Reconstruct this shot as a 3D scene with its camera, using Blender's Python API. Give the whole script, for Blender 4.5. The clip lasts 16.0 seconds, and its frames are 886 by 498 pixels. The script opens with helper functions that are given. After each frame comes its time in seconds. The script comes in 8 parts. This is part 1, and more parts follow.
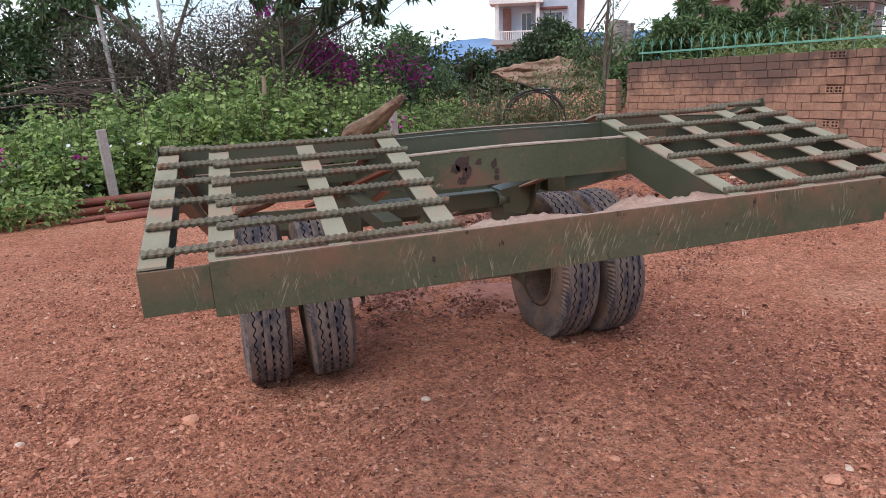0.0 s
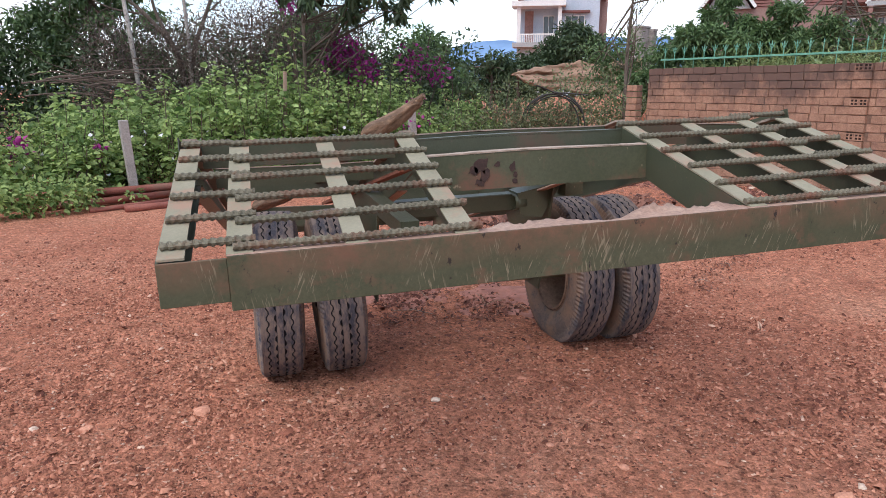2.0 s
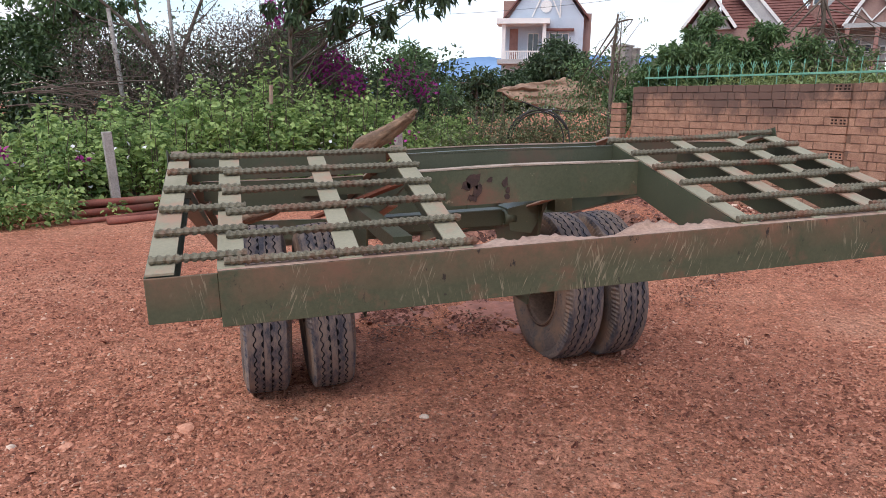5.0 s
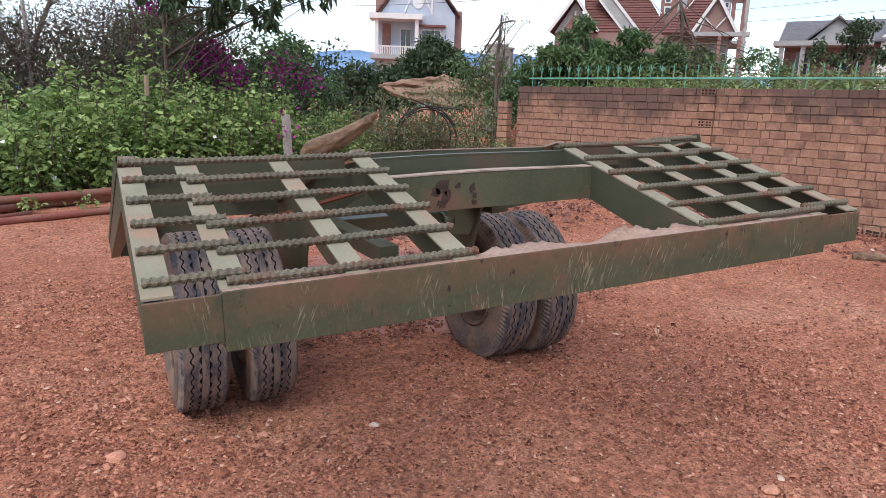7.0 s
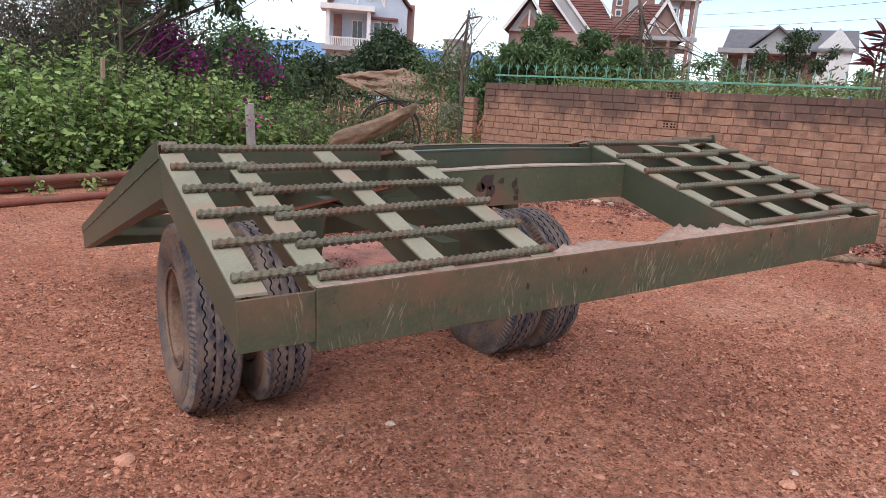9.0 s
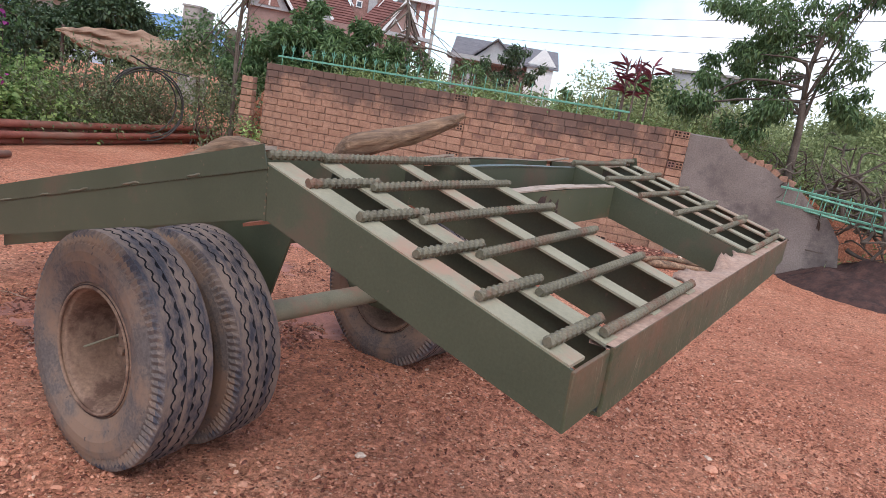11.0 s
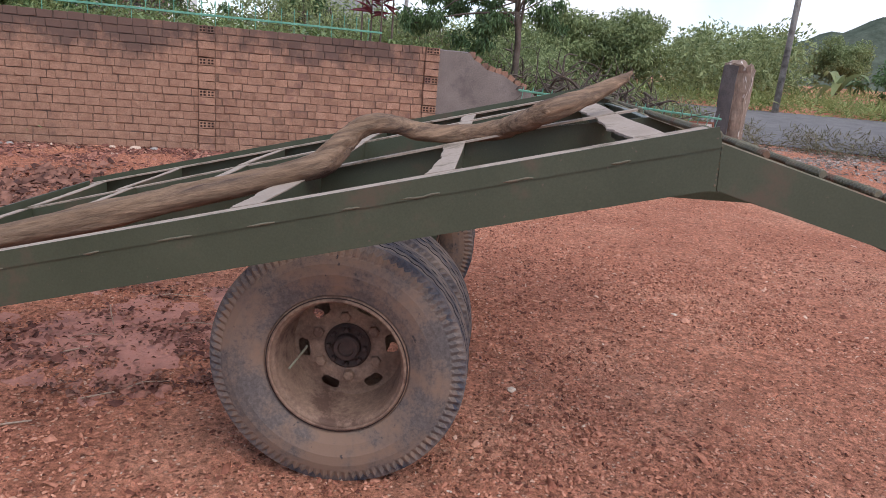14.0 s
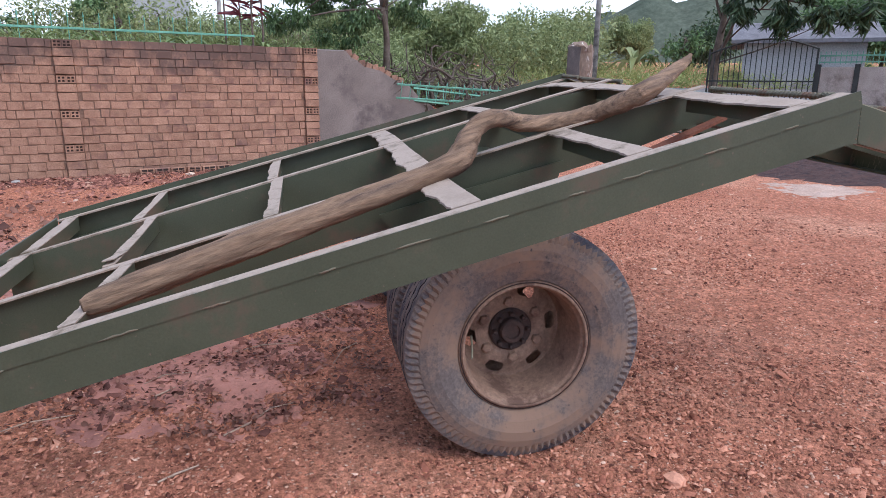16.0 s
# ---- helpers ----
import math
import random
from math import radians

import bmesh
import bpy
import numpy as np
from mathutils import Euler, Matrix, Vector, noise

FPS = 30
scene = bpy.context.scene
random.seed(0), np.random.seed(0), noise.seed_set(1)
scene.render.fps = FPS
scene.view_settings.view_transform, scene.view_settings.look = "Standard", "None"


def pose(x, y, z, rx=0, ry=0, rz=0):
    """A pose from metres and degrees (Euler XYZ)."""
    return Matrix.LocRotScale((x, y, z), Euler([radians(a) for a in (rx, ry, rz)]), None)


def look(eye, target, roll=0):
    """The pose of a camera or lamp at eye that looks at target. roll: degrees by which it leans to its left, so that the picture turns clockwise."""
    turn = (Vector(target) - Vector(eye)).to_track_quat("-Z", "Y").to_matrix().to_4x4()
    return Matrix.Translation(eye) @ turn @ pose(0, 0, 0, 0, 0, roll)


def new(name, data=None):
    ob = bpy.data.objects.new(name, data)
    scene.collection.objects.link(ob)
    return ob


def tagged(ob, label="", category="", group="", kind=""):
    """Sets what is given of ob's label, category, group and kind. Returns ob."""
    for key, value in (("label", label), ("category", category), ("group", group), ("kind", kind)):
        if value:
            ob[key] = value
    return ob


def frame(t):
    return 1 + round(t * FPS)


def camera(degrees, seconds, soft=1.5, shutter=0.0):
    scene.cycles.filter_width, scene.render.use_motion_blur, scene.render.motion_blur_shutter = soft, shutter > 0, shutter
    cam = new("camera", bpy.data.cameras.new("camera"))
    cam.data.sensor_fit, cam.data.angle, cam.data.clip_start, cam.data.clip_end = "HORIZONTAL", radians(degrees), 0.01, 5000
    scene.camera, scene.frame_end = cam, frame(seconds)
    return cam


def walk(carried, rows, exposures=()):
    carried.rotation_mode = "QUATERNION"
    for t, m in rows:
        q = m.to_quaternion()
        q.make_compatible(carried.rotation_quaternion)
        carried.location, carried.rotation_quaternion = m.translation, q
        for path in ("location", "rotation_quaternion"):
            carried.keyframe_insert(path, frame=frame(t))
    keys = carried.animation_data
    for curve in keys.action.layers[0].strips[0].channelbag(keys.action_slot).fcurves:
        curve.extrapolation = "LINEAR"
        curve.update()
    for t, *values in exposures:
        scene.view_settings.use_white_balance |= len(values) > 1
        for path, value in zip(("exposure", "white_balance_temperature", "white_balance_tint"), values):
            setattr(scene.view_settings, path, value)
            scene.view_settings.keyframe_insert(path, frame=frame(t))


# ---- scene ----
cam = camera(67.6, 16.0, soft=0.7)
PATH = [
    (0, (0.063, 0.178, 1.463), (0.615, 2.043, 0.994), -1.6),
    (0.5, (0.066, 0.183, 1.459), (0.574, 2.053, 0.965), -2.4),
    (1, (0.059, 0.183, 1.466), (0.571, 2.056, 0.984), -0.9),
    (1.5, (0.06, 0.181, 1.467), (0.579, 2.059, 1.018), -0.6),
    (2, (0.057, 0.181, 1.466), (0.569, 2.057, 0.999), 0.1),
    (2.5, (0.055, 0.168, 1.465), (0.569, 2.048, 1.017), 0.0),
    (3, (0.059, 0.154, 1.463), (0.526, 2.046, 1.015), -1.5),
    (3.5, (0.064, 0.156, 1.465), (0.545, 2.051, 1.042), -1.6),
    (3.7, (0.067, 0.171, 1.462), (0.597, 2.049, 1.023), -1.2),
    (5.8, (-0.071, 0.248, 1.466), (0.53, 2.112, 1.06), 2.4),
    (6, (-0.151, 0.285, 1.452), (0.622, 2.079, 1.023), 3.2),
    (6.5, (-0.291, 0.345, 1.481), (0.641, 2.049, 1.003), 2.6),
    (7, (-0.272, 0.373, 1.493), (0.64, 2.1, 1.062), 1.9),
    (7.5, (-0.25, 0.377, 1.493), (0.675, 2.101, 1.078), 2.5),
    (8, (-0.245, 0.381, 1.489), (0.644, 2.12, 1.06), 3.2),
    (8.5, (-0.275, 0.441, 1.481), (0.566, 2.197, 1.024), 3.9),
    (9, (-0.546, 0.589, 1.468), (0.508, 2.232, 1.03), 3.8),
    (9.5, (-0.72, 0.754, 1.457), (0.43, 2.308, 0.945), 4.2),
    (10, (-0.849, 1.026, 1.452), (0.487, 2.438, 0.978), 3.8),
    (10.2, (-0.909, 1.111, 1.447), (0.502, 2.453, 0.988), 6.6),
    (12.3, (-1.682, 2.251, 1.384), (0.149, 2.924, 0.94), 4.4),
    (12.5, (-1.707, 2.364, 1.377), (0.129, 2.993, 0.892), 4.8),
    (13, (-1.737, 2.696, 1.375), (0.164, 3.135, 0.934), 5.0),
    (13.5, (-1.856, 2.96, 1.375), (0.106, 3.088, 1.012), 6.1),
    (14, (-2.019, 3.265, 1.364), (-0.085, 3.365, 0.867), 4.9),
    (14.5, (-1.991, 3.592, 1.332), (-0.053, 3.62, 0.838), 1.6),
    (15, (-2.004, 3.866, 1.326), (-0.077, 3.735, 0.808), 5.2),
    (15.5, (-2.121, 4.183, 1.331), (-0.214, 3.876, 0.814), 2.2),
    (16, (-2.095, 4.439, 1.318), (-0.198, 4.037, 0.83), 0.5),
]
EXPOSURES = [(0.0, 0.60, 6250, 10), (1.5, 0.74, 6250, 10), (3.5, 0.74, 6250, 10), (6.0, 0.60, 6350, 10), (7.0, 0.68, 6300, 10), (9.0, 0.62, 6350, 10), (10.0, 0.73, 6300, 10), (12.5, 0.77, 6200, 10), (13.2, 0.62, 6200, 10), (13.7, 0.49, 6150, 10), (14.4, 0.76, 6000, 10), (16.0, 0.86, 5750, 10)]
walk(cam, [(t, look(eye, target, roll)) for t, eye, target, roll in PATH], EXPOSURES)

# ---- light ----
world = bpy.data.worlds.new("overcast_sky")
scene.world = world
world.use_nodes = True
wn, wl = world.node_tree.nodes, world.node_tree.links
wn.clear()
w_out, w_bg = wn.new("ShaderNodeOutputWorld"), wn.new("ShaderNodeBackground")
w_sky = wn.new("ShaderNodeTexSky")
w_sky.sky_type, w_sky.sun_disc = "NISHITA", False
w_sky.sun_elevation, w_sky.sun_rotation = radians(55), radians(228)
w_scale = wn.new("ShaderNodeVectorMath")
w_scale.operation = "SCALE"
w_scale.inputs["Scale"].default_value = 0.16
w_co, w_noise, w_ramp, w_mix = wn.new("ShaderNodeTexCoord"), wn.new("ShaderNodeTexNoise"), wn.new("ShaderNodeValToRGB"), wn.new("ShaderNodeMix")
w_noise.inputs["Scale"].default_value, w_noise.inputs["Detail"].default_value = 3.2, 6.0
w_ramp.color_ramp.elements[0].position, w_ramp.color_ramp.elements[1].position = 0.40, 0.65
w_mix.data_type = "RGBA"
w_mix.inputs["B"].default_value = (0.78, 0.77, 0.83, 1)
wl.new(w_co.outputs["Generated"], w_noise.inputs["Vector"])
wl.new(w_noise.outputs["Fac"], w_ramp.inputs["Fac"])
wl.new(w_ramp.outputs["Color"], w_mix.inputs["Factor"])
wl.new(w_sky.outputs["Color"], w_scale.inputs[0])
wl.new(w_scale.outputs[0], w_mix.inputs["A"])
wl.new(w_mix.outputs["Result"], w_bg.inputs["Color"])
w_bg.inputs["Strength"].default_value = 1.0
wl.new(w_bg.outputs[0], w_out.inputs[0])

sun = new("sun", bpy.data.lights.new("sun", "SUN"))
sun.data.energy, sun.data.angle, sun.data.color = 1.5, radians(42), (1.0, 0.95, 0.885)
sun.matrix_world = look((0, 0, 30), (30 * math.sin(radians(48)) * 0.70, 30 * math.cos(radians(48)) * 0.70, 0))

# ---- materials ----
def mat(name, a, b, rough=0.85, metal=0.0, scale=3.0, fine=60.0, bump=0.3, stain=None, amount=0.45, stain_scale=1.2,
        stretch=(1, 1, 1), vary=0.0, depth=0.004, spec=0.3, grain=0.35, fine_colour=None, fine_cut=0.62, soot=None):
    """Two colours mixed by a broad noise, a fine grain, optional stains and optional variation from piece to piece."""
    m = bpy.data.materials.new(name)
    m.use_nodes = True
    n, l = m.node_tree.nodes, m.node_tree.links
    bsdf = n["Principled BSDF"]
    co, mp = n.new("ShaderNodeTexCoord"), n.new("ShaderNodeMapping")
    mp.inputs["Scale"].default_value = stretch
    l.new(co.outputs["Object"], mp.inputs["Vector"])
    vec = mp.outputs["Vector"]
    if vary:
        info, add = n.new("ShaderNodeObjectInfo"), n.new("ShaderNodeVectorMath")
        mul = n.new("ShaderNodeMath")
        mul.operation, mul.inputs[1].default_value = "MULTIPLY", 37.0
        l.new(info.outputs["Random"], mul.inputs[0])
        l.new(vec, add.inputs[0])
        l.new(mul.outputs[0], add.inputs[1])
        vec = add.outputs[0]

    def noise_tex(s, detail, r=0.6):
        t = n.new("ShaderNodeTexNoise")
        t.inputs["Scale"].default_value, t.inputs["Detail"].default_value, t.inputs["Roughness"].default_value = s, detail, r
        l.new(vec, t.inputs["Vector"])
        return t.outputs["Fac"]

    def ramp(fac, p, q, ca=(0, 0, 0, 1), cb=(1, 1, 1, 1)):
        r = n.new("ShaderNodeValToRGB")
        r.color_ramp.elements[0].position, r.color_ramp.elements[1].position = p, q
        r.color_ramp.elements[0].color, r.color_ramp.elements[1].color = ca, cb
        l.new(fac, r.inputs["Fac"])
        return r.outputs["Color"]

    def mix(fac, x, y, kind="MIX"):
        k = n.new("ShaderNodeMix")
        k.data_type, k.blend_type = "RGBA", kind
        for sock, v in ((k.inputs["Factor"], fac), (k.inputs["A"], x), (k.inputs["B"], y)):
            if hasattr(v, "links"):
                l.new(v, sock)
            else:
                sock.default_value = v
        return k.outputs["Result"]

    broad, small = noise_tex(scale, 6), noise_tex(fine, 5, 0.7)
    col = ramp(broad, 0.3, 0.7, (*a, 1), (*b, 1))
    shade = ramp(small, 0.3, 0.7, (1 - grain,) * 3 + (1,), (1 + grain * 0.6,) * 3 + (1,))
    col = mix(1.0, col, shade, "MULTIPLY")
    if stain:
        col = mix(ramp(noise_tex(stain_scale, 8, 0.7), 0.62 - amount * 0.3, 0.72 - amount * 0.2), col, (*stain, 1))
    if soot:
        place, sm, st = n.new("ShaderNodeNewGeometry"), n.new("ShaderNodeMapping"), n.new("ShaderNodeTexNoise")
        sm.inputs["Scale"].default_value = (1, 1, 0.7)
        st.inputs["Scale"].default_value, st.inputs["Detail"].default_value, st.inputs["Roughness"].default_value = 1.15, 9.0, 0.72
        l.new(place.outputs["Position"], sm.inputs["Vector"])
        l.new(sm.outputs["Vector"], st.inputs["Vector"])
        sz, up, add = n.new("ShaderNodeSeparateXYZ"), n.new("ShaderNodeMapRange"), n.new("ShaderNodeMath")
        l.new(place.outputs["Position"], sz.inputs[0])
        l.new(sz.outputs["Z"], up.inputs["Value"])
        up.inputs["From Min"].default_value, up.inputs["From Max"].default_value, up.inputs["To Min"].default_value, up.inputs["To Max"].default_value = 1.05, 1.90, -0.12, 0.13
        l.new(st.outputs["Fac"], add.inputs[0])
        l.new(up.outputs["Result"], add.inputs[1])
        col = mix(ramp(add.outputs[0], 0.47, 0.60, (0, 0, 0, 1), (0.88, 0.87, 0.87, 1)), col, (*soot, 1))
    if fine_colour:
        col = mix(ramp(noise_tex(fine * 0.4, 3, 0.5), fine_cut, fine_cut + 0.06), col, (*fine_colour, 1))
    if vary:
        v = ramp(info.outputs["Random"], 0.0, 1.0, (1 - vary,) * 3 + (1,), (1 + vary * 0.7,) * 3 + (1,))
        col = mix(1.0, col, v, "MULTIPLY")
    l.new(col, bsdf.inputs["Base Color"])
    l.new(ramp(small, 0.2, 0.8, (max(rough - 0.15, 0.05),) * 3 + (1,), (min(rough + 0.1, 1),) * 3 + (1,)), bsdf.inputs["Roughness"])
    bsdf.inputs["Metallic"].default_value = metal
    bsdf.inputs["Specular IOR Level"].default_value = spec
    if bump:
        bp = n.new("ShaderNodeBump")
        bp.inputs["Strength"].default_value, bp.inputs["Distance"].default_value = bump, depth
        l.new(small, bp.inputs["Height"])
        l.new(bp.outputs["Normal"], bsdf.inputs["Normal"])
    return m


def leaf_mat(name, a, b, glow=0.25, spec=0.45):
    """Leaves: colour varies leaf by leaf, some light passes through."""
    m = bpy.data.materials.new(name)
    m.use_nodes = True
    n, l = m.node_tree.nodes, m.node_tree.links
    bsdf, out = n["Principled BSDF"], n["Material Output"]
    geo, r = n.new("ShaderNodeNewGeometry"), n.new("ShaderNodeValToRGB")
    r.color_ramp.elements[0].color, r.color_ramp.elements[1].color = (*a, 1), (*b, 1)
    l.new(geo.outputs["Random Per Island"], r.inputs["Fac"])
    l.new(r.outputs["Color"], bsdf.inputs["Base Color"])
    bsdf.inputs["Roughness"].default_value = 0.5
    bsdf.inputs["Specular IOR Level"].default_value = spec
    tr, mx = n.new("ShaderNodeBsdfTranslucent"), n.new("ShaderNodeMixShader")
    l.new(r.outputs["Color"], tr.inputs["Color"])
    mx.inputs[0].default_value = glow
    l.new(bsdf.outputs[0], mx.inputs[1])
    l.new(tr.outputs[0], mx.inputs[2])
    l.new(mx.outputs[0], out.inputs["Surface"])
    return m


def dirt_mat(name, tones, pebble, patch):
    """Packed earth: broad patches of tone, fine grain and small embedded pebbles of many shades."""
    m = bpy.data.materials.new(name)
    m.use_nodes = True
    n, l = m.node_tree.nodes, m.node_tree.links
    bsdf = n["Principled BSDF"]
    co = n.new("ShaderNodeTexCoord")

    def tex(kind, s, detail=6.0, r=0.65):
        t = n.new(kind)
        t.inputs["Scale"].default_value = s
        if kind == "ShaderNodeTexNoise":
            t.inputs["Detail"].default_value, t.inputs["Roughness"].default_value = detail, r
        l.new(co.outputs["Object"], t.inputs["Vector"])
        return t

    def ramp(fac, stops):
        r = n.new("ShaderNodeValToRGB")
        while len(r.color_ramp.elements) < len(stops):
            r.color_ramp.elements.new(0.5)
        for e, (p, c) in zip(r.color_ramp.elements, stops):
            e.position, e.color = p, (*c, 1)
        l.new(fac, r.inputs["Fac"])
        return r.outputs["Color"]

    def mix(fac, a, b, kind="MIX"):
        k = n.new("ShaderNodeMix")
        k.data_type, k.blend_type = "RGBA", kind
        for sock, v in ((k.inputs["Factor"], fac), (k.inputs["A"], a), (k.inputs["B"], b)):
            if isinstance(v, (tuple, float)):
                sock.default_value = v
            else:
                l.new(v, sock)
        return k.outputs["Result"]

    grey = lambda v: (v, v, v)
    base = ramp(tex("ShaderNodeTexNoise", 0.45, 8).outputs["Fac"], [(0.32, tones[0]), (0.5, tones[1]), (0.68, tones[2])])
    base = mix(ramp(tex("ShaderNodeTexNoise", 1.6, 6).outputs["Fac"], [(0.54, grey(0.0)), (0.70, grey(0.8))]), base, (*patch, 1))
    grain = tex("ShaderNodeTexNoise", 34, 10, 0.85)
    base = mix(1.0, base, ramp(grain.outputs["Fac"], [(0.38, grey(0.36)), (0.62, grey(1.5))]), "MULTIPLY")
    crumb = tex("ShaderNodeTexNoise", 11, 9, 0.78)
    base = mix(1.0, base, ramp(crumb.outputs["Fac"], [(0.36, grey(0.62)), (0.52, grey(1.0)), (0.68, grey(1.25))]), "MULTIPLY")
    vor = tex("ShaderNodeTexVoronoi", 48)
    cut = ramp(vor.outputs["Distance"], [(0.25, grey(1.0)), (0.42, grey(0.0))])
    sep = n.new("ShaderNodeSeparateColor")
    l.new(vor.outputs["Color"], sep.inputs[0])
    some = ramp(sep.outputs[0], [(0.24, grey(0.0)), (0.32, grey(1.0))])
    fac = mix(1.0, cut, some, "MULTIPLY")
    tone = ramp(sep.outputs[1], [(0.0, pebble[0]), (0.6, pebble[1]), (1.0, pebble[2])])
    base = mix(fac, base, tone)
    l.new(base, bsdf.inputs["Base Color"])
    bsdf.inputs["Roughness"].default_value = 0.95
    bsdf.inputs["Specular IOR Level"].default_value = 0.12
    hgt = n.new("ShaderNodeMath")
    hgt.operation = "ADD"
    l.new(fac, hgt.inputs[0])
    l.new(grain.outputs["Fac"], hgt.inputs[1])
    lump, more = n.new("ShaderNodeMath"), n.new("ShaderNodeMath")
    lump.operation, lump.inputs[1].default_value, more.operation = "MULTIPLY", 1.6, "ADD"
    l.new(crumb.outputs["Fac"], lump.inputs[0])
    l.new(lump.outputs[0], more.inputs[0])
    l.new(hgt.outputs[0], more.inputs[1])
    bp = n.new("ShaderNodeBump")
    bp.inputs["Strength"].default_value, bp.inputs["Distance"].default_value = 0.9, 0.018
    l.new(more.outputs[0], bp.inputs["Height"])
    l.new(bp.outputs["Normal"], bsdf.inputs["Normal"])
    return m


def stone_mat(name, stops):
    """Loose stones: each one takes a tone of its own."""
    m = bpy.data.materials.new(name)
    m.use_nodes = True
    n, l = m.node_tree.nodes, m.node_tree.links
    bsdf = n["Principled BSDF"]
    geo, r = n.new("ShaderNodeNewGeometry"), n.new("ShaderNodeValToRGB")
    while len(r.color_ramp.elements) < len(stops):
        r.color_ramp.elements.new(0.5)
    for e, (p, c) in zip(r.color_ramp.elements, stops):
        e.position, e.color = p, (*c, 1)
    l.new(geo.outputs["Random Per Island"], r.inputs["Fac"])
    co, t, k = n.new("ShaderNodeTexCoord"), n.new("ShaderNodeTexNoise"), n.new("ShaderNodeMix")
    t.inputs["Scale"].default_value, t.inputs["Detail"].default_value = 90.0, 4.0
    l.new(co.outputs["Object"], t.inputs["Vector"])
    k.data_type, k.blend_type = "RGBA", "OVERLAY"
    k.inputs["Factor"].default_value = 0.5
    l.new(r.outputs["Color"], k.inputs["A"])
    l.new(t.outputs["Fac"], k.inputs["B"])
    l.new(k.outputs["Result"], bsdf.inputs["Base Color"])
    bsdf.inputs["Roughness"].default_value = 0.95
    bsdf.inputs["Specular IOR Level"].default_value = 0.12
    return m


# The dark tones are widened to stand in for shadows between the chips.
GRAVEL = stone_mat("gravel", ((0.0, (0.095, 0.036, 0.026)), (0.32, (0.265, 0.100, 0.064)), (0.7, (0.47, 0.200, 0.127)), (0.97, (0.54, 0.265, 0.175)), (1.0, (0.64, 0.43, 0.32))))
ROAD_STONE = stone_mat("road_stone", ((0.0, (0.10, 0.075, 0.062)), (0.6, (0.24, 0.185, 0.155)), (1.0, (0.42, 0.36, 0.32))))
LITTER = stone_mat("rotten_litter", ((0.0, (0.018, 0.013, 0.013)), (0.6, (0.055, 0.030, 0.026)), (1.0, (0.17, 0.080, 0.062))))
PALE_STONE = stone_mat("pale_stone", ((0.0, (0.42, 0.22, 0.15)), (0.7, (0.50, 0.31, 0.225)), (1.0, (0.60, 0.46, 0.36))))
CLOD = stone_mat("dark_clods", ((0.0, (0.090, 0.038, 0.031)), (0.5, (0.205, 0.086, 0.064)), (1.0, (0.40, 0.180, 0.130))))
DIRT = dirt_mat("red_dirt", ((0.42, 0.156, 0.093), (0.54, 0.221, 0.134), (0.65, 0.318, 0.203)), ((0.14, 0.053, 0.035), (0.49, 0.213, 0.130), (0.76, 0.48, 0.345)), (0.405, 0.158, 0.098))
GREEN_STEEL = mat("green_painted_steel", (0.054, 0.062, 0.038), (0.078, 0.084, 0.053), 0.46, scale=2.6, fine=150, bump=0.12, stain=(0.105, 0.072, 0.050),
                  amount=0.22, stain_scale=2.6, depth=0.001, spec=0.4, grain=0.18, fine_colour=(0.12, 0.09, 0.065), fine_cut=0.70)
WORN_STEEL = mat("scratched_green_steel", (0.062, 0.070, 0.038), (0.092, 0.096, 0.056), 0.6, scale=3, fine=90, bump=0.2, stain=(0.16, 0.085, 0.055),
                 amount=0.34, stain_scale=3.2, depth=0.001, grain=0.2, fine_colour=(0.25, 0.20, 0.13), fine_cut=0.69)
DUSTY_STEEL = mat("dusty_steel", (0.22, 0.205, 0.14), (0.31, 0.28, 0.20), 0.85, scale=5, fine=110, bump=0.2, stain=(0.32, 0.20, 0.14), amount=0.4, stain_scale=4, depth=0.001, grain=0.15)
DECK_DUST = mat("dusty_deck_steel", (0.33, 0.255, 0.20), (0.45, 0.355, 0.285), 0.9, scale=6, fine=90, bump=0.3, stain=(0.17, 0.13, 0.09), amount=0.38, stain_scale=6, depth=0.001, grain=0.15)
MUDDY_STEEL = mat("mud_on_steel", (0.33, 0.205, 0.150), (0.43, 0.305, 0.235), 0.95, scale=6, fine=60, bump=0.5, stain=(0.2, 0.11, 0.08), amount=0.3, depth=0.004)
REBAR = mat("dull_rebar", (0.125, 0.112, 0.078), (0.20, 0.178, 0.125), 0.7, metal=0.3, scale=8, fine=140, bump=0.15, stain=(0.17, 0.085, 0.055), amount=0.35, stain_scale=5, depth=0.001)
DRY_STICK = mat("dry_sticks", (0.30, 0.20, 0.145), (0.42, 0.30, 0.22), 0.9, scale=6, fine=50, bump=0)
POST_FACE = mat("muddy_render", (0.22, 0.15, 0.11), (0.36, 0.26, 0.20), 0.95, scale=4, fine=22, bump=0.5, stain=(0.11, 0.075, 0.06), amount=0.5, stain_scale=4, stretch=(1, 1, 0.3), fine_colour=(0.58, 0.52, 0.47), fine_cut=0.60, depth=0.012)
POST_DARK = mat("dark_render", (0.075, 0.065, 0.065), (0.12, 0.10, 0.095), 0.95, scale=4, fine=50, bump=0.4)
LITTER_SOIL = mat("litter_soil", (0.035, 0.021, 0.020), (0.105, 0.052, 0.042), 0.95, scale=9, fine=40, bump=0.8, depth=0.03)
RUST = mat("rusty_iron", (0.15, 0.055, 0.035), (0.24, 0.095, 0.06), 0.85, scale=6, fine=80, bump=0.3)
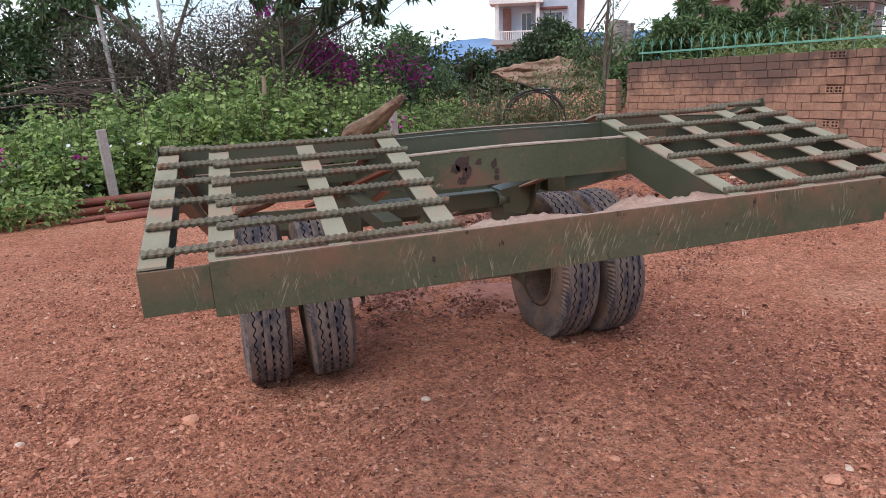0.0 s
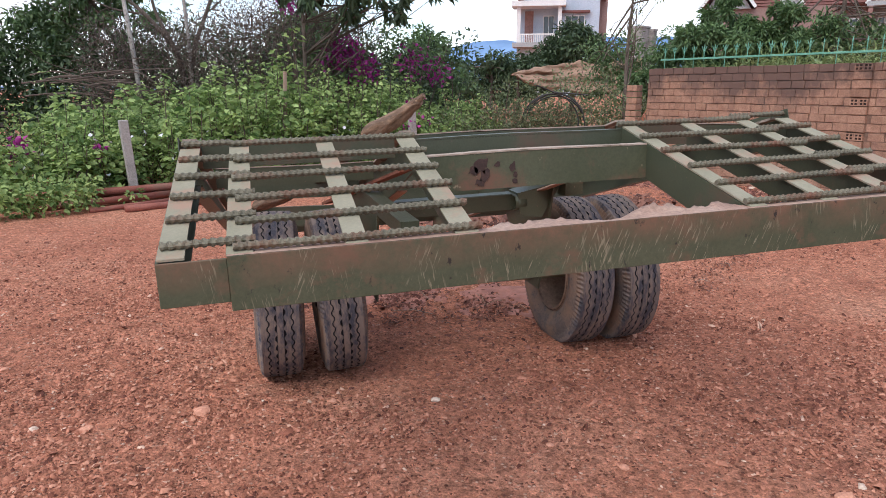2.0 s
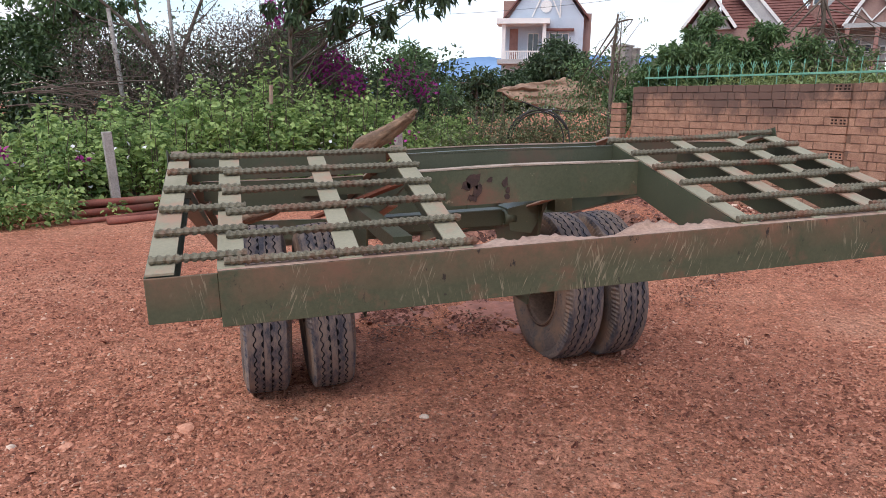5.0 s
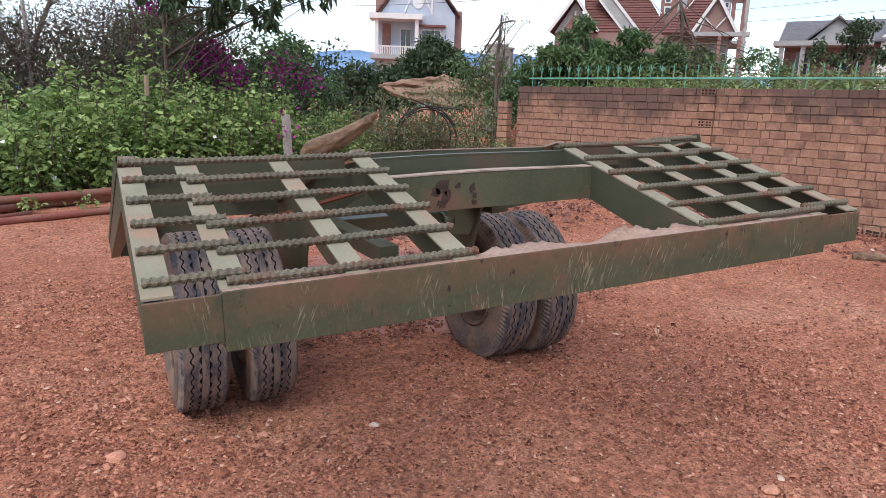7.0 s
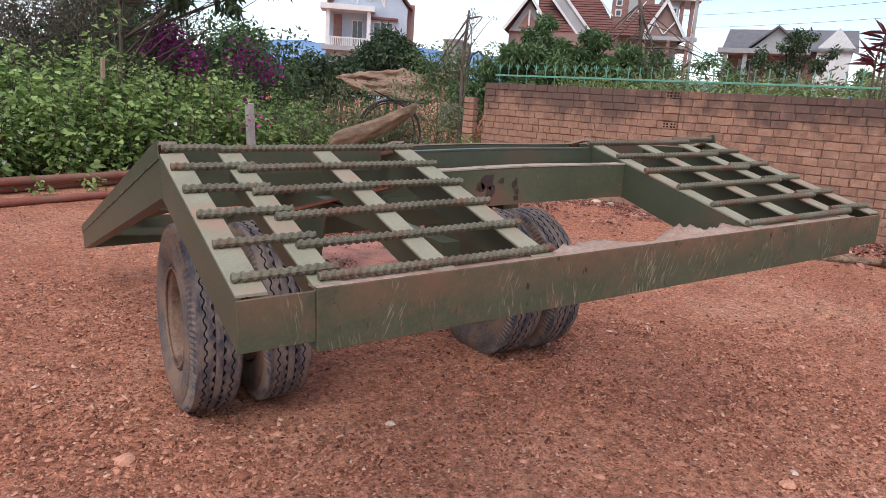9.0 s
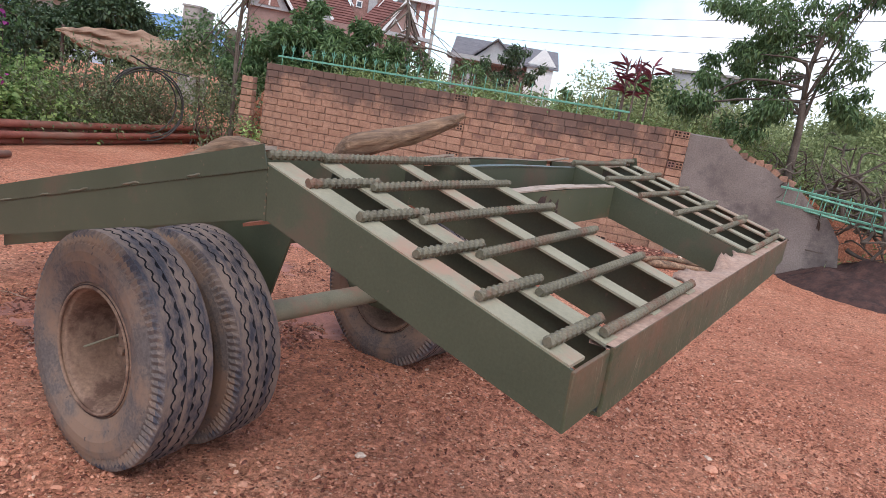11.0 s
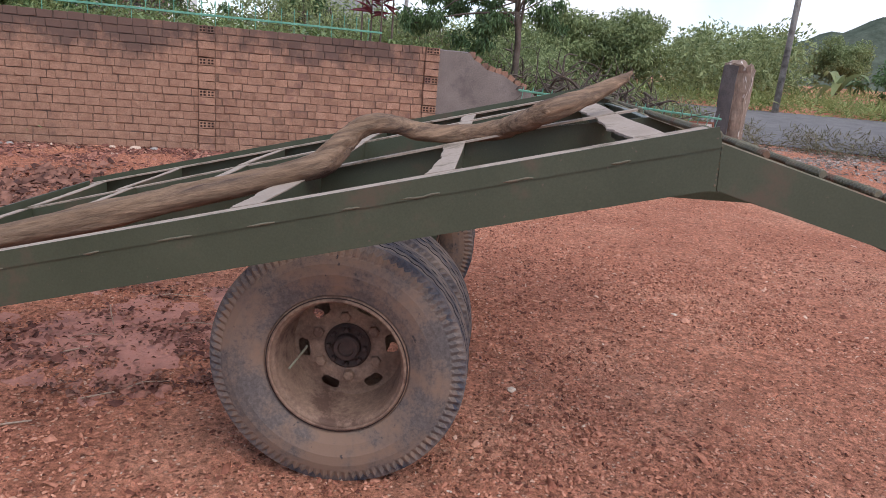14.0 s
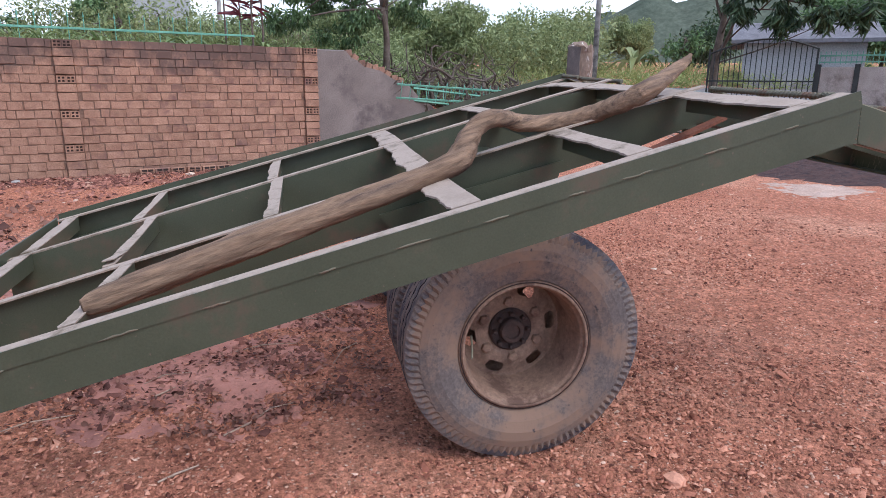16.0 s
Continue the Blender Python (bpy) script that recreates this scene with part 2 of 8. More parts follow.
RED_PIPE = mat("red_primed_pipe", (0.20, 0.062, 0.044), (0.30, 0.105, 0.075), 0.7, scale=3, fine=60, stain=(0.22, 0.12, 0.085), amount=0.45)
RUBBER = mat("dusty_rubber", (0.120, 0.097, 0.090), (0.185, 0.140, 0.116), 0.9, scale=5, fine=80, bump=0.5, stain=(0.225, 0.142, 0.100), amount=0.62, stain_scale=5, depth=0.002, spec=0.25, fine_colour=(0.06, 0.05, 0.05), fine_cut=0.68)
TREAD = mat("tread_rubber", (0.040, 0.040, 0.056), (0.080, 0.074, 0.084), 0.8, scale=5, fine=90, bump=0.35, stain=(0.195, 0.145, 0.12), amount=0.72, stain_scale=7, depth=0.002, spec=0.25, stretch=(3, 1, 1))
GROOVE_SHADE = mat("tread_groove_shade", (0.012, 0.012, 0.018), (0.024, 0.023, 0.030), 0.85, scale=9, fine=90, bump=0.2)
RIM = mat("mud_coated_rim", (0.205, 0.122, 0.084), (0.32, 0.205, 0.145), 0.9, scale=7, fine=70, bump=0.4, stain=(0.115, 0.064, 0.046), amount=0.45, stain_scale=7)
HUB = mat("greasy_hub", (0.030, 0.020, 0.018), (0.085, 0.048, 0.038), 0.75, scale=20, fine=90)
BARK = mat("bare_wood", (0.130, 0.080, 0.051), (0.38, 0.240, 0.152), 0.85, scale=7, fine=34, bump=0.9, stain=(0.085, 0.054, 0.040), amount=0.44, stain_scale=8, stretch=(1.7, 0.2, 1.7), depth=0.012, grain=0.55)
TRUNK = mat("tree_bark", (0.075, 0.055, 0.042), (0.16, 0.125, 0.10), 0.95, scale=4, fine=40, bump=0.6, depth=0.01)
TWIG = mat("dry_twigs", (0.08, 0.055, 0.045), (0.17, 0.125, 0.10), 0.95, scale=5, fine=40, bump=0)
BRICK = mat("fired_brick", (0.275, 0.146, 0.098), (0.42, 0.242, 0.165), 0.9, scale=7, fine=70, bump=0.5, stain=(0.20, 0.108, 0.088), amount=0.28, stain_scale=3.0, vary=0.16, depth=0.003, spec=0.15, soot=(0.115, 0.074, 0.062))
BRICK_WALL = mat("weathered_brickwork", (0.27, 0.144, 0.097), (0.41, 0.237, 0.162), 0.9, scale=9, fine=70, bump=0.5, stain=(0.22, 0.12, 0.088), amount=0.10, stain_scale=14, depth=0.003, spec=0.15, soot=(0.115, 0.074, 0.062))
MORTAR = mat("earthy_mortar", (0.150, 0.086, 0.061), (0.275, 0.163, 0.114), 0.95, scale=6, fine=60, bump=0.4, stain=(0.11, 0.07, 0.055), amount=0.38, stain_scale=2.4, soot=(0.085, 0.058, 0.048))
# Near-black that paints the shade inside hollows and crevices.
HOLE_SHADE = mat("hollow_shade", (0.03, 0.018, 0.015), (0.05, 0.03, 0.024), 0.95, bump=0)
PLASTER = mat("grey_plaster", (0.15, 0.120, 0.106), (0.24, 0.196, 0.175), 0.95, scale=1.6, fine=50, bump=0.3, stain=(0.10, 0.08, 0.075), amount=0.4, stain_scale=1.5)
CONCRETE = mat("old_concrete", (0.28, 0.25, 0.225), (0.42, 0.385, 0.35), 0.95, scale=3, fine=50, bump=0.4, stain=(0.13, 0.11, 0.10), amount=0.35)
FENCE_GREEN = mat("green_fence_paint", (0.10, 0.27, 0.185), (0.19, 0.41, 0.30), 0.6, scale=4, fine=60, bump=0)
ASPHALT = mat("asphalt", (0.135, 0.122, 0.118), (0.20, 0.182, 0.172), 0.95, scale=2, fine=60, bump=0.3)
SAND = mat("pale_sand", (0.40, 0.27, 0.205), (0.52, 0.375, 0.295), 0.95, scale=3, fine=60, bump=0.4)
TARP = mat("brown_tarpaulin", (0.20, 0.115, 0.075), (0.34, 0.215, 0.145), 0.7, scale=1.5, fine=40, bump=0.2, stain=(0.42, 0.28, 0.18), amount=0.3, stretch=(1, 1, 3))
HOSE = mat("black_hose", (0.03, 0.028, 0.027), (0.06, 0.055, 0.05), 0.6, bump=0.1)
WHITE = mat("white_paint", (0.68, 0.66, 0.64), (0.78, 0.76, 0.74), 0.7, scale=2, fine=30, bump=0.1)
HOUSE_BLUE = mat("pale_blue_render", (0.40, 0.46, 0.54), (0.50, 0.55, 0.62), 0.9, scale=1, fine=20, bump=0.1)
HOUSE_PINK = mat("pink_render", (0.25, 0.155, 0.135), (0.33, 0.215, 0.185), 0.9, scale=1, fine=20, bump=0.1)
HOUSE_GREY = mat("grey_render", (0.34, 0.33, 0.33), (0.45, 0.44, 0.43), 0.9, scale=1, fine=20, bump=0.1)
LATTICE = mat("brick_red_panel", (0.25, 0.13, 0.11), (0.34, 0.19, 0.16), 0.9, scale=6, fine=12, bump=0.1)
ROOF_TILE = mat("red_roof_tile", (0.145, 0.060, 0.052), (0.22, 0.098, 0.082), 0.8, scale=2, fine=9, bump=0.5, depth=0.04, stretch=(1, 1, 4))
ROOF_GREY = mat("grey_roof_tile", (0.13, 0.12, 0.13), (0.2, 0.19, 0.2), 0.8, scale=2, fine=9, bump=0.5, depth=0.04)
PANE = mat("dark_window_glass", (0.03, 0.04, 0.05), (0.07, 0.08, 0.1), 0.12, bump=0, spec=0.6)
GILT = mat("dull_gilt", (0.34, 0.24, 0.10), (0.46, 0.34, 0.16), 0.5, bump=0.1)
DARK_METAL = mat("dark_iron", (0.02, 0.025, 0.024), (0.045, 0.05, 0.05), 0.6, bump=0.1)
SIGN_FACE = mat("weathered_sign_face", (0.48, 0.43, 0.40), (0.62, 0.57, 0.54), 0.6, scale=4, fine=50, bump=0.1, stain=(0.35, 0.22, 0.16), amount=0.35, stain_scale=5)
SIGN_RED = mat("red_lettering", (0.42, 0.05, 0.05), (0.52, 0.09, 0.08), 0.6, bump=0)
SIGN_BLUE = mat("faded_dark_lettering", (0.10, 0.09, 0.12), (0.17, 0.15, 0.18), 0.6, bump=0)
# Distance haze is mixed into the mountain's blue colour.
MOUNTAIN = mat("haze_tinted_mountain", (0.14, 0.235, 0.40), (0.21, 0.32, 0.49), 1.0, scale=0.006, fine=0.03, bump=0, spec=0.0, grain=0.15)
FAR_HILL = mat("far_wooded_hill", (0.070, 0.086, 0.064), (0.125, 0.140, 0.105), 1.0, scale=0.1, fine=0.7, bump=0, spec=0.0)
def scratched(name, paint, rust, pale, low, high):
    """Worn paint: rust eaten in along the upper edge between two heights, blotches and pale scratches."""
    m = mat(name, paint[0], paint[1], 0.6, scale=4, fine=100, bump=0.2, depth=0.001, grain=0.2)
    n, l = m.node_tree.nodes, m.node_tree.links
    bsdf = n["Principled BSDF"]
    col = bsdf.inputs["Base Color"].links[0].from_socket
    co = n.new("ShaderNodeTexCoord")

    def noise_fac(size, s, detail, p, q, turn=(0, 0, 0)):
        rt, mp, t, r = n.new("ShaderNodeMapping"), n.new("ShaderNodeMapping"), n.new("ShaderNodeTexNoise"), n.new("ShaderNodeMapRange")
        rt.inputs["Rotation"].default_value, mp.inputs["Scale"].default_value = turn, size
        t.inputs["Scale"].default_value, t.inputs["Detail"].default_value, t.inputs["Roughness"].default_value = s, detail, 0.7
        l.new(co.outputs["Object"], rt.inputs["Vector"])
        l.new(rt.outputs["Vector"], mp.inputs["Vector"])
        l.new(mp.outputs["Vector"], t.inputs["Vector"])
        l.new(t.outputs["Fac"], r.inputs["Value"])
        r.inputs["From Min"].default_value, r.inputs["From Max"].default_value = p, q
        return r.outputs["Result"]

    def math_node(op, a, b):
        k = n.new("ShaderNodeMath")
        k.operation, k.use_clamp = op, True
        for sock, v in zip(k.inputs, (a, b)):
            if isinstance(v, float):
                sock.default_value = v
            else:
                l.new(v, sock)
        return k.outputs[0]

    def lay(fac, colour):
        nonlocal col
        k = n.new("ShaderNodeMix")
        k.data_type = "RGBA"
        l.new(fac, k.inputs["Factor"])
        l.new(col, k.inputs["A"])
        k.inputs["B"].default_value = (*colour, 1)
        col = k.outputs["Result"]

    sep, edge = n.new("ShaderNodeSeparateXYZ"), n.new("ShaderNodeMapRange")
    l.new(co.outputs["Object"], sep.inputs[0])
    l.new(sep.outputs["Z"], edge.inputs["Value"])
    edge.inputs["From Min"].default_value, edge.inputs["From Max"].default_value = low, high
    wear = math_node("MULTIPLY", edge.outputs["Result"], noise_fac((1, 1, 1), 9.0, 8, 0.34, 0.62))
    lay(wear, rust)
    lay(noise_fac((1, 1, 1.3), 5.0, 9, 0.53, 0.66), (rust[0] * 0.8, rust[1] * 0.85, rust[2] * 0.85))
    lay(noise_fac((1, 1, 0.6), 26.0, 6, 0.62, 0.68), (0.028, 0.022, 0.018))
    for k, (turn, size) in enumerate((((0, 0.16, 0), (150, 1, 12)), ((0, -0.4, 0), (130, 1, 12)))):
        lay(math_node("MULTIPLY", noise_fac(size, 1.0, 2, 0.57, 0.63, turn), noise_fac((1, 1, 1), 3.1 + 0.7 * k, 3, 0.52, 0.64)), pale)
    l.new(col, bsdf.inputs["Base Color"])
    return m


TAIL_STEEL = scratched("scratched_tail_beam", ((0.060, 0.066, 0.036), (0.090, 0.092, 0.054)), (0.19, 0.098, 0.062), (0.27, 0.225, 0.150), 0.965, 1.06)
WASTE = mat("plastic_waste", (0.55, 0.55, 0.6), (0.75, 0.72, 0.72), 0.5, scale=8, fine=40, bump=0.1)

LEAF_BUSH = leaf_mat("bright_bush_leaves", (0.095, 0.165, 0.048), (0.47, 0.59, 0.22), 0.45, 0.25)
LEAF_DARK = leaf_mat("dark_leaves", (0.032, 0.055, 0.026), (0.085, 0.13, 0.055), 0.25)
LEAF_MID = leaf_mat("tree_leaves", (0.058, 0.105, 0.040), (0.17, 0.26, 0.10), 0.3)
LEAF_DRY = leaf_mat("dry_brown_leaves", (0.075, 0.055, 0.048), (0.19, 0.145, 0.115), 0.2)
LEAF_GRASS = leaf_mat("weeds_and_grass", (0.10, 0.155, 0.045), (0.27, 0.34, 0.13), 0.3)
# Olive to yellow-green leaves, paled to carry distance haze in their colour.
LEAF_FAR = leaf_mat("haze_tinted_far_leaves", (0.135, 0.175, 0.072), (0.37, 0.41, 0.185), 0.35, 0.25)
MUD = mat("smooth_wet_mud", (0.37, 0.155, 0.112), (0.48, 0.219, 0.160), 0.75, scale=3, fine=40, bump=0.5, stain=(0.25, 0.11, 0.085), amount=0.45, stain_scale=5, spec=0.25, depth=0.014)
LEAF_OLIVE = leaf_mat("olive_scrub", (0.075, 0.10, 0.042), (0.21, 0.25, 0.115), 0.3)
PETAL = leaf_mat("magenta_bracts", (0.20, 0.012, 0.13), (0.42, 0.04, 0.26), 0.3)
LEAF_RED = leaf_mat("red_cordyline_leaves", (0.09, 0.02, 0.03), (0.22, 0.05, 0.07), 0.25)
LEAF_VERGE = leaf_mat("sunlit_verge_grass", (0.17, 0.23, 0.065), (0.43, 0.46, 0.19), 0.35, 0.2)
STRAW = leaf_mat("dry_grass", (0.11, 0.10, 0.055), (0.27, 0.24, 0.14), 0.25)
LITTER = leaf_mat("dark_rotting_leaves", (0.075, 0.037, 0.030), (0.32, 0.155, 0.11), 0.05, 0.05)
FLOWER = leaf_mat("white_flowers", (0.7, 0.7, 0.72), (0.8, 0.8, 0.8), 0.2)


# ---- mesh helpers ----
def part(name, bm, material, parent=None, label="", smooth=False):
    me = bpy.data.meshes.new(name)
    bm.to_mesh(me)
    bm.free()
    me.materials.append(material)
    if smooth:
        me.shade_smooth()
    ob = new(name, me)
    if parent is not None:
        ob.parent = parent
    if label:
        ob["label"] = label
    return ob


def raw(name, verts, faces, material, parent=None, label="", smooth=False):
    me = bpy.data.meshes.new(name)
    me.from_pydata([tuple(v) for v in verts], [], [tuple(q) for q in faces])
    me.update()
    me.materials.append(material)
    if smooth:
        me.shade_smooth()
    ob = new(name, me)
    if parent is not None:
        ob.parent = parent
    if label:
        ob["label"] = label
    return ob


def empty(name, m, label, category, group=""):
    ob = new(name)
    ob.matrix_basis = m
    return tagged(ob, label, category, group)


def add_box(bm, lo, hi, bevel=0.0, m=None):
    """A box from corner to corner, with an optional bevel."""
    made = bmesh.ops.create_cube(bm, size=1.0)["verts"]
    lo, hi = Vector(lo), Vector(hi)
    for v in made:
        v.co = Vector([lo[i] + (v.co[i] + 0.5) * (hi[i] - lo[i]) for i in range(3)])
    if bevel:
        edges = list({e for v in made for e in v.link_edges})
        made = bmesh.ops.bevel(bm, geom=edges, offset=bevel, segments=1, affect="EDGES")["verts"]
    if m is not None:
        for v in made:
            v.co = m @ v.co
    return made


def box(name, lo, hi, material, parent=None, label="", bevel=0.0):
    bm = bmesh.new()
    add_box(bm, lo, hi, bevel)
    return part(name, bm, material, parent, label)


def add_bar(bm, p, q, across, up, bevel=0.0, top=Vector((0, 0, 1))):
    """A bar of rectangular section along p to q; across: its width, up: its height, centred on the line."""
    p, q = Vector(p), Vector(q)
    y = (q - p).normalized()
    x = y.cross(top).normalized()
    z = x.cross(y)
    m = Matrix((x, y, z)).transposed().to_4x4()
    m.translation = (p + q) / 2
    h = (q - p).length / 2
    return add_box(bm, (-across / 2, -h, -up / 2), (across / 2, h, up / 2), bevel, m)


def tube(points, radii, sides=10, closed=False, wobble=0.0, rng=None):
    """Vertices and faces of a round tube along points."""
    pts = [Vector(p) for p in points]
    n = len(pts)
    verts, faces = [], []
    ref = Vector((0.13, 0.21, 0.97))
    for i, p in enumerate(pts):
        d = (pts[(i + 1) % n] - pts[i - 1]) if closed else (pts[min(i + 1, n - 1)] - pts[max(i - 1, 0)])
        d.normalize()
        a = d.cross(ref)
        if a.length < 0.1:
            a = d.cross(Vector((1, 0, 0)))
        a.normalize()
        b = d.cross(a)
        for k in range(sides):
            t = 2 * math.pi * k / sides
            r = float(radii[i]) * (1 + (wobble * (rng.random() - 0.5) if rng else 0))
            verts.append(p + r * (math.cos(t) * a + math.sin(t) * b))
    rings = n if closed else n - 1
    for i in range(rings):
        for k in range(sides):
            j, i2 = (k + 1) % sides, (i + 1) % n
            faces.append((i * sides + k, i * sides + j, i2 * sides + j, i2 * sides + k))
    if not closed:
        faces.append(tuple(range(sides))[::-1])
        faces.append(tuple((n - 1) * sides + k for k in range(sides)))
    return verts, faces


def smooth_line(points, steps=6):
    """Points of a Catmull-Rom curve."""
    p = [Vector(points[0])] + [Vector(q) for q in points] + [Vector(points[-1])]
    out = []
    for i in range(1, len(p) - 2):
        for k in range(steps):
            t = k / steps
            a, b, c, d = p[i - 1 : i + 3]
            out.append(0.5 * ((2 * b) + (c - a) * t + (2 * a - 5 * b + 4 * c - d) * t * t + (3 * b - a - 3 * c + d) * t ** 3))
    out.append(p[-2])
    return out


def join_lists(lists):
    verts, faces = [], []
    for v, f in lists:
        o = len(verts)
        verts += list(v)
        faces += [tuple(o + i for i in q) for q in f]
    return verts, faces


def turned(profile, sides, axis_x=True):
    """A closed ring surface: profile of (x, r) turned round the x axis."""
    verts, faces = [], []
    n = len(profile)
    for k in range(sides):
        t = 2 * math.pi * k / sides
        for x, r in profile:
            verts.append((x, r * math.cos(t), r * math.sin(t)))
    for k in range(sides):
        for i in range(n - 1):
            a, b = k * n + i, ((k + 1) % sides) * n + i
            faces.append((a, a + 1, b + 1, b))
    return verts, faces


def leaves_mesh(name, places, aims, sizes, material, parent=None, label="", rng=None, wide=0.55, droop=0.25):
    """Many folded leaves, each of four triangles, as one mesh. aims: the leaf's direction."""
    n = len(places)
    d = aims / (np.linalg.norm(aims, axis=1, keepdims=True) + 1e-9)
    s = np.cross(d, rng.normal(size=(n, 3)) * 0.5 + np.array([0, 0, 1.0]))
    s /= np.linalg.norm(s, axis=1, keepdims=True) + 1e-9
    u = np.cross(s, d)
    L = sizes[:, None]
    W = L * wide / 2
    base = places
    tip = places + d * L - u * L * droop
    v = np.stack([base, base + d * L * 0.28 + s * W * 0.9 + u * W * 0.35, base + d * L * 0.64 + s * W * 0.8 + u * (W * 0.3 - L * droop * 0.4), tip,
                  base + d * L * 0.64 - s * W * 0.8 + u * (W * 0.3 - L * droop * 0.4), base + d * L * 0.28 - s * W * 0.9 + u * W * 0.35], 1).reshape(-1, 3)
    o = (np.arange(n) * 6)[:, None]
    tri = np.concatenate([o + np.array([[0, 1, 2]]), o + np.array([[0, 2, 3]]), o + np.array([[0, 3, 4]]), o + np.array([[0, 4, 5]])], 1).reshape(-1)
    me = bpy.data.meshes.new(name)
    me.vertices.add(n * 6)
    me.vertices.foreach_set("co", v.astype(np.float32).ravel())
    me.loops.add(len(tri))
    me.loops.foreach_set("vertex_index", tri.astype(np.int32))
    me.polygons.add(n * 4)
    me.polygons.foreach_set("loop_start", np.arange(0, n * 12, 3, dtype=np.int32))
    me.update(calc_edges=True)
    me.validate()
    me.materials.append(material)
    ob = new(name, me)
    if parent is not None:
        ob.parent = parent
    if label:
        ob["label"] = label
    return ob


def ball_points(rng, n):
    p = rng.normal(size=(n, 3))
    return p / np.linalg.norm(p, axis=1, keepdims=True) * (rng.random((n, 1)) ** (1 / 2.2))


# ---- ground ----
WALL_O = Vector((7.89, 7.386, 0))
WALL_D = Vector((0.335, -0.942, 0)).normalized()
WALL_N = Vector((0.942, 0.335, 0)).normalized()


def wall_pt(s, d, z):
    p = WALL_O + WALL_D * s + WALL_N * d
    return Vector((p.x, p.y, z))


def smooth01(v):
    v = np.clip(v, 0, 1)
    return v * v * (3 - 2 * v)


def height(x, y):
    """The ground's height in metres."""
    x, y = np.asarray(x, float), np.asarray(y, float)
    s = (x - WALL_O.x) * WALL_D.x + (y - WALL_O.y) * WALL_D.y
    d = (x - WALL_O.x) * WALL_N.x + (y - WALL_O.y) * WALL_N.y
    a = 0.929 * x - 0.37 * y
    right = np.interp(a, [8.5, 12.5, 16.3, 25, 45, 120, 2000], [0, 0.3, 0.33, 1.2, 2.2, 5.0, 6.0])
    terrace = (1.5 + 0.035 * np.clip(d, 0, 60)) * smooth01((d - 0.25) / 0.5) * smooth01((s + 5.0) / 1.2) * (1 - 0.55 * smooth01((s - 4.3) / 2.5)) * (1 - smooth01((s - 7.0) / 4.0))
    back = 0.02 * np.clip(y - 14, 0, 60)
    rough = 0.014 * np.sin(1.7 * x + 0.6 * y + 0.7) * np.sin(1.3 * y - 0.5 * x) + 0.008 * np.sin(5.1 * x + 2.2) * np.sin(4.3 * y + 1.1 * x)
    rough = rough - 0.030 * np.exp(-(((x - 0.25) / 0.5) ** 2 + ((y - 3.69) / 0.55) ** 2))
    near = np.exp(-((x - 1.5) ** 2 + (y - 3.0) ** 2) / 200)
    return np.maximum.reduce([right * smooth01((x - 7) / 3), terrace, back]) + rough * near


def spaced(lo_far, lo, hi, hi_far, step):
    """Coordinates with a fine stretch between lo and hi, growing outwards."""
    mid = list(np.arange(lo, hi + step / 2, step))
    out, v, g = [], hi, step
    while v < hi_far:
        g *= 1.12
        v += g
        out.append(v)
    low, v, g = [], lo, step
    while v > lo_far:
        g *= 1.12
        v -= g
        low.append(v)
    return np.array(low[::-1] + mid + out)


def build_ground():
    rng = np.random.default_rng(4)
    xs, ys = spaced(-1800, -4, 10, 1800, 0.09), spaced(-1800, -2.5, 11, 1800, 0.09)
    X, Y = np.meshgrid(xs, ys)
    Z = height(X, Y)
    fine = (X > -4) & (X < 11) & (Y > -2.5) & (Y < 12)
    Z = Z + np.where(fine, rng.normal(size=Z.shape) * 0.0035, 0)
    ny, nx = X.shape
    verts = np.stack([X, Y, Z], -1).reshape(-1, 3)
    i = (np.arange(ny - 1)[:, None] * nx + np.arange(nx - 1)[None]).ravel()
    quads = np.stack([i, i + 1, i + nx + 1, i + nx], 1)
    ob = raw("ground", verts.tolist(), quads.tolist(), DIRT, smooth=True)
    tagged(ob, "compacted red laterite dirt yard with loose gravel", "ground", kind="structure")


build_ground()


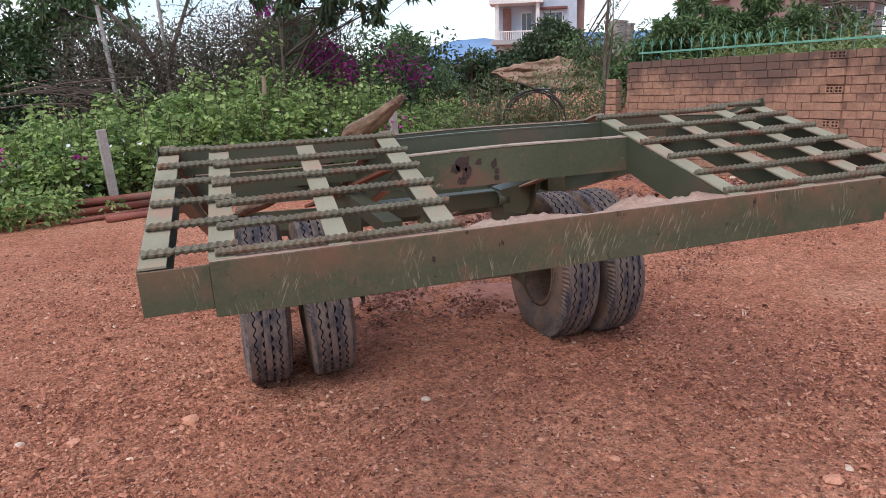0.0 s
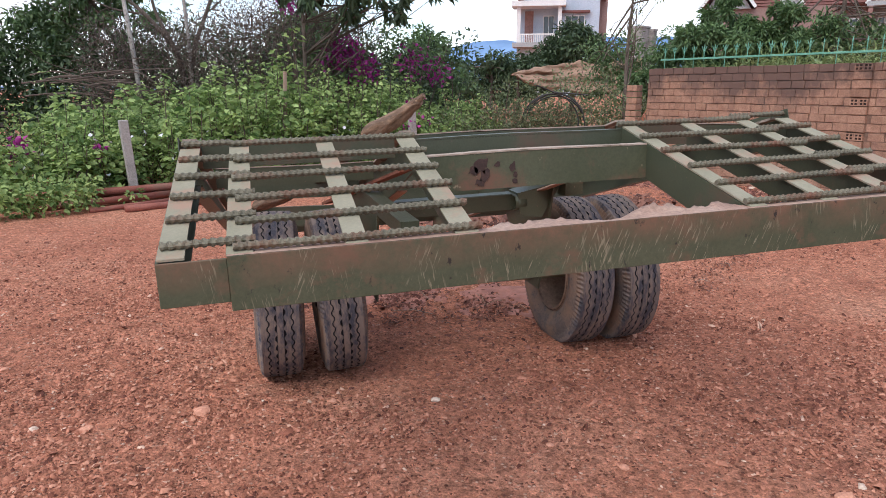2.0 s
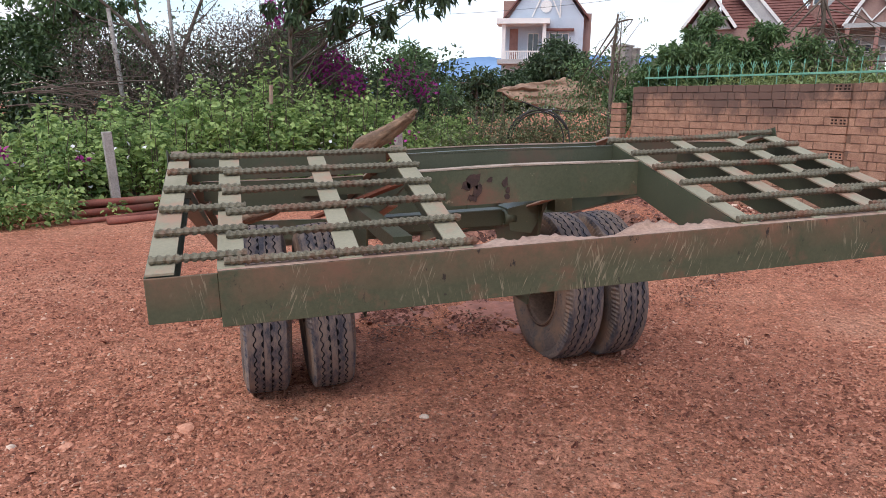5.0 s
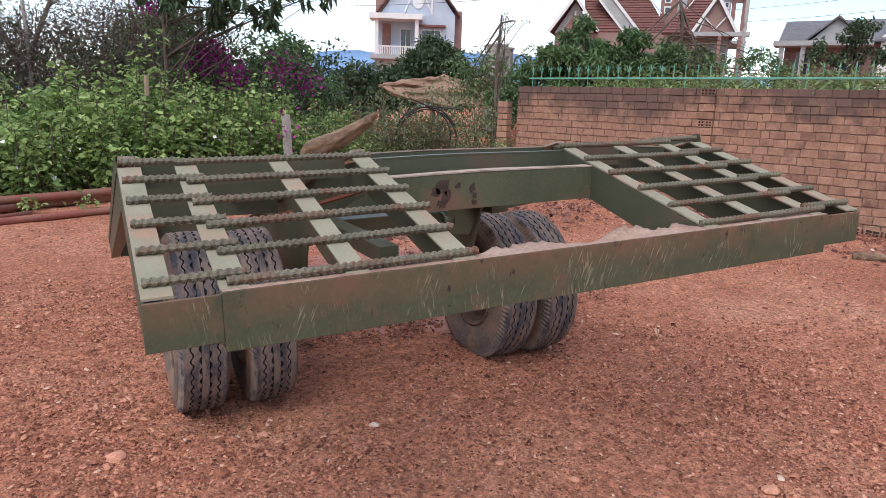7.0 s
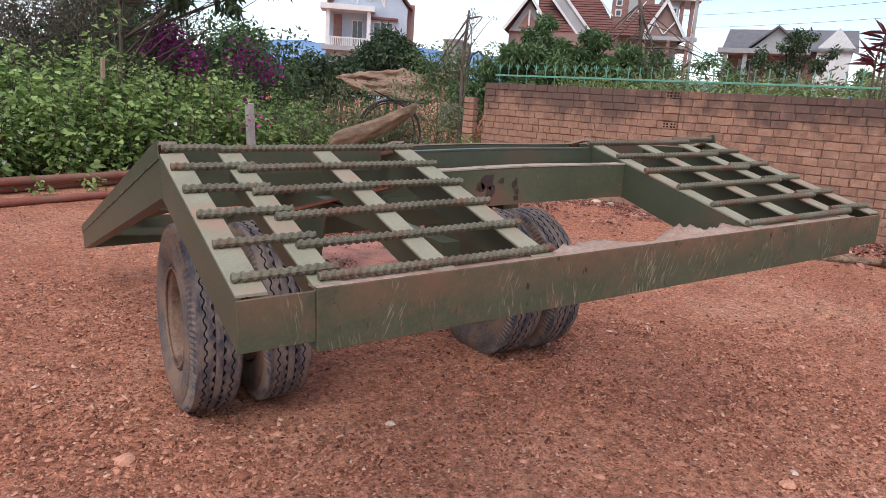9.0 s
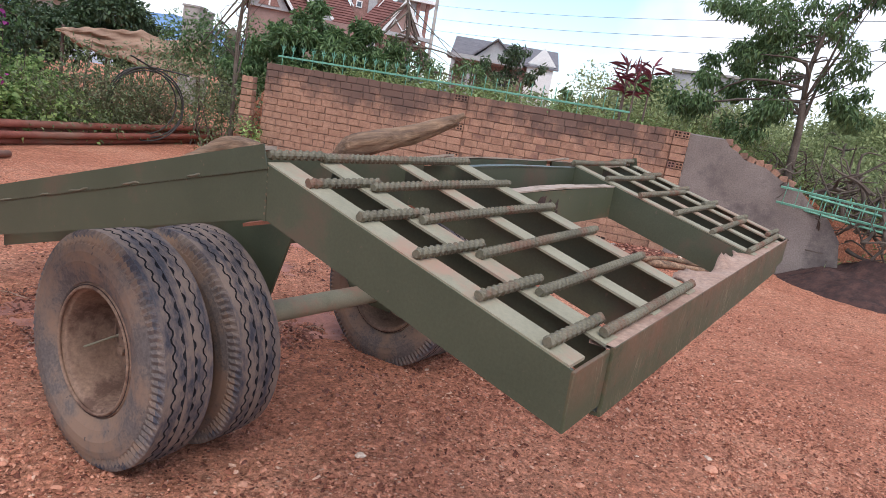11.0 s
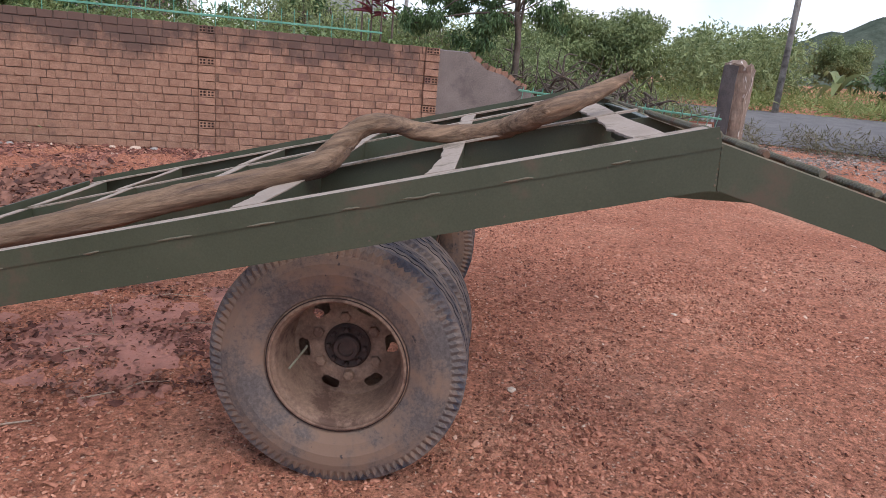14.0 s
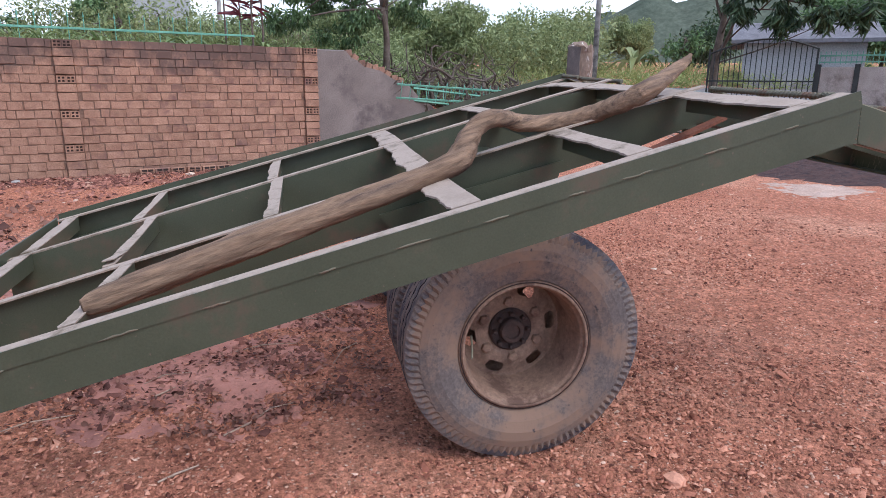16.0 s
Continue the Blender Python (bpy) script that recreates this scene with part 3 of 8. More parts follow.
def pebbles(name, n, region, sizes, material, label, seed, flat=0.55, sink=0.25, density=None, skew=2.0):
    """Loose chips of stone, long and ridged, strewn and tilted on the ground, as one mesh."""
    rng = np.random.default_rng(seed)
    x = rng.uniform(region[0], region[1], n)
    y = rng.uniform(region[2], region[3], n)
    if density is not None:
        keep = rng.random(n) < density(x, y)
        x, y = x[keep], y[keep]
        n = len(x)
    r = sizes[0] * (sizes[1] / sizes[0]) ** (rng.random(n) ** skew)
    base = np.array([[1, 0.5, 0], [-1, 0.6, 0], [-0.9, -0.6, 0], [1, -0.5, 0], [0.55, 0.05, 1], [-0.5, -0.05, 1]])
    v = base[None] + rng.uniform(-0.33, 0.33, (n, 6, 3))
    v[:, :, 0] *= rng.uniform(0.75, 1.35, (n, 1))
    v[:, :, 2] = v[:, :, 2] * flat * rng.uniform(0.6, 1.4, (n, 1)) + v[:, :, 0] * rng.normal(size=(n, 1)) * 0.28
    ang = rng.uniform(0, 2 * np.pi, n)
    c, s = np.cos(ang)[:, None], np.sin(ang)[:, None]
    px, py = c * v[:, :, 0] - s * v[:, :, 1], s * v[:, :, 0] + c * v[:, :, 1]
    z = height(x, y) + r * (0.25 - sink)
    out = np.stack([px * r[:, None] + x[:, None], py * r[:, None] + y[:, None], v[:, :, 2] * r[:, None] + z[:, None]], -1).reshape(-1, 3)
    tri = np.array([[0, 1, 5], [0, 5, 4], [2, 3, 4], [2, 4, 5], [3, 0, 4], [1, 2, 5]])
    f = (tri[None] + 6 * np.arange(n)[:, None, None]).reshape(-1)
    me = bpy.data.meshes.new(name)
    me.vertices.add(n * 6)
    me.vertices.foreach_set("co", out.astype(np.float32).ravel())
    me.loops.add(len(f))
    me.loops.foreach_set("vertex_index", f.astype(np.int32))
    me.polygons.add(n * 6)
    me.polygons.foreach_set("loop_start", np.arange(0, n * 18, 3, dtype=np.int32))
    me.update(calc_edges=True)
    me.materials.append(material)
    return tagged(new(name, me), label, "stones", kind="stuff")


def near_camera(x, y):
    return np.clip(1.5 - np.hypot(x - 0.9, y - 3.0) / 4.0, 0.10, 1)


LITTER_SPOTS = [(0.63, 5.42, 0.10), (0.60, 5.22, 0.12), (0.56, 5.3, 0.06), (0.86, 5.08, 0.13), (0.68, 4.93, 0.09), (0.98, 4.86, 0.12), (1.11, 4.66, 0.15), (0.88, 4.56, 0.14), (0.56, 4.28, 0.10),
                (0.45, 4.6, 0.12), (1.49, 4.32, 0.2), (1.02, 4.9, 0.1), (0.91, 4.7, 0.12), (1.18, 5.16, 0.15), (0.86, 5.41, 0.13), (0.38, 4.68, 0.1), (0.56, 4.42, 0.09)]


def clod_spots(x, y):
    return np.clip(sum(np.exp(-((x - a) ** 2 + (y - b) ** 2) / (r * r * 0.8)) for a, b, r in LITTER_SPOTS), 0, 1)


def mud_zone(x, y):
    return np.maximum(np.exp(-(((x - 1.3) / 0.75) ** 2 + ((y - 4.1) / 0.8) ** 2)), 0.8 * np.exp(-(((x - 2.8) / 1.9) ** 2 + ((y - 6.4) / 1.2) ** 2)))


def drifts(x, y):
    """Gravel lies in drifts with trodden smooth patches between them."""
    w = np.sin(1.9 * x + 0.8 * y + 1.3 * np.sin(0.9 * y)) + np.sin(2.6 * y - 1.1 * x + 1.7 * np.sin(1.3 * x)) + 0.7 * np.sin(5.3 * x + 3.1 * y) * np.sin(4.1 * y - 2.2 * x)
    return near_camera(x, y) * np.clip(0.66 + 0.42 * w, 0.10, 1) * (1 - 0.75 * np.clip(1.3 * mud_zone(x, y), 0, 1))


pebbles("gravel", 520000, (-4, 9.5, -1.5, 10), (0.0040, 0.0122), GRAVEL, "fine reddish gravel strewn over the yard", 1, flat=0.75, sink=0.1, density=drifts, skew=2.2)
pebbles("red_stones", 4500, (-3, 6, -1, 8), (0.010, 0.026), GRAVEL, "loose reddish stones on the yard", 7, flat=0.6, sink=0.15, density=drifts, skew=1.8)
pebbles("pale_gravel", 9000, (-4, 9.5, -1.5, 10), (0.0035, 0.011), PALE_STONE, "scattered pale stone chips on the dirt", 2, density=drifts)


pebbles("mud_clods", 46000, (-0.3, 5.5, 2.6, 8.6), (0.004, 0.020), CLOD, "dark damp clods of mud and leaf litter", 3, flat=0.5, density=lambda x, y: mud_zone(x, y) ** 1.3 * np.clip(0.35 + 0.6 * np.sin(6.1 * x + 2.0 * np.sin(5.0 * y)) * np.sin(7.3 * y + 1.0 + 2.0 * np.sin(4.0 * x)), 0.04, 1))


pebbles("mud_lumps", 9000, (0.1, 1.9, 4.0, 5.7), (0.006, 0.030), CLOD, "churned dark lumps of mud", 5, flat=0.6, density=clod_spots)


def stone(x, y, r, seed, material, label):
    """A single embedded stone."""
    rng = random.Random(seed)
    bm = bmesh.new()
    bmesh.ops.create_icosphere(bm, subdivisions=2, radius=1)
    sx, sy, sz = r * rng.uniform(0.9, 1.3), r * rng.uniform(0.7, 1.0), r * 0.5
    for v in bm.verts:
        k = 1 + 0.35 * noise.noise(v.co * 1.6 + Vector((seed * 3.1, 0, 0)))
        v.co = Vector((v.co.x * sx * k, v.co.y * sy * k, v.co.z * sz * k))
    ob = part("stone", bm, material, smooth=False)
    ob.matrix_basis = pose(x, y, float(height(x, y)) + sz * 0.25, 0, 0, rng.uniform(0, 360))
    tagged(ob, label, "stone", "loose stones in the yard")


# ---- trailer ----
# local axes: u across from the near side beam, v ahead from the tail beam, w up
ROLL = 1.95
trailer = empty("flatbed_trailer", pose(-0.174, 1.86, 0, 0, -ROLL, 0), "green steel flatbed trailer frame, tilted nose down on dual wheels", "trailer")
WIDE, RIDGE, NOSE = 2.53, 0.80, 4.08
U_IN1, U_IN2 = 0.835, 1.712


def ramp_w(v):
    return 1.055 + 0.26 * v


def deck_w(v):
    return 1.304 - 0.2705 * (v - 0.81)


def rail_drop(v):
    """How far the inner rails sink below the deck's outer edges."""
    return 0.018 * max(0.0, v - 1.2)


def prism(bm, outline, u0, u1):
    """A plate with an outline in (v, w), from u0 to u1."""
    a = [bm.verts.new((u0, v, w)) for v, w in outline]
    b = [bm.verts.new((u1, v, w)) for v, w in outline]
    n = len(outline)
    bm.faces.new(a)
    bm.faces.new(b[::-1])
    for i in range(n):
        j = (i + 1) % n
        bm.faces.new((a[j], a[i], b[i], b[j]))
    bmesh.ops.recalc_face_normals(bm, faces=bm.faces[:])


def side_beam(u, out):
    """The bent side member: a channel whose web stands at u and whose flanges point inwards; out is -1 or 1, the outer side."""
    t, fl = 0.008, 0.058
    bm = bmesh.new()
    a, b = sorted((u, u - out * t))
    tail, ridge, nose = 0.006, RIDGE, NOSE
    prism(bm, [(tail, ramp_w(0) - 0.115), (tail, ramp_w(0)), (ridge - 0.01, ramp_w(ridge - 0.01)), (ridge - 0.02, 1.135)], a, b)
    web = part("side_beam", bm, GREEN_STEEL, trailer, "green painted steel channel, dusty and lightly rusted")
    bm = bmesh.new()
    prism(bm, [(ridge - 0.018, 1.132), (ridge - 0.008, ramp_w(ridge)), (nose, deck_w(nose) - 0.045), (nose, deck_w(nose) - 0.174), (ridge + 0.01, deck_w(ridge + 0.01) - 0.173)], a, b)
    part("side_beam", bm, GREEN_STEEL, trailer, "green painted steel channel, dusty and lightly rusted")
    # the upper edge plate, lapped on the outside of the web
    c, d = sorted((u + out * 0.0035, u + out * 0.0005))
    bm = bmesh.new()
    prism(bm, [(ridge - 0.012, ramp_w(ridge) - 0.012), (ridge + 0.006, 1.304), (nose, deck_w(nose)), (nose, deck_w(nose) - 0.052)], c, d)
    part("edge_plate", bm, GREEN_STEEL, trailer, "green edge plate welded along the beam")
    # flanges
    i0, i1 = sorted((u - out * t, u - out * fl))
    low = 0.032 if out > 0 else 0.002
    bm = bmesh.new()
    prism(bm, [(ridge + 0.03, deck_w(ridge + 0.03) - low - 0.01), (ridge + 0.03, deck_w(ridge + 0.03) - low), (nose, deck_w(nose) - low), (nose, deck_w(nose) - low - 0.01)], i0, i1)
    part("top_flange", bm, DECK_DUST, trailer, "dust-covered top flange")
    bm = bmesh.new()
    prism(bm, [(ridge + 0.05, deck_w(ridge + 0.05) - 0.172), (ridge + 0.05, deck_w(ridge + 0.05) - 0.164), (nose - 0.01, deck_w(nose) - 0.164), (nose - 0.01, deck_w(nose) - 0.172)], i0, i1)
    part("bottom_flange", bm, GREEN_STEEL, trailer)
    bm = bmesh.new()
    prism(bm, [(0.02, ramp_w(0.02) - 0.112), (0.02, ramp_w(0.02) - 0.104), (ridge - 0.03, 1.138), (ridge - 0.03, 1.130)], i0, i1)
    part("bottom_flange", bm, GREEN_STEEL, trailer)


side_beam(0.0, -1)
# the near beam splays outwards towards the nose
for piece in trailer.children:
    for vert in piece.data.vertices:
        if vert.co.y > RIDGE:
            vert.co.x -= 0.011 * (vert.co.y - RIDGE)
side_beam(WIDE, 1)


def weld_bead(u, v, w, length, slope, seed):
    """A short raised weld bead on the outer face of the edge plate's lower edge."""
    rng = random.Random(seed)
    pts = [(u - 0.011 * (v - RIDGE), v + length * k / 5, w + slope * length * k / 5 + rng.uniform(-0.002, 0.002)) for k in range(6)]
    v_, f_ = tube(pts, [0.002, 0.0040, 0.0032, 0.0044, 0.0034, 0.002], 6)
    raw("weld_bead", v_, f_, REBAR, trailer, "rough weld bead", smooth=True)


for k, v in enumerate((1.02, 1.27, 1.52, 1.74, 1.98, 2.22, 2.50, 2.80, 3.05, 3.40, 3.72, 4.02)):
    weld_bead(-0.003, v, deck_w(v) - 0.053, 0.05 + 0.03 * (k % 3), -0.265, k)
for k in range(8):
    weld_bead(0.0026, RIDGE - 0.014, 1.145 + 0.015 * k, 0.004, 1.6, 40 + k)


def inner_rail(u, out):
    """An inner longitudinal member following ramp and deck; its flanges point to out."""
    t = 0.008
    a, b = sorted((u, u + out * t))
    mid, end = 1.2, NOSE - 0.01

    def line(v, under):
        return v, deck_w(v) - rail_drop(v) - under

    bm = bmesh.new()
    prism(bm, [(0.01, ramp_w(0) - 0.135), (0.01, ramp_w(0) - 0.004), (RIDGE - 0.004, ramp_w(RIDGE) - 0.004), line(mid, 0.014), line(end, 0.014), line(end, 0.205), line(mid, 0.205), (RIDGE + 0.02, 1.13)], a, b)
    part("inner_rail", bm, GREEN_STEEL, trailer)
    e, f = sorted((u - out * 0.0005, u - out * 0.05))
    bm = bmesh.new()
    prism(bm, [line(mid, 0.205), line(mid, 0.197), line(end, 0.197), line(end, 0.205)], e, f)
    part("bottom_flange", bm, MUDDY_STEEL, trailer, "lower flange covered in dried dirt")
    c, d = sorted((u, u + out * 0.045))
    bm = bmesh.new()
    prism(bm, [line(RIDGE + 0.05, 0.013), line(RIDGE + 0.05, 0.005), line(mid, 0.005), line(end, 0.005), line(end, 0.013), line(mid, 0.013)], c, d)
    part("top_flange", bm, DECK_DUST, trailer, "dust-covered top flange")


inner_rail(U_IN1, -1)
inner_rail(U_IN2, 1)


def ramp_strip(u0, u1, web):
    """A flat bar up the ramp, on a web where it has one."""
    bm = bmesh.new()
    prism(bm, [(0.012, ramp_w(0.012) - 0.003), (0.012, ramp_w(0.012) + 0.003), (RIDGE - 0.006, ramp_w(RIDGE) + 0.002), (RIDGE - 0.006, ramp_w(RIDGE) - 0.004)], u0, u1)
    ob = part("ramp_strip", bm, DUSTY_STEEL, trailer, "flat steel bar, pale with dust")
    if web:
        m = (u0 + u1) / 2
        bm = bmesh.new()
        prism(bm, [(0.02, ramp_w(0) - 0.085), (0.02, ramp_w(0) - 0.004), (RIDGE - 0.02, ramp_w(RIDGE) - 0.009), (RIDGE - 0.02, ramp_w(RIDGE) - 0.1)], m - 0.004, m + 0.004)
        part("strip_web", bm, GREEN_STEEL, trailer)


for u0, u1, web in ((0.002, 0.068, False), (0.166, 0.232, True), (0.466, 0.526, True), (0.765, 0.832, False)):
    ramp_strip(u0, u1, web)
for u0, u1, web in ((1.714, 1.775, False), (1.985, 2.045, True), (2.255, 2.32, True), (2.462, 2.528, False)):
    ramp_strip(u0, u1, web)


def rebar(p, q, r=0.0100, seed=0):
    """A reinforcing bar from p to q with slanting ribs and two lengthwise seams."""
    p, q = Vector(p), Vector(q)
    length = (q - p).length
    d = (q - p).normalized()
    a = d.cross(Vector((0, 0, 1))).normalized()
    b = d.cross(a)
    n, sides, pitch = int(length / 0.0034), 12, 0.0205
    verts, faces = [], []
    for i in range(n + 1):
        s = length * i / n
        sag = 0.002 * math.sin(s * 5 + seed)
        for k in range(sides):
            t = 2 * math.pi * k / sides
            slant = (s / pitch + 0.9 * (t / math.pi % 1) + seed * 0.3) % 1
            rr = r * (0.92 + (0.34 if slant < 0.42 else 0.0) * abs(math.sin(t)) ** 0.4)
            if k % 6 == 0:
                rr = r * 1.10
            if i in (0, n):
                rr *= 0.9
            verts.append(p + d * s + (rr * math.cos(t)) * a + (rr * math.sin(t) + sag) * b)
    for i in range(n):
        for k in range(sides):
            j = (k + 1) % sides
            faces.append((i * sides + k, i * sides + j, (i + 1) * sides + j, (i + 1) * sides + k))
    faces.append(tuple(range(sides))[::-1])
    faces.append(tuple(n * sides + k for k in range(sides)))
    raw("rebar", verts, faces, REBAR, trailer)


ROD_V = (0.026, 0.174, 0.325, 0.478, 0.632, 0.790)
rod_rng = random.Random(5)
for k, v in enumerate(ROD_V):
    j = rod_rng.uniform(-0.006, 0.006)
    w = ramp_w(v) + 0.0145
    e = rod_rng.uniform(-0.012, 0.012)
    rebar((0.178 + e, v, w), (0.842 + e * 0.5, v + j, w), seed=k)
    dv = 0.030 if k < 5 else 0.004
    end = 0.235 + e if k < 5 else 0.172
    rebar((0.008, v + dv + 0.006, w + 0.008), (end, v + dv, w + 0.008), seed=k + 9)
    rebar((1.702 + e, v + 0.008, w), (2.335 + e, v + j, w), seed=k + 20)
    rebar((2.26 + e, v + 0.034, w + 0.006), (2.525, v + 0.03, w + 0.006), seed=k + 30)


def tail_beam():
    """The cross member at the tail: a deep channel over most of the width, shallower ends, and a top flange bent and muddy in the middle."""
    bm = bmesh.new()
    add_box(bm, (0.168, -0.006, ramp_w(0) - 0.139), (2.325, 0.003, ramp_w(0) + 0.004), 0.0015)
    part("tail_beam", bm, TAIL_STEEL, trailer, "green steel beam with scratches, mud and rust along its top")
    for a, b in ((0.0, 0.1675), (2.3255, WIDE)):
        bm = bmesh.new()
        add_box(bm, (a, 0.0, ramp_w(0) - 0.116), (b, 0.008, ramp_w(0) - 0.002), 0.0015)
        part("tail_end_plate", bm, TAIL_STEEL, trailer, "short green end plate")
    # lower flange
    box("bottom_flange", (0.168, 0.003, ramp_w(0) - 0.139), (2.325, 0.055, ramp_w(0) - 0.131), GREEN_STEEL, trailer)
    # upper flange: straight under the ramps, wavy in the gap
    rng = np.random.default_rng(12)
    nu, nv = 150, 6
    us = np.linspace(0.168, 2.325, nu)
    verts, faces = [], []
    for layer in (0, 1):
        for i, u in enumerate(us):
            g = float(smooth01((u - 0.86) / 0.12) * (1 - smooth01((u - 1.62) / 0.12)))
            wide = 0.05 + g * (0.045 + 0.028 * math.sin(7 * u + 1.0) + 0.014 * math.sin(19 * u))
            lift = g * (0.016 * math.sin(9.5 * u) + 0.01 * math.sin(23 * u + 1))
            for k in range(nv):
                f = k / (nv - 1)
                verts.append((u, -0.005 + wide * f, ramp_w(0) + 0.0052 - layer * 0.007 + lift * f * f + g * 0.004 * rng.normal() * f * (1 - layer)))
    o = nu * nv
    for i in range(nu - 1):
        for k in range(nv - 1):
            a = i * nv + k
            faces.append((a, a + nv, a + nv + 1, a + 1))
            faces.append((o + a, o + a + 1, o + a + nv + 1, o + a + nv))
        a = i * nv + nv - 1
        faces.append((a, a + nv, o + a + nv, o + a))
    raw("tail_flange", verts, faces, MUDDY_STEEL, trailer, "rusty bent flange caked with dried mud", smooth=True)


tail_beam()


def cross_beam(v, w_top, depth, u0, u1, flange, material, label="", face=GREEN_STEEL, drops=(0.0, 0.0)):
    """A channel across the frame with its web at v and its top flange towards the nose."""
    web = box("cross_beam", (u0, v, w_top - depth), (u1, v + 0.008, w_top - 0.0055), face, trailer)
    for q in web.data.vertices:
        q.co.z -= drops[0] if q.co.x < (u0 + u1) / 2 else drops[1]
    rng = np.random.default_rng(int(v * 100))
    n = max(int((u1 - u0) / 0.02), 4)
    verts, faces = [], []
    for i in range(n + 1):
        u = u0 + (u1 - u0) * i / n
        e = flange * (1 + 0.09 * math.sin(u * 9 + v * 5) + 0.04 * math.sin(u * 27 + v * 17) + 0.03 * rng.normal())
        z = 0.003 * math.sin(u * 6 + v) - drops[0] - (drops[1] - drops[0]) * i / n
        verts += [(u, v - 0.002, w_top + z), (u, v + e, w_top + z - 0.265 * e * (v > RIDGE)), (u, v + e, w_top + z - 0.007 - 0.265 * e * (v > RIDGE)), (u, v - 0.002, w_top + z - 0.005)]
    for i in range(n):
        for k in range(4):
            a, b = i * 4 + k, i * 4 + (k + 1) % 4
            faces.append((a, b, b + 4, a + 4))
    faces += [(0, 3, 2, 1), tuple(n * 4 + k for k in range(4))]
    raw("cross_flange", verts, faces, material, trailer, label or "dusty top flange of a cross member")


# over the gap behind the tail, and at the ridge
cross_beam(0.604, 1.213, 0.135, U_IN1, U_IN2, 0.05, DECK_DUST, "dusty rust-stained flange", face=WORN_STEEL)
cross_beam(0.795, ramp_w(0.795) - 0.004, 0.12, U_IN1, U_IN2, 0.03, GREEN_STEEL, "green top edge")
# deck cross members
for v, flange, a, skew in ((0.93, 0.085, 0.06, 0.0), (1.49, 0.07, 0.06, 0.0), (2.05, 0.10, 0.06, 0.0), (2.69, 0.055, U_IN1, 0.03), (3.33, 0.05, 0.06, 0.09), (3.95, 0.08, 0.06, 0.0)):
    for p, q, turn in ((a, U_IN1 - 0.05, -skew), (U_IN1 + 0.003, U_IN2 - 0.003, 0.0), (U_IN2 + 0.05, 2.47, skew)):
        if p < q:
            at = v + turn
            d = rail_drop(at)
            drops = (0.0, d) if turn < 0 or p == a else ((d, d) if q < U_IN2 else (d, 0.031))
            if a == U_IN1 and p < U_IN2:
                drops = (d, d)
            cross_beam(at, deck_w(at) - 0.0045, 0.09, p, q, flange, DECK_DUST, drops=drops)
# torn, lifted end of the flange beside the inner rail
v_, f_ = [], []
for i in range(9):
    f = i / 8
    uu, vv = 0.86 + 0.24 * f, 3.325 + 0.012 * math.sin(f * 8)
    z = deck_w(vv) - rail_drop(vv) - 0.002 + 0.016 * (1 - f) ** 2
    v_ += [(uu, vv, z), (uu, vv + 0.055 - 0.01 * f, z - 0.012), (uu, vv + 0.055 - 0.01 * f, z - 0.016), (uu, vv, z - 0.004)]
for i in range(8):
    for k in range(4):
        a, b = i * 4 + k, i * 4 + (k + 1) % 4
        f_.append((a, b, b + 4, a + 4))
f_ += [(0, 3, 2, 1), (32, 33, 34, 35)]
raw("torn_flange", v_, f_, DECK_DUST, trailer, "torn, buckled strip of flange")

# nose member
box("nose_beam", (0.03, NOSE - 0.012, deck_w(NOSE) - 0.17), (WIDE - 0.06, NOSE - 0.004, deck_w(NOSE) - 0.01), GREEN_STEEL, trailer)

# running gear
AXLE_V, AXLE_W = 1.832, 0.425
TYRE_R = 0.437
v_, f_ = tube([(0.45, AXLE_V, AXLE_W - 0.012), (2.26, AXLE_V, AXLE_W - 0.074)], [0.052, 0.052], 20)
raw("axle", v_, f_, DUSTY_STEEL, trailer, "dusty green tubular axle", smooth=True)
for u in (0.80, 1.735):
    bm = bmesh.new()
    drop = -0.034 * u
    prism(bm, [(1.48, deck_w(1.48) - 0.15), (2.28, deck_w(2.28) - 0.15), (AXLE_V + 0.13, AXLE_W - 0.07 + drop), (AXLE_V - 0.13, AXLE_W - 0.07 + drop)], u - 0.005, u + 0.005)
    part("hanger_plate", bm, GREEN_STEEL, trailer, "green triangular axle hanger plate")
bm = bmesh.new()
add_bar(bm, (0.80, 1.66, 0.83), (1.735, 1.66, 0.83), 0.09, 0.09, 0.004)
part("cross_tube", bm, GREEN_STEEL, trailer, "green square cross tube under the rails")
# spring bracket beside the far wheels: a tapering plate, a tube end and an upright lug
def xz_plate(name, outline, v0, v1, material, label=""):
    bm = bmesh.new()
    a = [bm.verts.new((u, v0, w)) for u, w in outline]
    b = [bm.verts.new((u, v1, w)) for u, w in outline]
    bm.faces.new(a)
    bm.faces.new(b[::-1])
    for i in range(len(outline)):
        j = (i + 1) % len(outline)
        bm.faces.new((a[j], a[i], b[i], b[j]))
    bmesh.ops.recalc_face_normals(bm, faces=bm.faces[:])
    return part(name, bm, material, trailer, label)


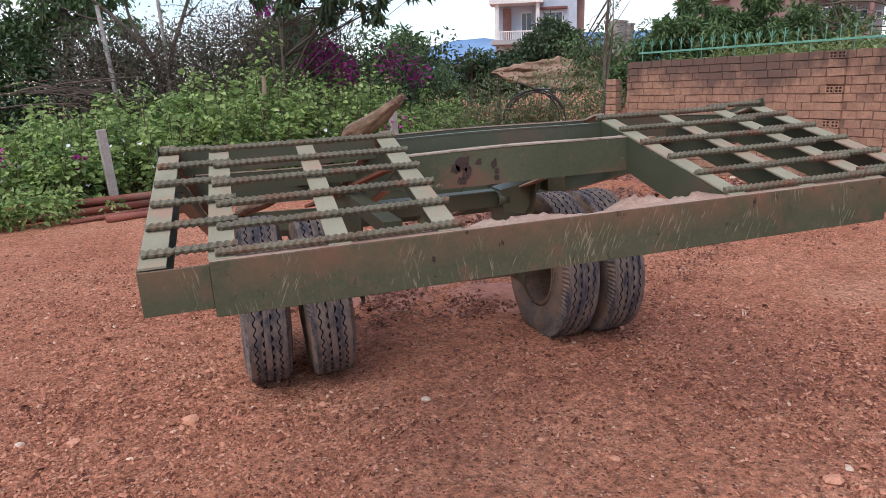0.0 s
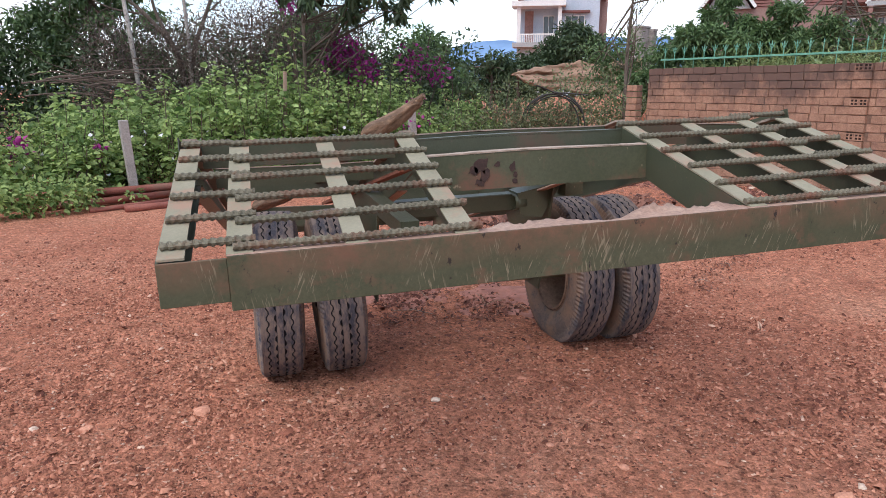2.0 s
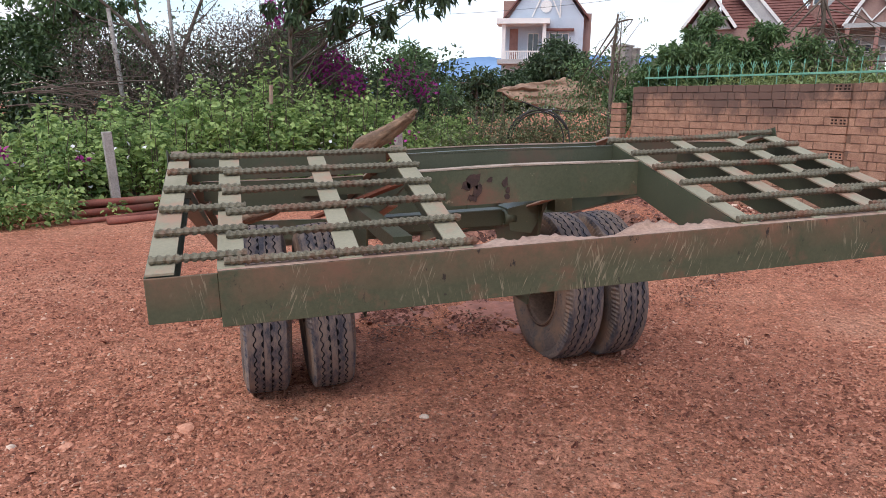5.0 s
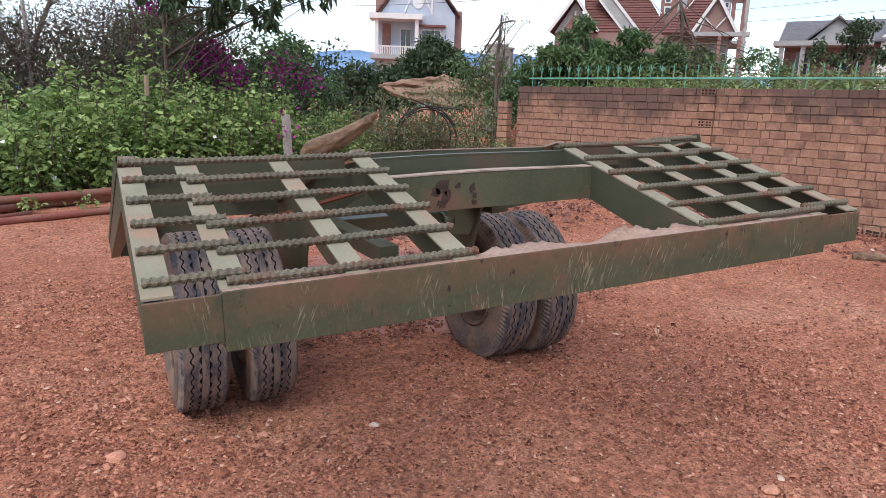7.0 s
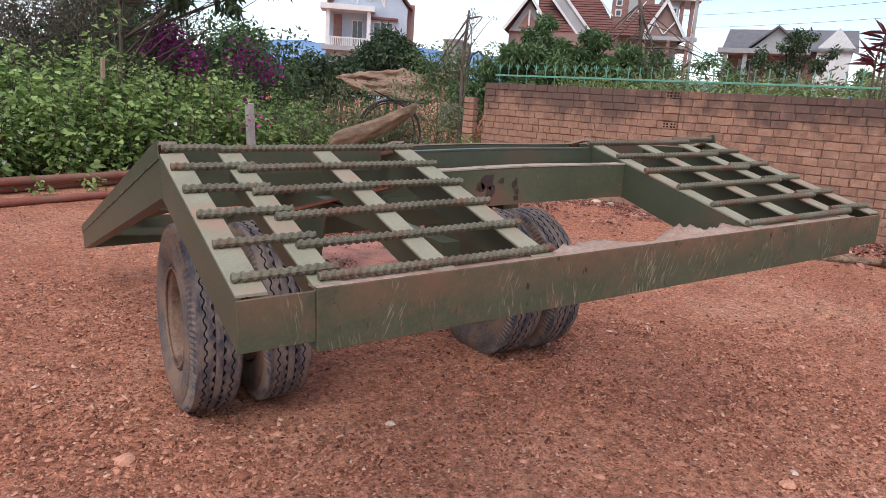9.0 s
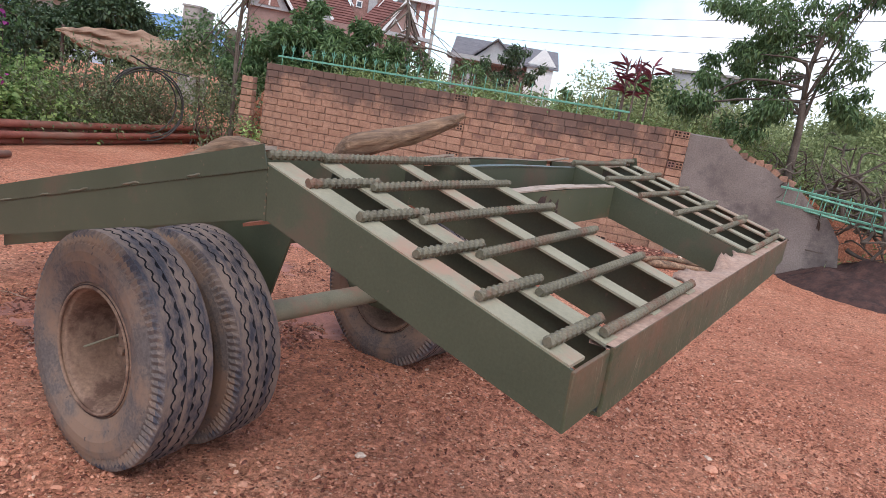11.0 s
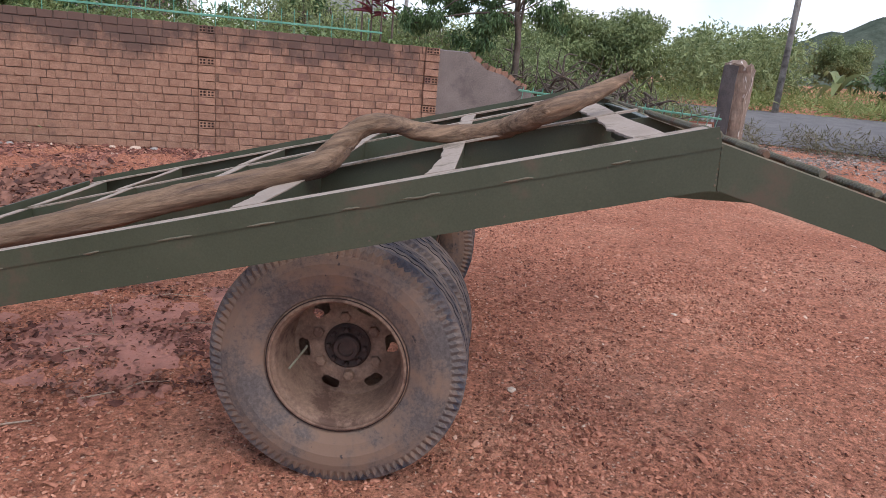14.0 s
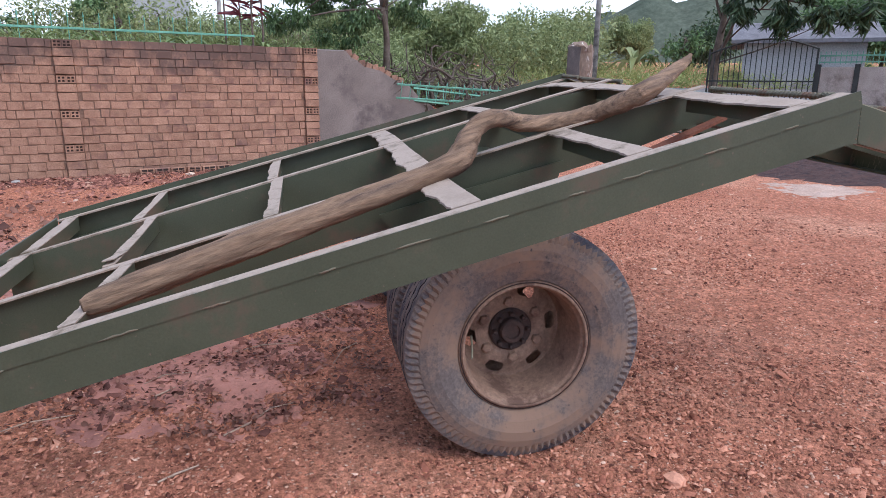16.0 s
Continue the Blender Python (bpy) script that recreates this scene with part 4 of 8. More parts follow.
xz_plate("spring_bracket", [(1.555, 0.885), (1.78, 0.925), (1.80, 0.915), (1.69, 0.745), (1.57, 0.765)], 1.56, 1.575, GREEN_STEEL, "tapering green spring bracket plate")
xz_plate("spring_bracket", [(1.555, 0.885), (1.78, 0.925), (1.78, 0.915), (1.555, 0.875)], 1.576, 1.70, GREEN_STEEL, "folded top of the spring bracket")
xz_plate("bracket_lug", [(1.80, 0.86), (1.90, 0.865), (1.90, 0.955), (1.80, 0.95)], 1.50, 1.60, WORN_STEEL, "rusted upright lug")
v_, f_ = turned([(0.0, 0.036), (0.0, 0.045), (0.06, 0.045), (0.06, 0.036), (0.001, 0.036)], 24)
raw("tube_end", [(x + 1.545, y + 1.60, z + 0.83) for x, y, z in v_], f_, GREEN_STEEL, trailer, "open green tube end", smooth=True)
# rust holes burnt in the beam over the gap
for k, (u, w, r) in enumerate(((1.035, 1.165, 0.026), (1.05, 1.130, 0.020), (1.10, 1.168, 0.011), (1.03, 1.105, 0.016), (1.16, 1.155, 0.014), (1.17, 1.125, 0.010), (1.01, 1.145, 0.016), (1.165, 1.10, 0.008))):
    bm = bmesh.new()
    bmesh.ops.create_circle(bm, cap_ends=True, segments=12, radius=r, matrix=pose(u, 0.6015, w, 90))
    for q in bm.verts:
        q.co += Vector((noise.noise(q.co * 90) * r * 0.9, 0, noise.noise(q.co * 70 + Vector((3, 0, 0))) * r))
    bmesh.ops.solidify(bm, geom=bm.faces[:], thickness=0.0016)
    part("rust_blotch", bm, HUB, trailer, "dark eaten rust blotch")
bm = bmesh.new()
add_bar(bm, (0.79, 0.75, 1.15), (0.55, 1.5, 0.92), 0.05, 0.012)
part("brace", bm, RUST, trailer, "rusty diagonal flat brace")
bm = bmesh.new()
add_bar(bm, (0.70, 0.30, 1.02), (0.70, 1.3, 1.0), 0.06, 0.05)
part("brace", bm, GREEN_STEEL, trailer)


def wheel_meshes():
    """Tyre, rim and fittings of one wheel, with the dish towards -x."""
    rng = random.Random(3)
    # tyre: tread of ribs with zigzag grooves, notched shoulders, bulging sidewalls
    R, half = TYRE_R, 0.105
    prof = [(-0.070, 0.240), (-0.083, 0.250), (-0.096, 0.285), (-0.1045, 0.325), (-0.103, 0.360), (-0.097, 0.385), (-0.0955, 0.388), (-0.094, 0.402), (-0.089, 0.420)]
    tread = [(-0.078, R - 0.001), (-0.052, R), (-0.0512, R - 0.008), (-0.0472, R - 0.008), (-0.0464, R + 0.001), (-0.019, R + 0.0015), (-0.0182, R - 0.008), (-0.0142, R - 0.008), (-0.0134, R + 0.002)]
    left = prof + tread
    full = left + [(-x, r) for x, r in left[::-1]]
    full = [(x * 1.16, r) for x, r in full]
    n, sides = len(full), 200
    verts, faces = [], []
    for k in range(sides):
        t = 2 * math.pi * k / sides
        lug = k % 2 == 0
        zig = 0.0050 * (1 if (k // 2) % 2 else -1)
        for i, (x, r) in enumerate(full):
            e = i if i < len(left) else len(full) - 1 - i
            if lug and e in (6, 7, 8):
                r -= (0.004, 0.010, 0.013)[e - 6]
            if lug and e in (7, 8):
                x *= 0.965
            if 10 <= e <= 17 and e not in (17,):
                x += zig
            wear = 0.0015 * noise.noise(Vector((math.cos(t) * 5, math.sin(t) * 5, x * 30)))
            verts.append((x, (r + wear) * math.cos(t), (r + wear) * math.sin(t)))
    side_f, tread_f, groove = [], [], []
    for k in range(sides):
        for i in range(n - 1):
            a, b = k * n + i, ((k + 1) % sides) * n + i
            e = min(i, n - 2 - i)
            (tread_f if e >= 8 else side_f).append((a, a + 1, b + 1, b))
            if e >= 8:
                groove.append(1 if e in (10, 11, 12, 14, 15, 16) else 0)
    # rim: flange, barrel, dished disc with hand holes
    rp = [(-0.070, 0.2385), (-0.086, 0.247), (-0.096, 0.243), (-0.098, 0.236), (-0.092, 0.229), (-0.082, 0.227), (-0.080, 0.219), (-0.072, 0.216), (-0.040, 0.212), (0.0, 0.208), (0.060, 0.204), (0.100, 0.198)]
    rv, rf = turned(rp, 72)
    bv, bf = turned([(0.100, 0.198), (0.106, 0.205), (0.108, 0.24), (0.088, 0.242), (0.070, 0.2385)], 72)
    sides_d, rad = 240, [0.198, 0.192] + [0.1872 - 0.0023 * i for i in range(22)] + [0.128, 0.110, 0.098, 0.085, 0.060]
    dv, df = [], []
    for k in range(sides_d):
        t = 2 * math.pi * k / sides_d
        for r in rad:
            x = 0.100 - 0.020 * float(smooth01((0.196 - r) / 0.07)) + 0.014 * float(smooth01((0.105 - r) / 0.03))
            dv.append((x, r * math.cos(t), r * math.sin(t)))
    m = len(rad)
    for k in range(sides_d):
        ang = (360 * (k + 0.5) / sides_d - 30) % 60 - 30
        for i in range(m - 1):
            rc = (rad[i] + rad[i + 1]) / 2
            if abs(ang / 12.0) ** 3 + abs((rc - 0.159) / 0.0235) ** 3 < 1:
                continue
            a, b = k * m + i, ((k + 1) % sides_d) * m + i
            df.append((a, a + 1, b + 1, b))
    return verts, side_f, (tread_f, groove), join_lists([(rv, rf), (bv, bf), (dv, df)])


TYRE_V, SIDE_F, (TREAD_F, GROOVE_I), RIM_VF = wheel_meshes()
bpy_meshes = {}
for key, v_, f_, mt in (("tyre_side", TYRE_V, SIDE_F, RUBBER), ("tread", TYRE_V, TREAD_F, TREAD), ("rim", *RIM_VF, RIM)):
    bpy_meshes[key] = raw(key, v_, f_, mt, smooth=key == "rim").data
# Recessed groove faces take a near-black rubber, their shade put into the colour.
bpy_meshes["tread"].materials.append(GROOVE_SHADE)
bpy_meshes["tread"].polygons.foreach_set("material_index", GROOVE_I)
hub_parts = {}


def hub_data():
    v1, f1 = turned([(0.115, 0.001), (0.115, 0.084), (0.082, 0.084), (0.074, 0.076), (0.080, 0.056), (0.080, 0.040)], 40)
    hub_parts["hub"] = (v1, f1)
    v2, f2 = turned([(0.082, 0.050), (0.058, 0.048), (0.050, 0.042), (0.050, 0.030), (0.062, 0.027), (0.062, 0.0005)], 32)
    hub_parts["hub_cap"] = (v2, f2)


hub_data()
for ob in [o for o in scene.objects if o.name in ("tyre_side", "tread", "rim")]:
    bpy.data.objects.remove(ob)


def wheel(u, v, w, flip, spin):
    """A disc wheel with its tyre; flip turns the dish towards +x."""
    ob = new("wheel", bpy_meshes["rim"])
    ob.parent = trailer
    ob["label"] = "steel disc wheel coated in dried red mud"
    ob.matrix_basis = pose(u, v, w, 0, ROLL, 180 if flip else 0) @ pose(0, 0, 0, spin, 0, 0)
    for name, label in (("tyre_side", "worn dusty truck tyre sidewall"), ("tread", "dark worn tyre tread with zigzag grooves")):
        t = new(name, bpy_meshes[name])
        t.parent = ob
        t["label"] = label
    v_, f_ = hub_parts["hub"]
    raw("hub", v_, f_, HUB, ob, "dark greasy hub", smooth=False)
    v_, f_ = hub_parts["hub_cap"]
    raw("hub_cap", v_, f_, HUB, ob, smooth=False)
    ring = [(-0.097 + 0.007 * math.cos(q), 0.2305 + 0.006 * math.sin(q)) for q in np.linspace(0, 2 * math.pi, 9)]
    v_, f_ = turned(ring, 72)
    raw("lock_ring", v_, f_, RIM, ob, "mud-caked lock ring of the rim", smooth=True)
    # A near-black ring painted in place of the shade between rim and tyre.
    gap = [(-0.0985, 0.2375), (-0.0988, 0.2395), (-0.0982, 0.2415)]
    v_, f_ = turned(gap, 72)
    raw("bead_gap", v_, f_, HOLE_SHADE, ob, "near-black ring painted as the shade between rim and tyre", smooth=True)
    for k in range(6):
        a = 2 * math.pi * (k + 0.55) / 6
        v_, f_ = turned([(-0.012, 0.0005), (-0.012, 0.013), (-0.009, 0.020), (0.012, 0.023)], 6)
        raw("lug_nut", [(x + 0.076, y + 0.116 * math.cos(a), z + 0.112 * math.sin(a)) for x, y, z in v_], f_, RIM, ob)
    for k in range(8):
        a = 2 * math.pi * (k + 0.17) / 8
        v_, f_ = turned([(0.010, 0.0005), (0.010, 0.007), (0.014, 0.010), (0.034, 0.010)], 6)
        raw("hub_bolt", [(x + 0.046, y + 0.066 * math.cos(a), z + 0.066 * math.sin(a)) for x, y, z in v_], f_, HUB, ob)
    if not flip:
        v_, f_ = tube([(0.095, 0.152, 0.0), (0.04, 0.165, -0.012), (-0.03, 0.185, -0.03)], [0.005, 0.004, 0.004], 8)
        raw("valve_stem", v_, f_, DUSTY_STEEL, ob)
    return ob


# wheel centres: local w follows the frame's lean so that the tyres stand on the ground
def stand(x_world):
    u = x_world + 0.174
    sunk = 0.018 if x_world < 1 else 0.012
    return u, AXLE_V + (0.03 if x_world > 1 else 0.0), TYRE_R - 0.012 - sunk - u * math.tan(radians(ROLL))


wheel(*stand(0.108), False, -9)
wheel(*stand(0.415), True, 40)
wheel(*stand(1.80), False, 65)
wheel(*stand(2.085), True, 20)


# ---- the log across the deck ----
def log():
    pts = [(-0.01, 5.115, 0.648), (0.015, 5.06, 0.66), (0.10, 4.829, 0.725), (0.187, 4.557, 0.806), (0.26, 4.24, 0.905), (0.335, 3.98, 0.982), (0.385, 3.85, 1.035),
           (0.475, 3.79, 1.115), (0.525, 3.695, 1.180), (0.63, 3.47, 1.150), (0.615, 3.24, 1.186), (0.52, 3.055, 1.274), (0.60, 2.88, 1.357), (0.663, 2.752, 1.425)]
    rad = [0.026, 0.042, 0.048, 0.046, 0.043, 0.043, 0.049, 0.041, 0.036, 0.034, 0.037, 0.041, 0.034, 0.020]
    line = smooth_line(pts, 12)
    r = np.interp(np.linspace(0, len(pts) - 1, len(line)), range(len(pts)), rad)
    d = Vector((0.36, -1.26, 0.36)).normalized()
    side = d.cross(Vector((0, 0, 1))).normalized()
    M = Matrix((side, d, side.cross(d))).transposed().to_4x4()
    M.translation = (0.3, 4.0, 1.0)
    inv = M.inverted()
    line = [inv @ p for p in line]
    v_, f_ = tube(line, list(r), 40)
    out = []
    for v in v_:
        v = Vector(v)
        near = min(line, key=lambda p: (p - v).length_squared)
        d = v - near
        k = 1 + 0.22 * noise.noise(Vector((v.x * 10, v.y * 3, v.z * 10))) + 0.17 * noise.noise(Vector((v.x * 34, v.y * 4, v.z * 34))) + 0.10 * noise.noise(Vector((v.x * 80, v.y * 16, v.z * 80)))
        out.append(near + d * k)
    ob = raw("log", out, f_, BARK, smooth=True)
    ob.matrix_basis = M
    tagged(ob, "crooked weathered bare log lying across the trailer deck", "log")
    v_, f_ = tube([inv @ Vector(p) for p in ((0.505, 3.06, 1.275), (0.478, 3.055, 1.285))], [0.024, 0.013], 10)
    raw("knot", v_, f_, BARK, ob, "broken branch knot", smooth=True)
    v_, f_ = tube([inv @ Vector(p) for p in ((0.655, 2.765, 1.42), (0.676, 2.735, 1.447))], [0.016, 0.009], 8)
    raw("branch_stub", v_, f_, BARK, ob)


log()


# ---- yard wall ----
WALL_M = Matrix(((WALL_D.x, WALL_N.x, 0, WALL_O.x), (WALL_D.y, WALL_N.y, 0, WALL_O.y), (0, 0, 1, 0), (0, 0, 0, 1)))
# local axes of the wall: x along it, y away from the yard, z up
S0, S1, TOP = -3.62, 3.42, 1.84


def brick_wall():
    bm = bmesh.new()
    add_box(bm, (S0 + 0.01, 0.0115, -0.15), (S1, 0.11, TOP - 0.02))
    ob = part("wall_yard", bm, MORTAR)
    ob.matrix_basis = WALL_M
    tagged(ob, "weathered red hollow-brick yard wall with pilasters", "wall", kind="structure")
    return ob


wall_ob = brick_wall()


# ---- fence on the terrace ----
def spear_fence(name, m, length, label, z0=0.0, rails=(0.18,), tall=0.40, gap=0.19, forked=0.0):
    """A green welded fence: rails, legs and pointed bars."""
    ob = empty(name, m, label, "fence")
    for z in rails:
        bm = bmesh.new()
        add_box(bm, (0, -0.014, z - 0.015), (length, 0.014, z + 0.015), 0.003)
        part("rail", bm, FENCE_GREEN, ob)
    x, k = 0.08, 0
    while x < length - 0.03:
        bm = bmesh.new()
        low = z0 if k % 3 == 0 else rails[0] - 0.04
        bmesh.ops.create_cone(bm, cap_ends=True, segments=6, radius1=0.0065, radius2=0.0065, depth=tall - 0.06 - low, matrix=Matrix.Translation((x, 0, (tall - 0.06 + low) / 2)))
        bmesh.ops.create_cone(bm, cap_ends=True, segments=4, radius1=0.014, radius2=0.001, depth=0.07, matrix=Matrix.Translation((x, 0, tall - 0.025)))
        if x < forked:
            add_bar(bm, (x, 0, tall - 0.12), (x - 0.045, 0, tall - 0.02), 0.008, 0.008, top=Vector((0, 1, 0)))
            add_bar(bm, (x, 0, tall - 0.12), (x + 0.045, 0, tall - 0.02), 0.008, 0.008, top=Vector((0, 1, 0)))
        part("bar", bm, FENCE_GREEN, ob)
        x += gap
        k += 1
    return ob


spear_fence("wall_fence", WALL_M @ pose(-3.5, 0.16, 1.76), 6.0, "pale green welded spear-top fence above the brick wall", z0=-0.1, rails=(0.22,), tall=0.43, forked=2.6)
spear_fence("fallen_fence", pose(9.40, 2.85, 1.03, 14, 3.2, -84), 3.5, "green fence panel fallen against rubble", rails=(0.03, 0.26), tall=0.34, gap=0.16)
spear_fence("fallen_fence", pose(9.62, 2.5, 0.98, -24, 6.0, -82), 3.2, "second green fence panel leaning behind", rails=(0.03, 0.26), tall=0.34, gap=0.16)


# ---- plastered wall stump beyond the brickwork ----
def plaster_wall():
    outline = [(3.425, 0.02, -0.1), (3.425, 0, 1.80), (3.93, 0, 1.80), (4.02, 0, 1.70), (4.12, 0, 1.66), (4.25, 0, 1.56), (4.55, 0, 1.50), (4.8, 0, 1.36), (5.1, 0, 1.25), (5.35, 0, 1.02), (5.55, 0, 0.92), (5.75, 0, 0.65), (5.9, 0, -0.1)]
    bm = bmesh.new()
    a = [bm.verts.new((x, 0.0, z)) for x, _, z in outline]
    b = [bm.verts.new((x, 0.11, z + 0.02)) for x, _, z in outline]
    bm.faces.new(a)
    bm.faces.new(b[::-1])
    for i in range(len(outline)):
        j = (i + 1) % len(outline)
        bm.faces.new((a[j], a[i], b[i], b[j]))
    bmesh.ops.recalc_face_normals(bm, faces=bm.faces[:])
    ob = part("wall_stump", bm, PLASTER)
    ob.matrix_basis = WALL_M
    tagged(ob, "broken grey plastered wall end sloping down to rubble", "wall", kind="structure")
    rng = random.Random(8)
    for k in range(9):
        x = 3.98 + 0.12 * k
        z = float(np.interp(x, [p[0] for p in outline[1:]], [p[2] for p in outline[1:]]))
        bm = bmesh.new()
        add_box(bm, (-0.055, 0.005, -0.05), (0.055, 0.10, 0.045), 0.006)
        br = part("brick", bm, BRICK, ob)
        br.matrix_basis = pose(x, 0.002, z + 0.035, 0, rng.uniform(-15, 35), 0)


plaster_wall()


def block_post(name, m, w, d, h, label, material, seed, rugged=0.03):
    """A rough masonry post with chipped faces."""
    bm = bmesh.new()
    add_box(bm, (-w / 2, -d / 2, -0.3), (w / 2, d / 2, h))
    bmesh.ops.subdivide_edges(bm, edges=bm.edges[:], cuts=11, use_grid_fill=True)
    for v in bm.verts:
        k = noise.noise(v.co * 3.2 + Vector((seed, 0, 0))) + 0.5 * noise.noise(v.co * 9)
        v.co += Vector((k * rugged, noise.noise(v.co * 3 + Vector((0, seed, 0))) * rugged, k * rugged * 3.0 * (v.co.z > h - 0.15)))
    ob = part(name, bm, material, smooth=False)
    ob.matrix_basis = m
    return ob


# corner pier of bricks at the wall's far end
def brick_pier(x, y, turn):
    ob = empty("brick_pier", pose(x, y, 0, 0, 0, turn), "crumbling brick pier stump wrapped in dry stems", "pier")
    rng = random.Random(2)
    for r in range(14):
        for k in range(2):
            bm = bmesh.new()
            if r % 2:
                add_box(bm, (-0.105 + k * 0.107, -0.10, 0), (-0.002 + k * 0.107, 0.10, 0.10), 0.006)
            else:
                add_box(bm, (-0.105, -0.10 + k * 0.103, 0), (0.105, -0.003 + k * 0.103, 0.10), 0.006)
            br = part("brick", bm, BRICK, ob)
            br.matrix_basis = pose(rng.uniform(-0.012, 0.012), rng.uniform(-0.01, 0.01), 0.112 * r, 0, 0, rng.uniform(-3, 3))
    return ob


pier_at = wall_pt(-3.93, 0.04, 0)
brick_pier(pier_at.x, pier_at.y, math.degrees(math.atan2(WALL_D.y, WALL_D.x)) + 8)

p = block_post("concrete_post", pose(12.1, -1.62, float(height(12.1, -1.62)), 0, 2, -28), 0.62, 0.5, 1.88, "", POST_FACE, 5, 0.05)
# A darker slab over part of the post's front face.
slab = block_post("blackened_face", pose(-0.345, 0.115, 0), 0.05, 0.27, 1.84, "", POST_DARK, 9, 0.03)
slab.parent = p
tagged(p, "broken stained concrete gate post, part of one face darker", "post")


# ---- gate with pillars far behind the wall's end ----
def far_pillar(x, y, z, w, h, name, label):
    ob = box(name, (-w / 2, -w / 2, 0), (w / 2, w / 2, h), CONCRETE, bevel=0.01)
    ob.matrix_basis = pose(x, y, z, 0, 0, 30)
    box("cap", (-w / 2 - 0.03, -w / 2 - 0.03, h), (w / 2 + 0.03, w / 2 + 0.03, h + 0.07), CONCRETE, ob)
    tagged(ob, label, "pillar")


far_pillar(14.45, 24.15, 0.3, 0.62, 3.5, "gate_pillar", "grey rendered gate pillar in the undergrowth")
far_pillar(14.95, 24.0, 0.3, 0.26, 3.4, "gate_pillar", "narrow grey gate pillar beside ironwork")


def iron_gate(x, y, z, turn, wide, tall, label):
    ob = empty("iron_gate", pose(x, y, z, 0, 0, turn), label, "gate")
    for px in (0, wide):
        box("stile", (px - 0.025, -0.02, 0), (px + 0.025, 0.02, tall), DARK_METAL, ob)
    for pz in (0.12, tall * 0.5):
        box("gate_rail", (0, -0.015, pz - 0.02), (wide, 0.015, pz + 0.02), DARK_METAL, ob)
    n = max(int(wide / 0.13), 3)
    for k in range(1, n):
        f = k / n
        h = tall * (0.92 + 0.22 * math.sin(math.pi * f * 0.9))
        box("gate_bar", (wide * f - 0.012, -0.01, 0.05), (wide * f + 0.012, 0.01, h), DARK_METAL, ob)
    pts = [(wide * k / 16, 0, tall * (0.92 + 0.22 * math.sin(math.pi * k / 16 * 0.9))) for k in range(17)]
    v_, f_ = tube(pts, [0.025] * 17, 6)
    raw("top_rail", v_, f_, DARK_METAL, ob)
    return ob


g = empty("arched_gate_leaf", pose(15.05, 23.85, 1.9, 0, 0, -30) @ Matrix.Diagonal((2.1, 2.1, 2.05, 1)), "small arched iron gate leaf with gilt ornament", "gate")
v_, f_ = tube([(0, 0, 0), (0, 0, 0.55), (0.05, 0, 0.7), (0.16, 0, 0.78), (0.27, 0, 0.7), (0.32, 0, 0.55), (0.32, 0, 0)], [0.02] * 7, 6)
raw("arch", v_, f_, DARK_METAL, g)
for k in range(1, 4):
    box("gate_bar", (0.08 * k - 0.01, -0.01, 0), (0.08 * k + 0.01, 0.01, 0.66), DARK_METAL, g)



def capped_post(x, y, w, h):
    """A dark gate post with a flared, gilt-edged cap."""
    z0 = float(height(x, y))
    ob = box("capped_gate_post", (-w / 2, -w / 2, -0.2), (w / 2, w / 2, h), DARK_METAL, bevel=0.02)
    ob.matrix_basis = pose(x, y, z0, 0, 0, -35)
    bm = bmesh.new()
    bmesh.ops.create_cone(bm, cap_ends=True, segments=4, radius1=w * 0.95, radius2=w * 0.42, depth=0.16, matrix=pose(0, 0, h + 0.14, 0, 0, 45))
    bmesh.ops.create_cone(bm, cap_ends=True, segments=4, radius1=w * 0.42, radius2=w * 0.10, depth=0.18, matrix=pose(0, 0, h + 0.31, 0, 0, 45))
    part("cap", bm, TRUNK, ob, "dark flared cap")
    box("cap_band", (-w * 0.6, -w * 0.6, h), (w * 0.6, w * 0.6, h + 0.06), GILT, ob, "dull gilt band under the cap")
    tagged(ob, "dark gate post with a flared gilt-edged cap", "post", "gate posts in the garden")


capped_post(15.0, 22.6, 0.5, 2.75)
capped_post(16.6, 21.4, 0.5, 2.75)
gz = 0.55
iron_gate(15.45, -6.95, gz, math.degrees(math.atan2(-9.15 + 6.95, 13.9 - 15.45)), 2.7, 1.75, "tall dark iron double gate with a curved top, closed")


def panel_wall():
    """Concrete panels between dark posts, with a green fence strip on top."""
    a, b = Vector((13.85, -9.2, 0.45)), Vector((8.0, -13.6, 0.45))
    d = b - a
    ob = empty("panel_wall", Matrix.Translation(a) @ pose(0, 0, 0, 0, 0, math.degrees(math.atan2(d.y, d.x))), "grey concrete panel wall with dark posts and a green top rail", "wall")
    L = d.length
    n = 8
    for k in range(n):
        box("panel", (L * k / n + 0.06, -0.04, -0.3), (L * (k + 1) / n - 0.06, 0.04, 1.35), CONCRETE, ob, bevel=0.01)
        box("post", (L * k / n - 0.06, -0.07, -0.3), (L * k / n + 0.06, 0.07, 1.42), DARK_METAL, ob)
    box("top_rail", (0, -0.02, 1.62), (L, 0.02, 1.66), FENCE_GREEN, ob)
    box("top_rail", (0, -0.02, 1.46), (L, 0.02, 1.49), FENCE_GREEN, ob)
    for k in range(60):
        box("bar", (L * k / 60, -0.008, 1.42), (L * k / 60 + 0.016, 0.008, 1.75), FENCE_GREEN, ob)


panel_wall()


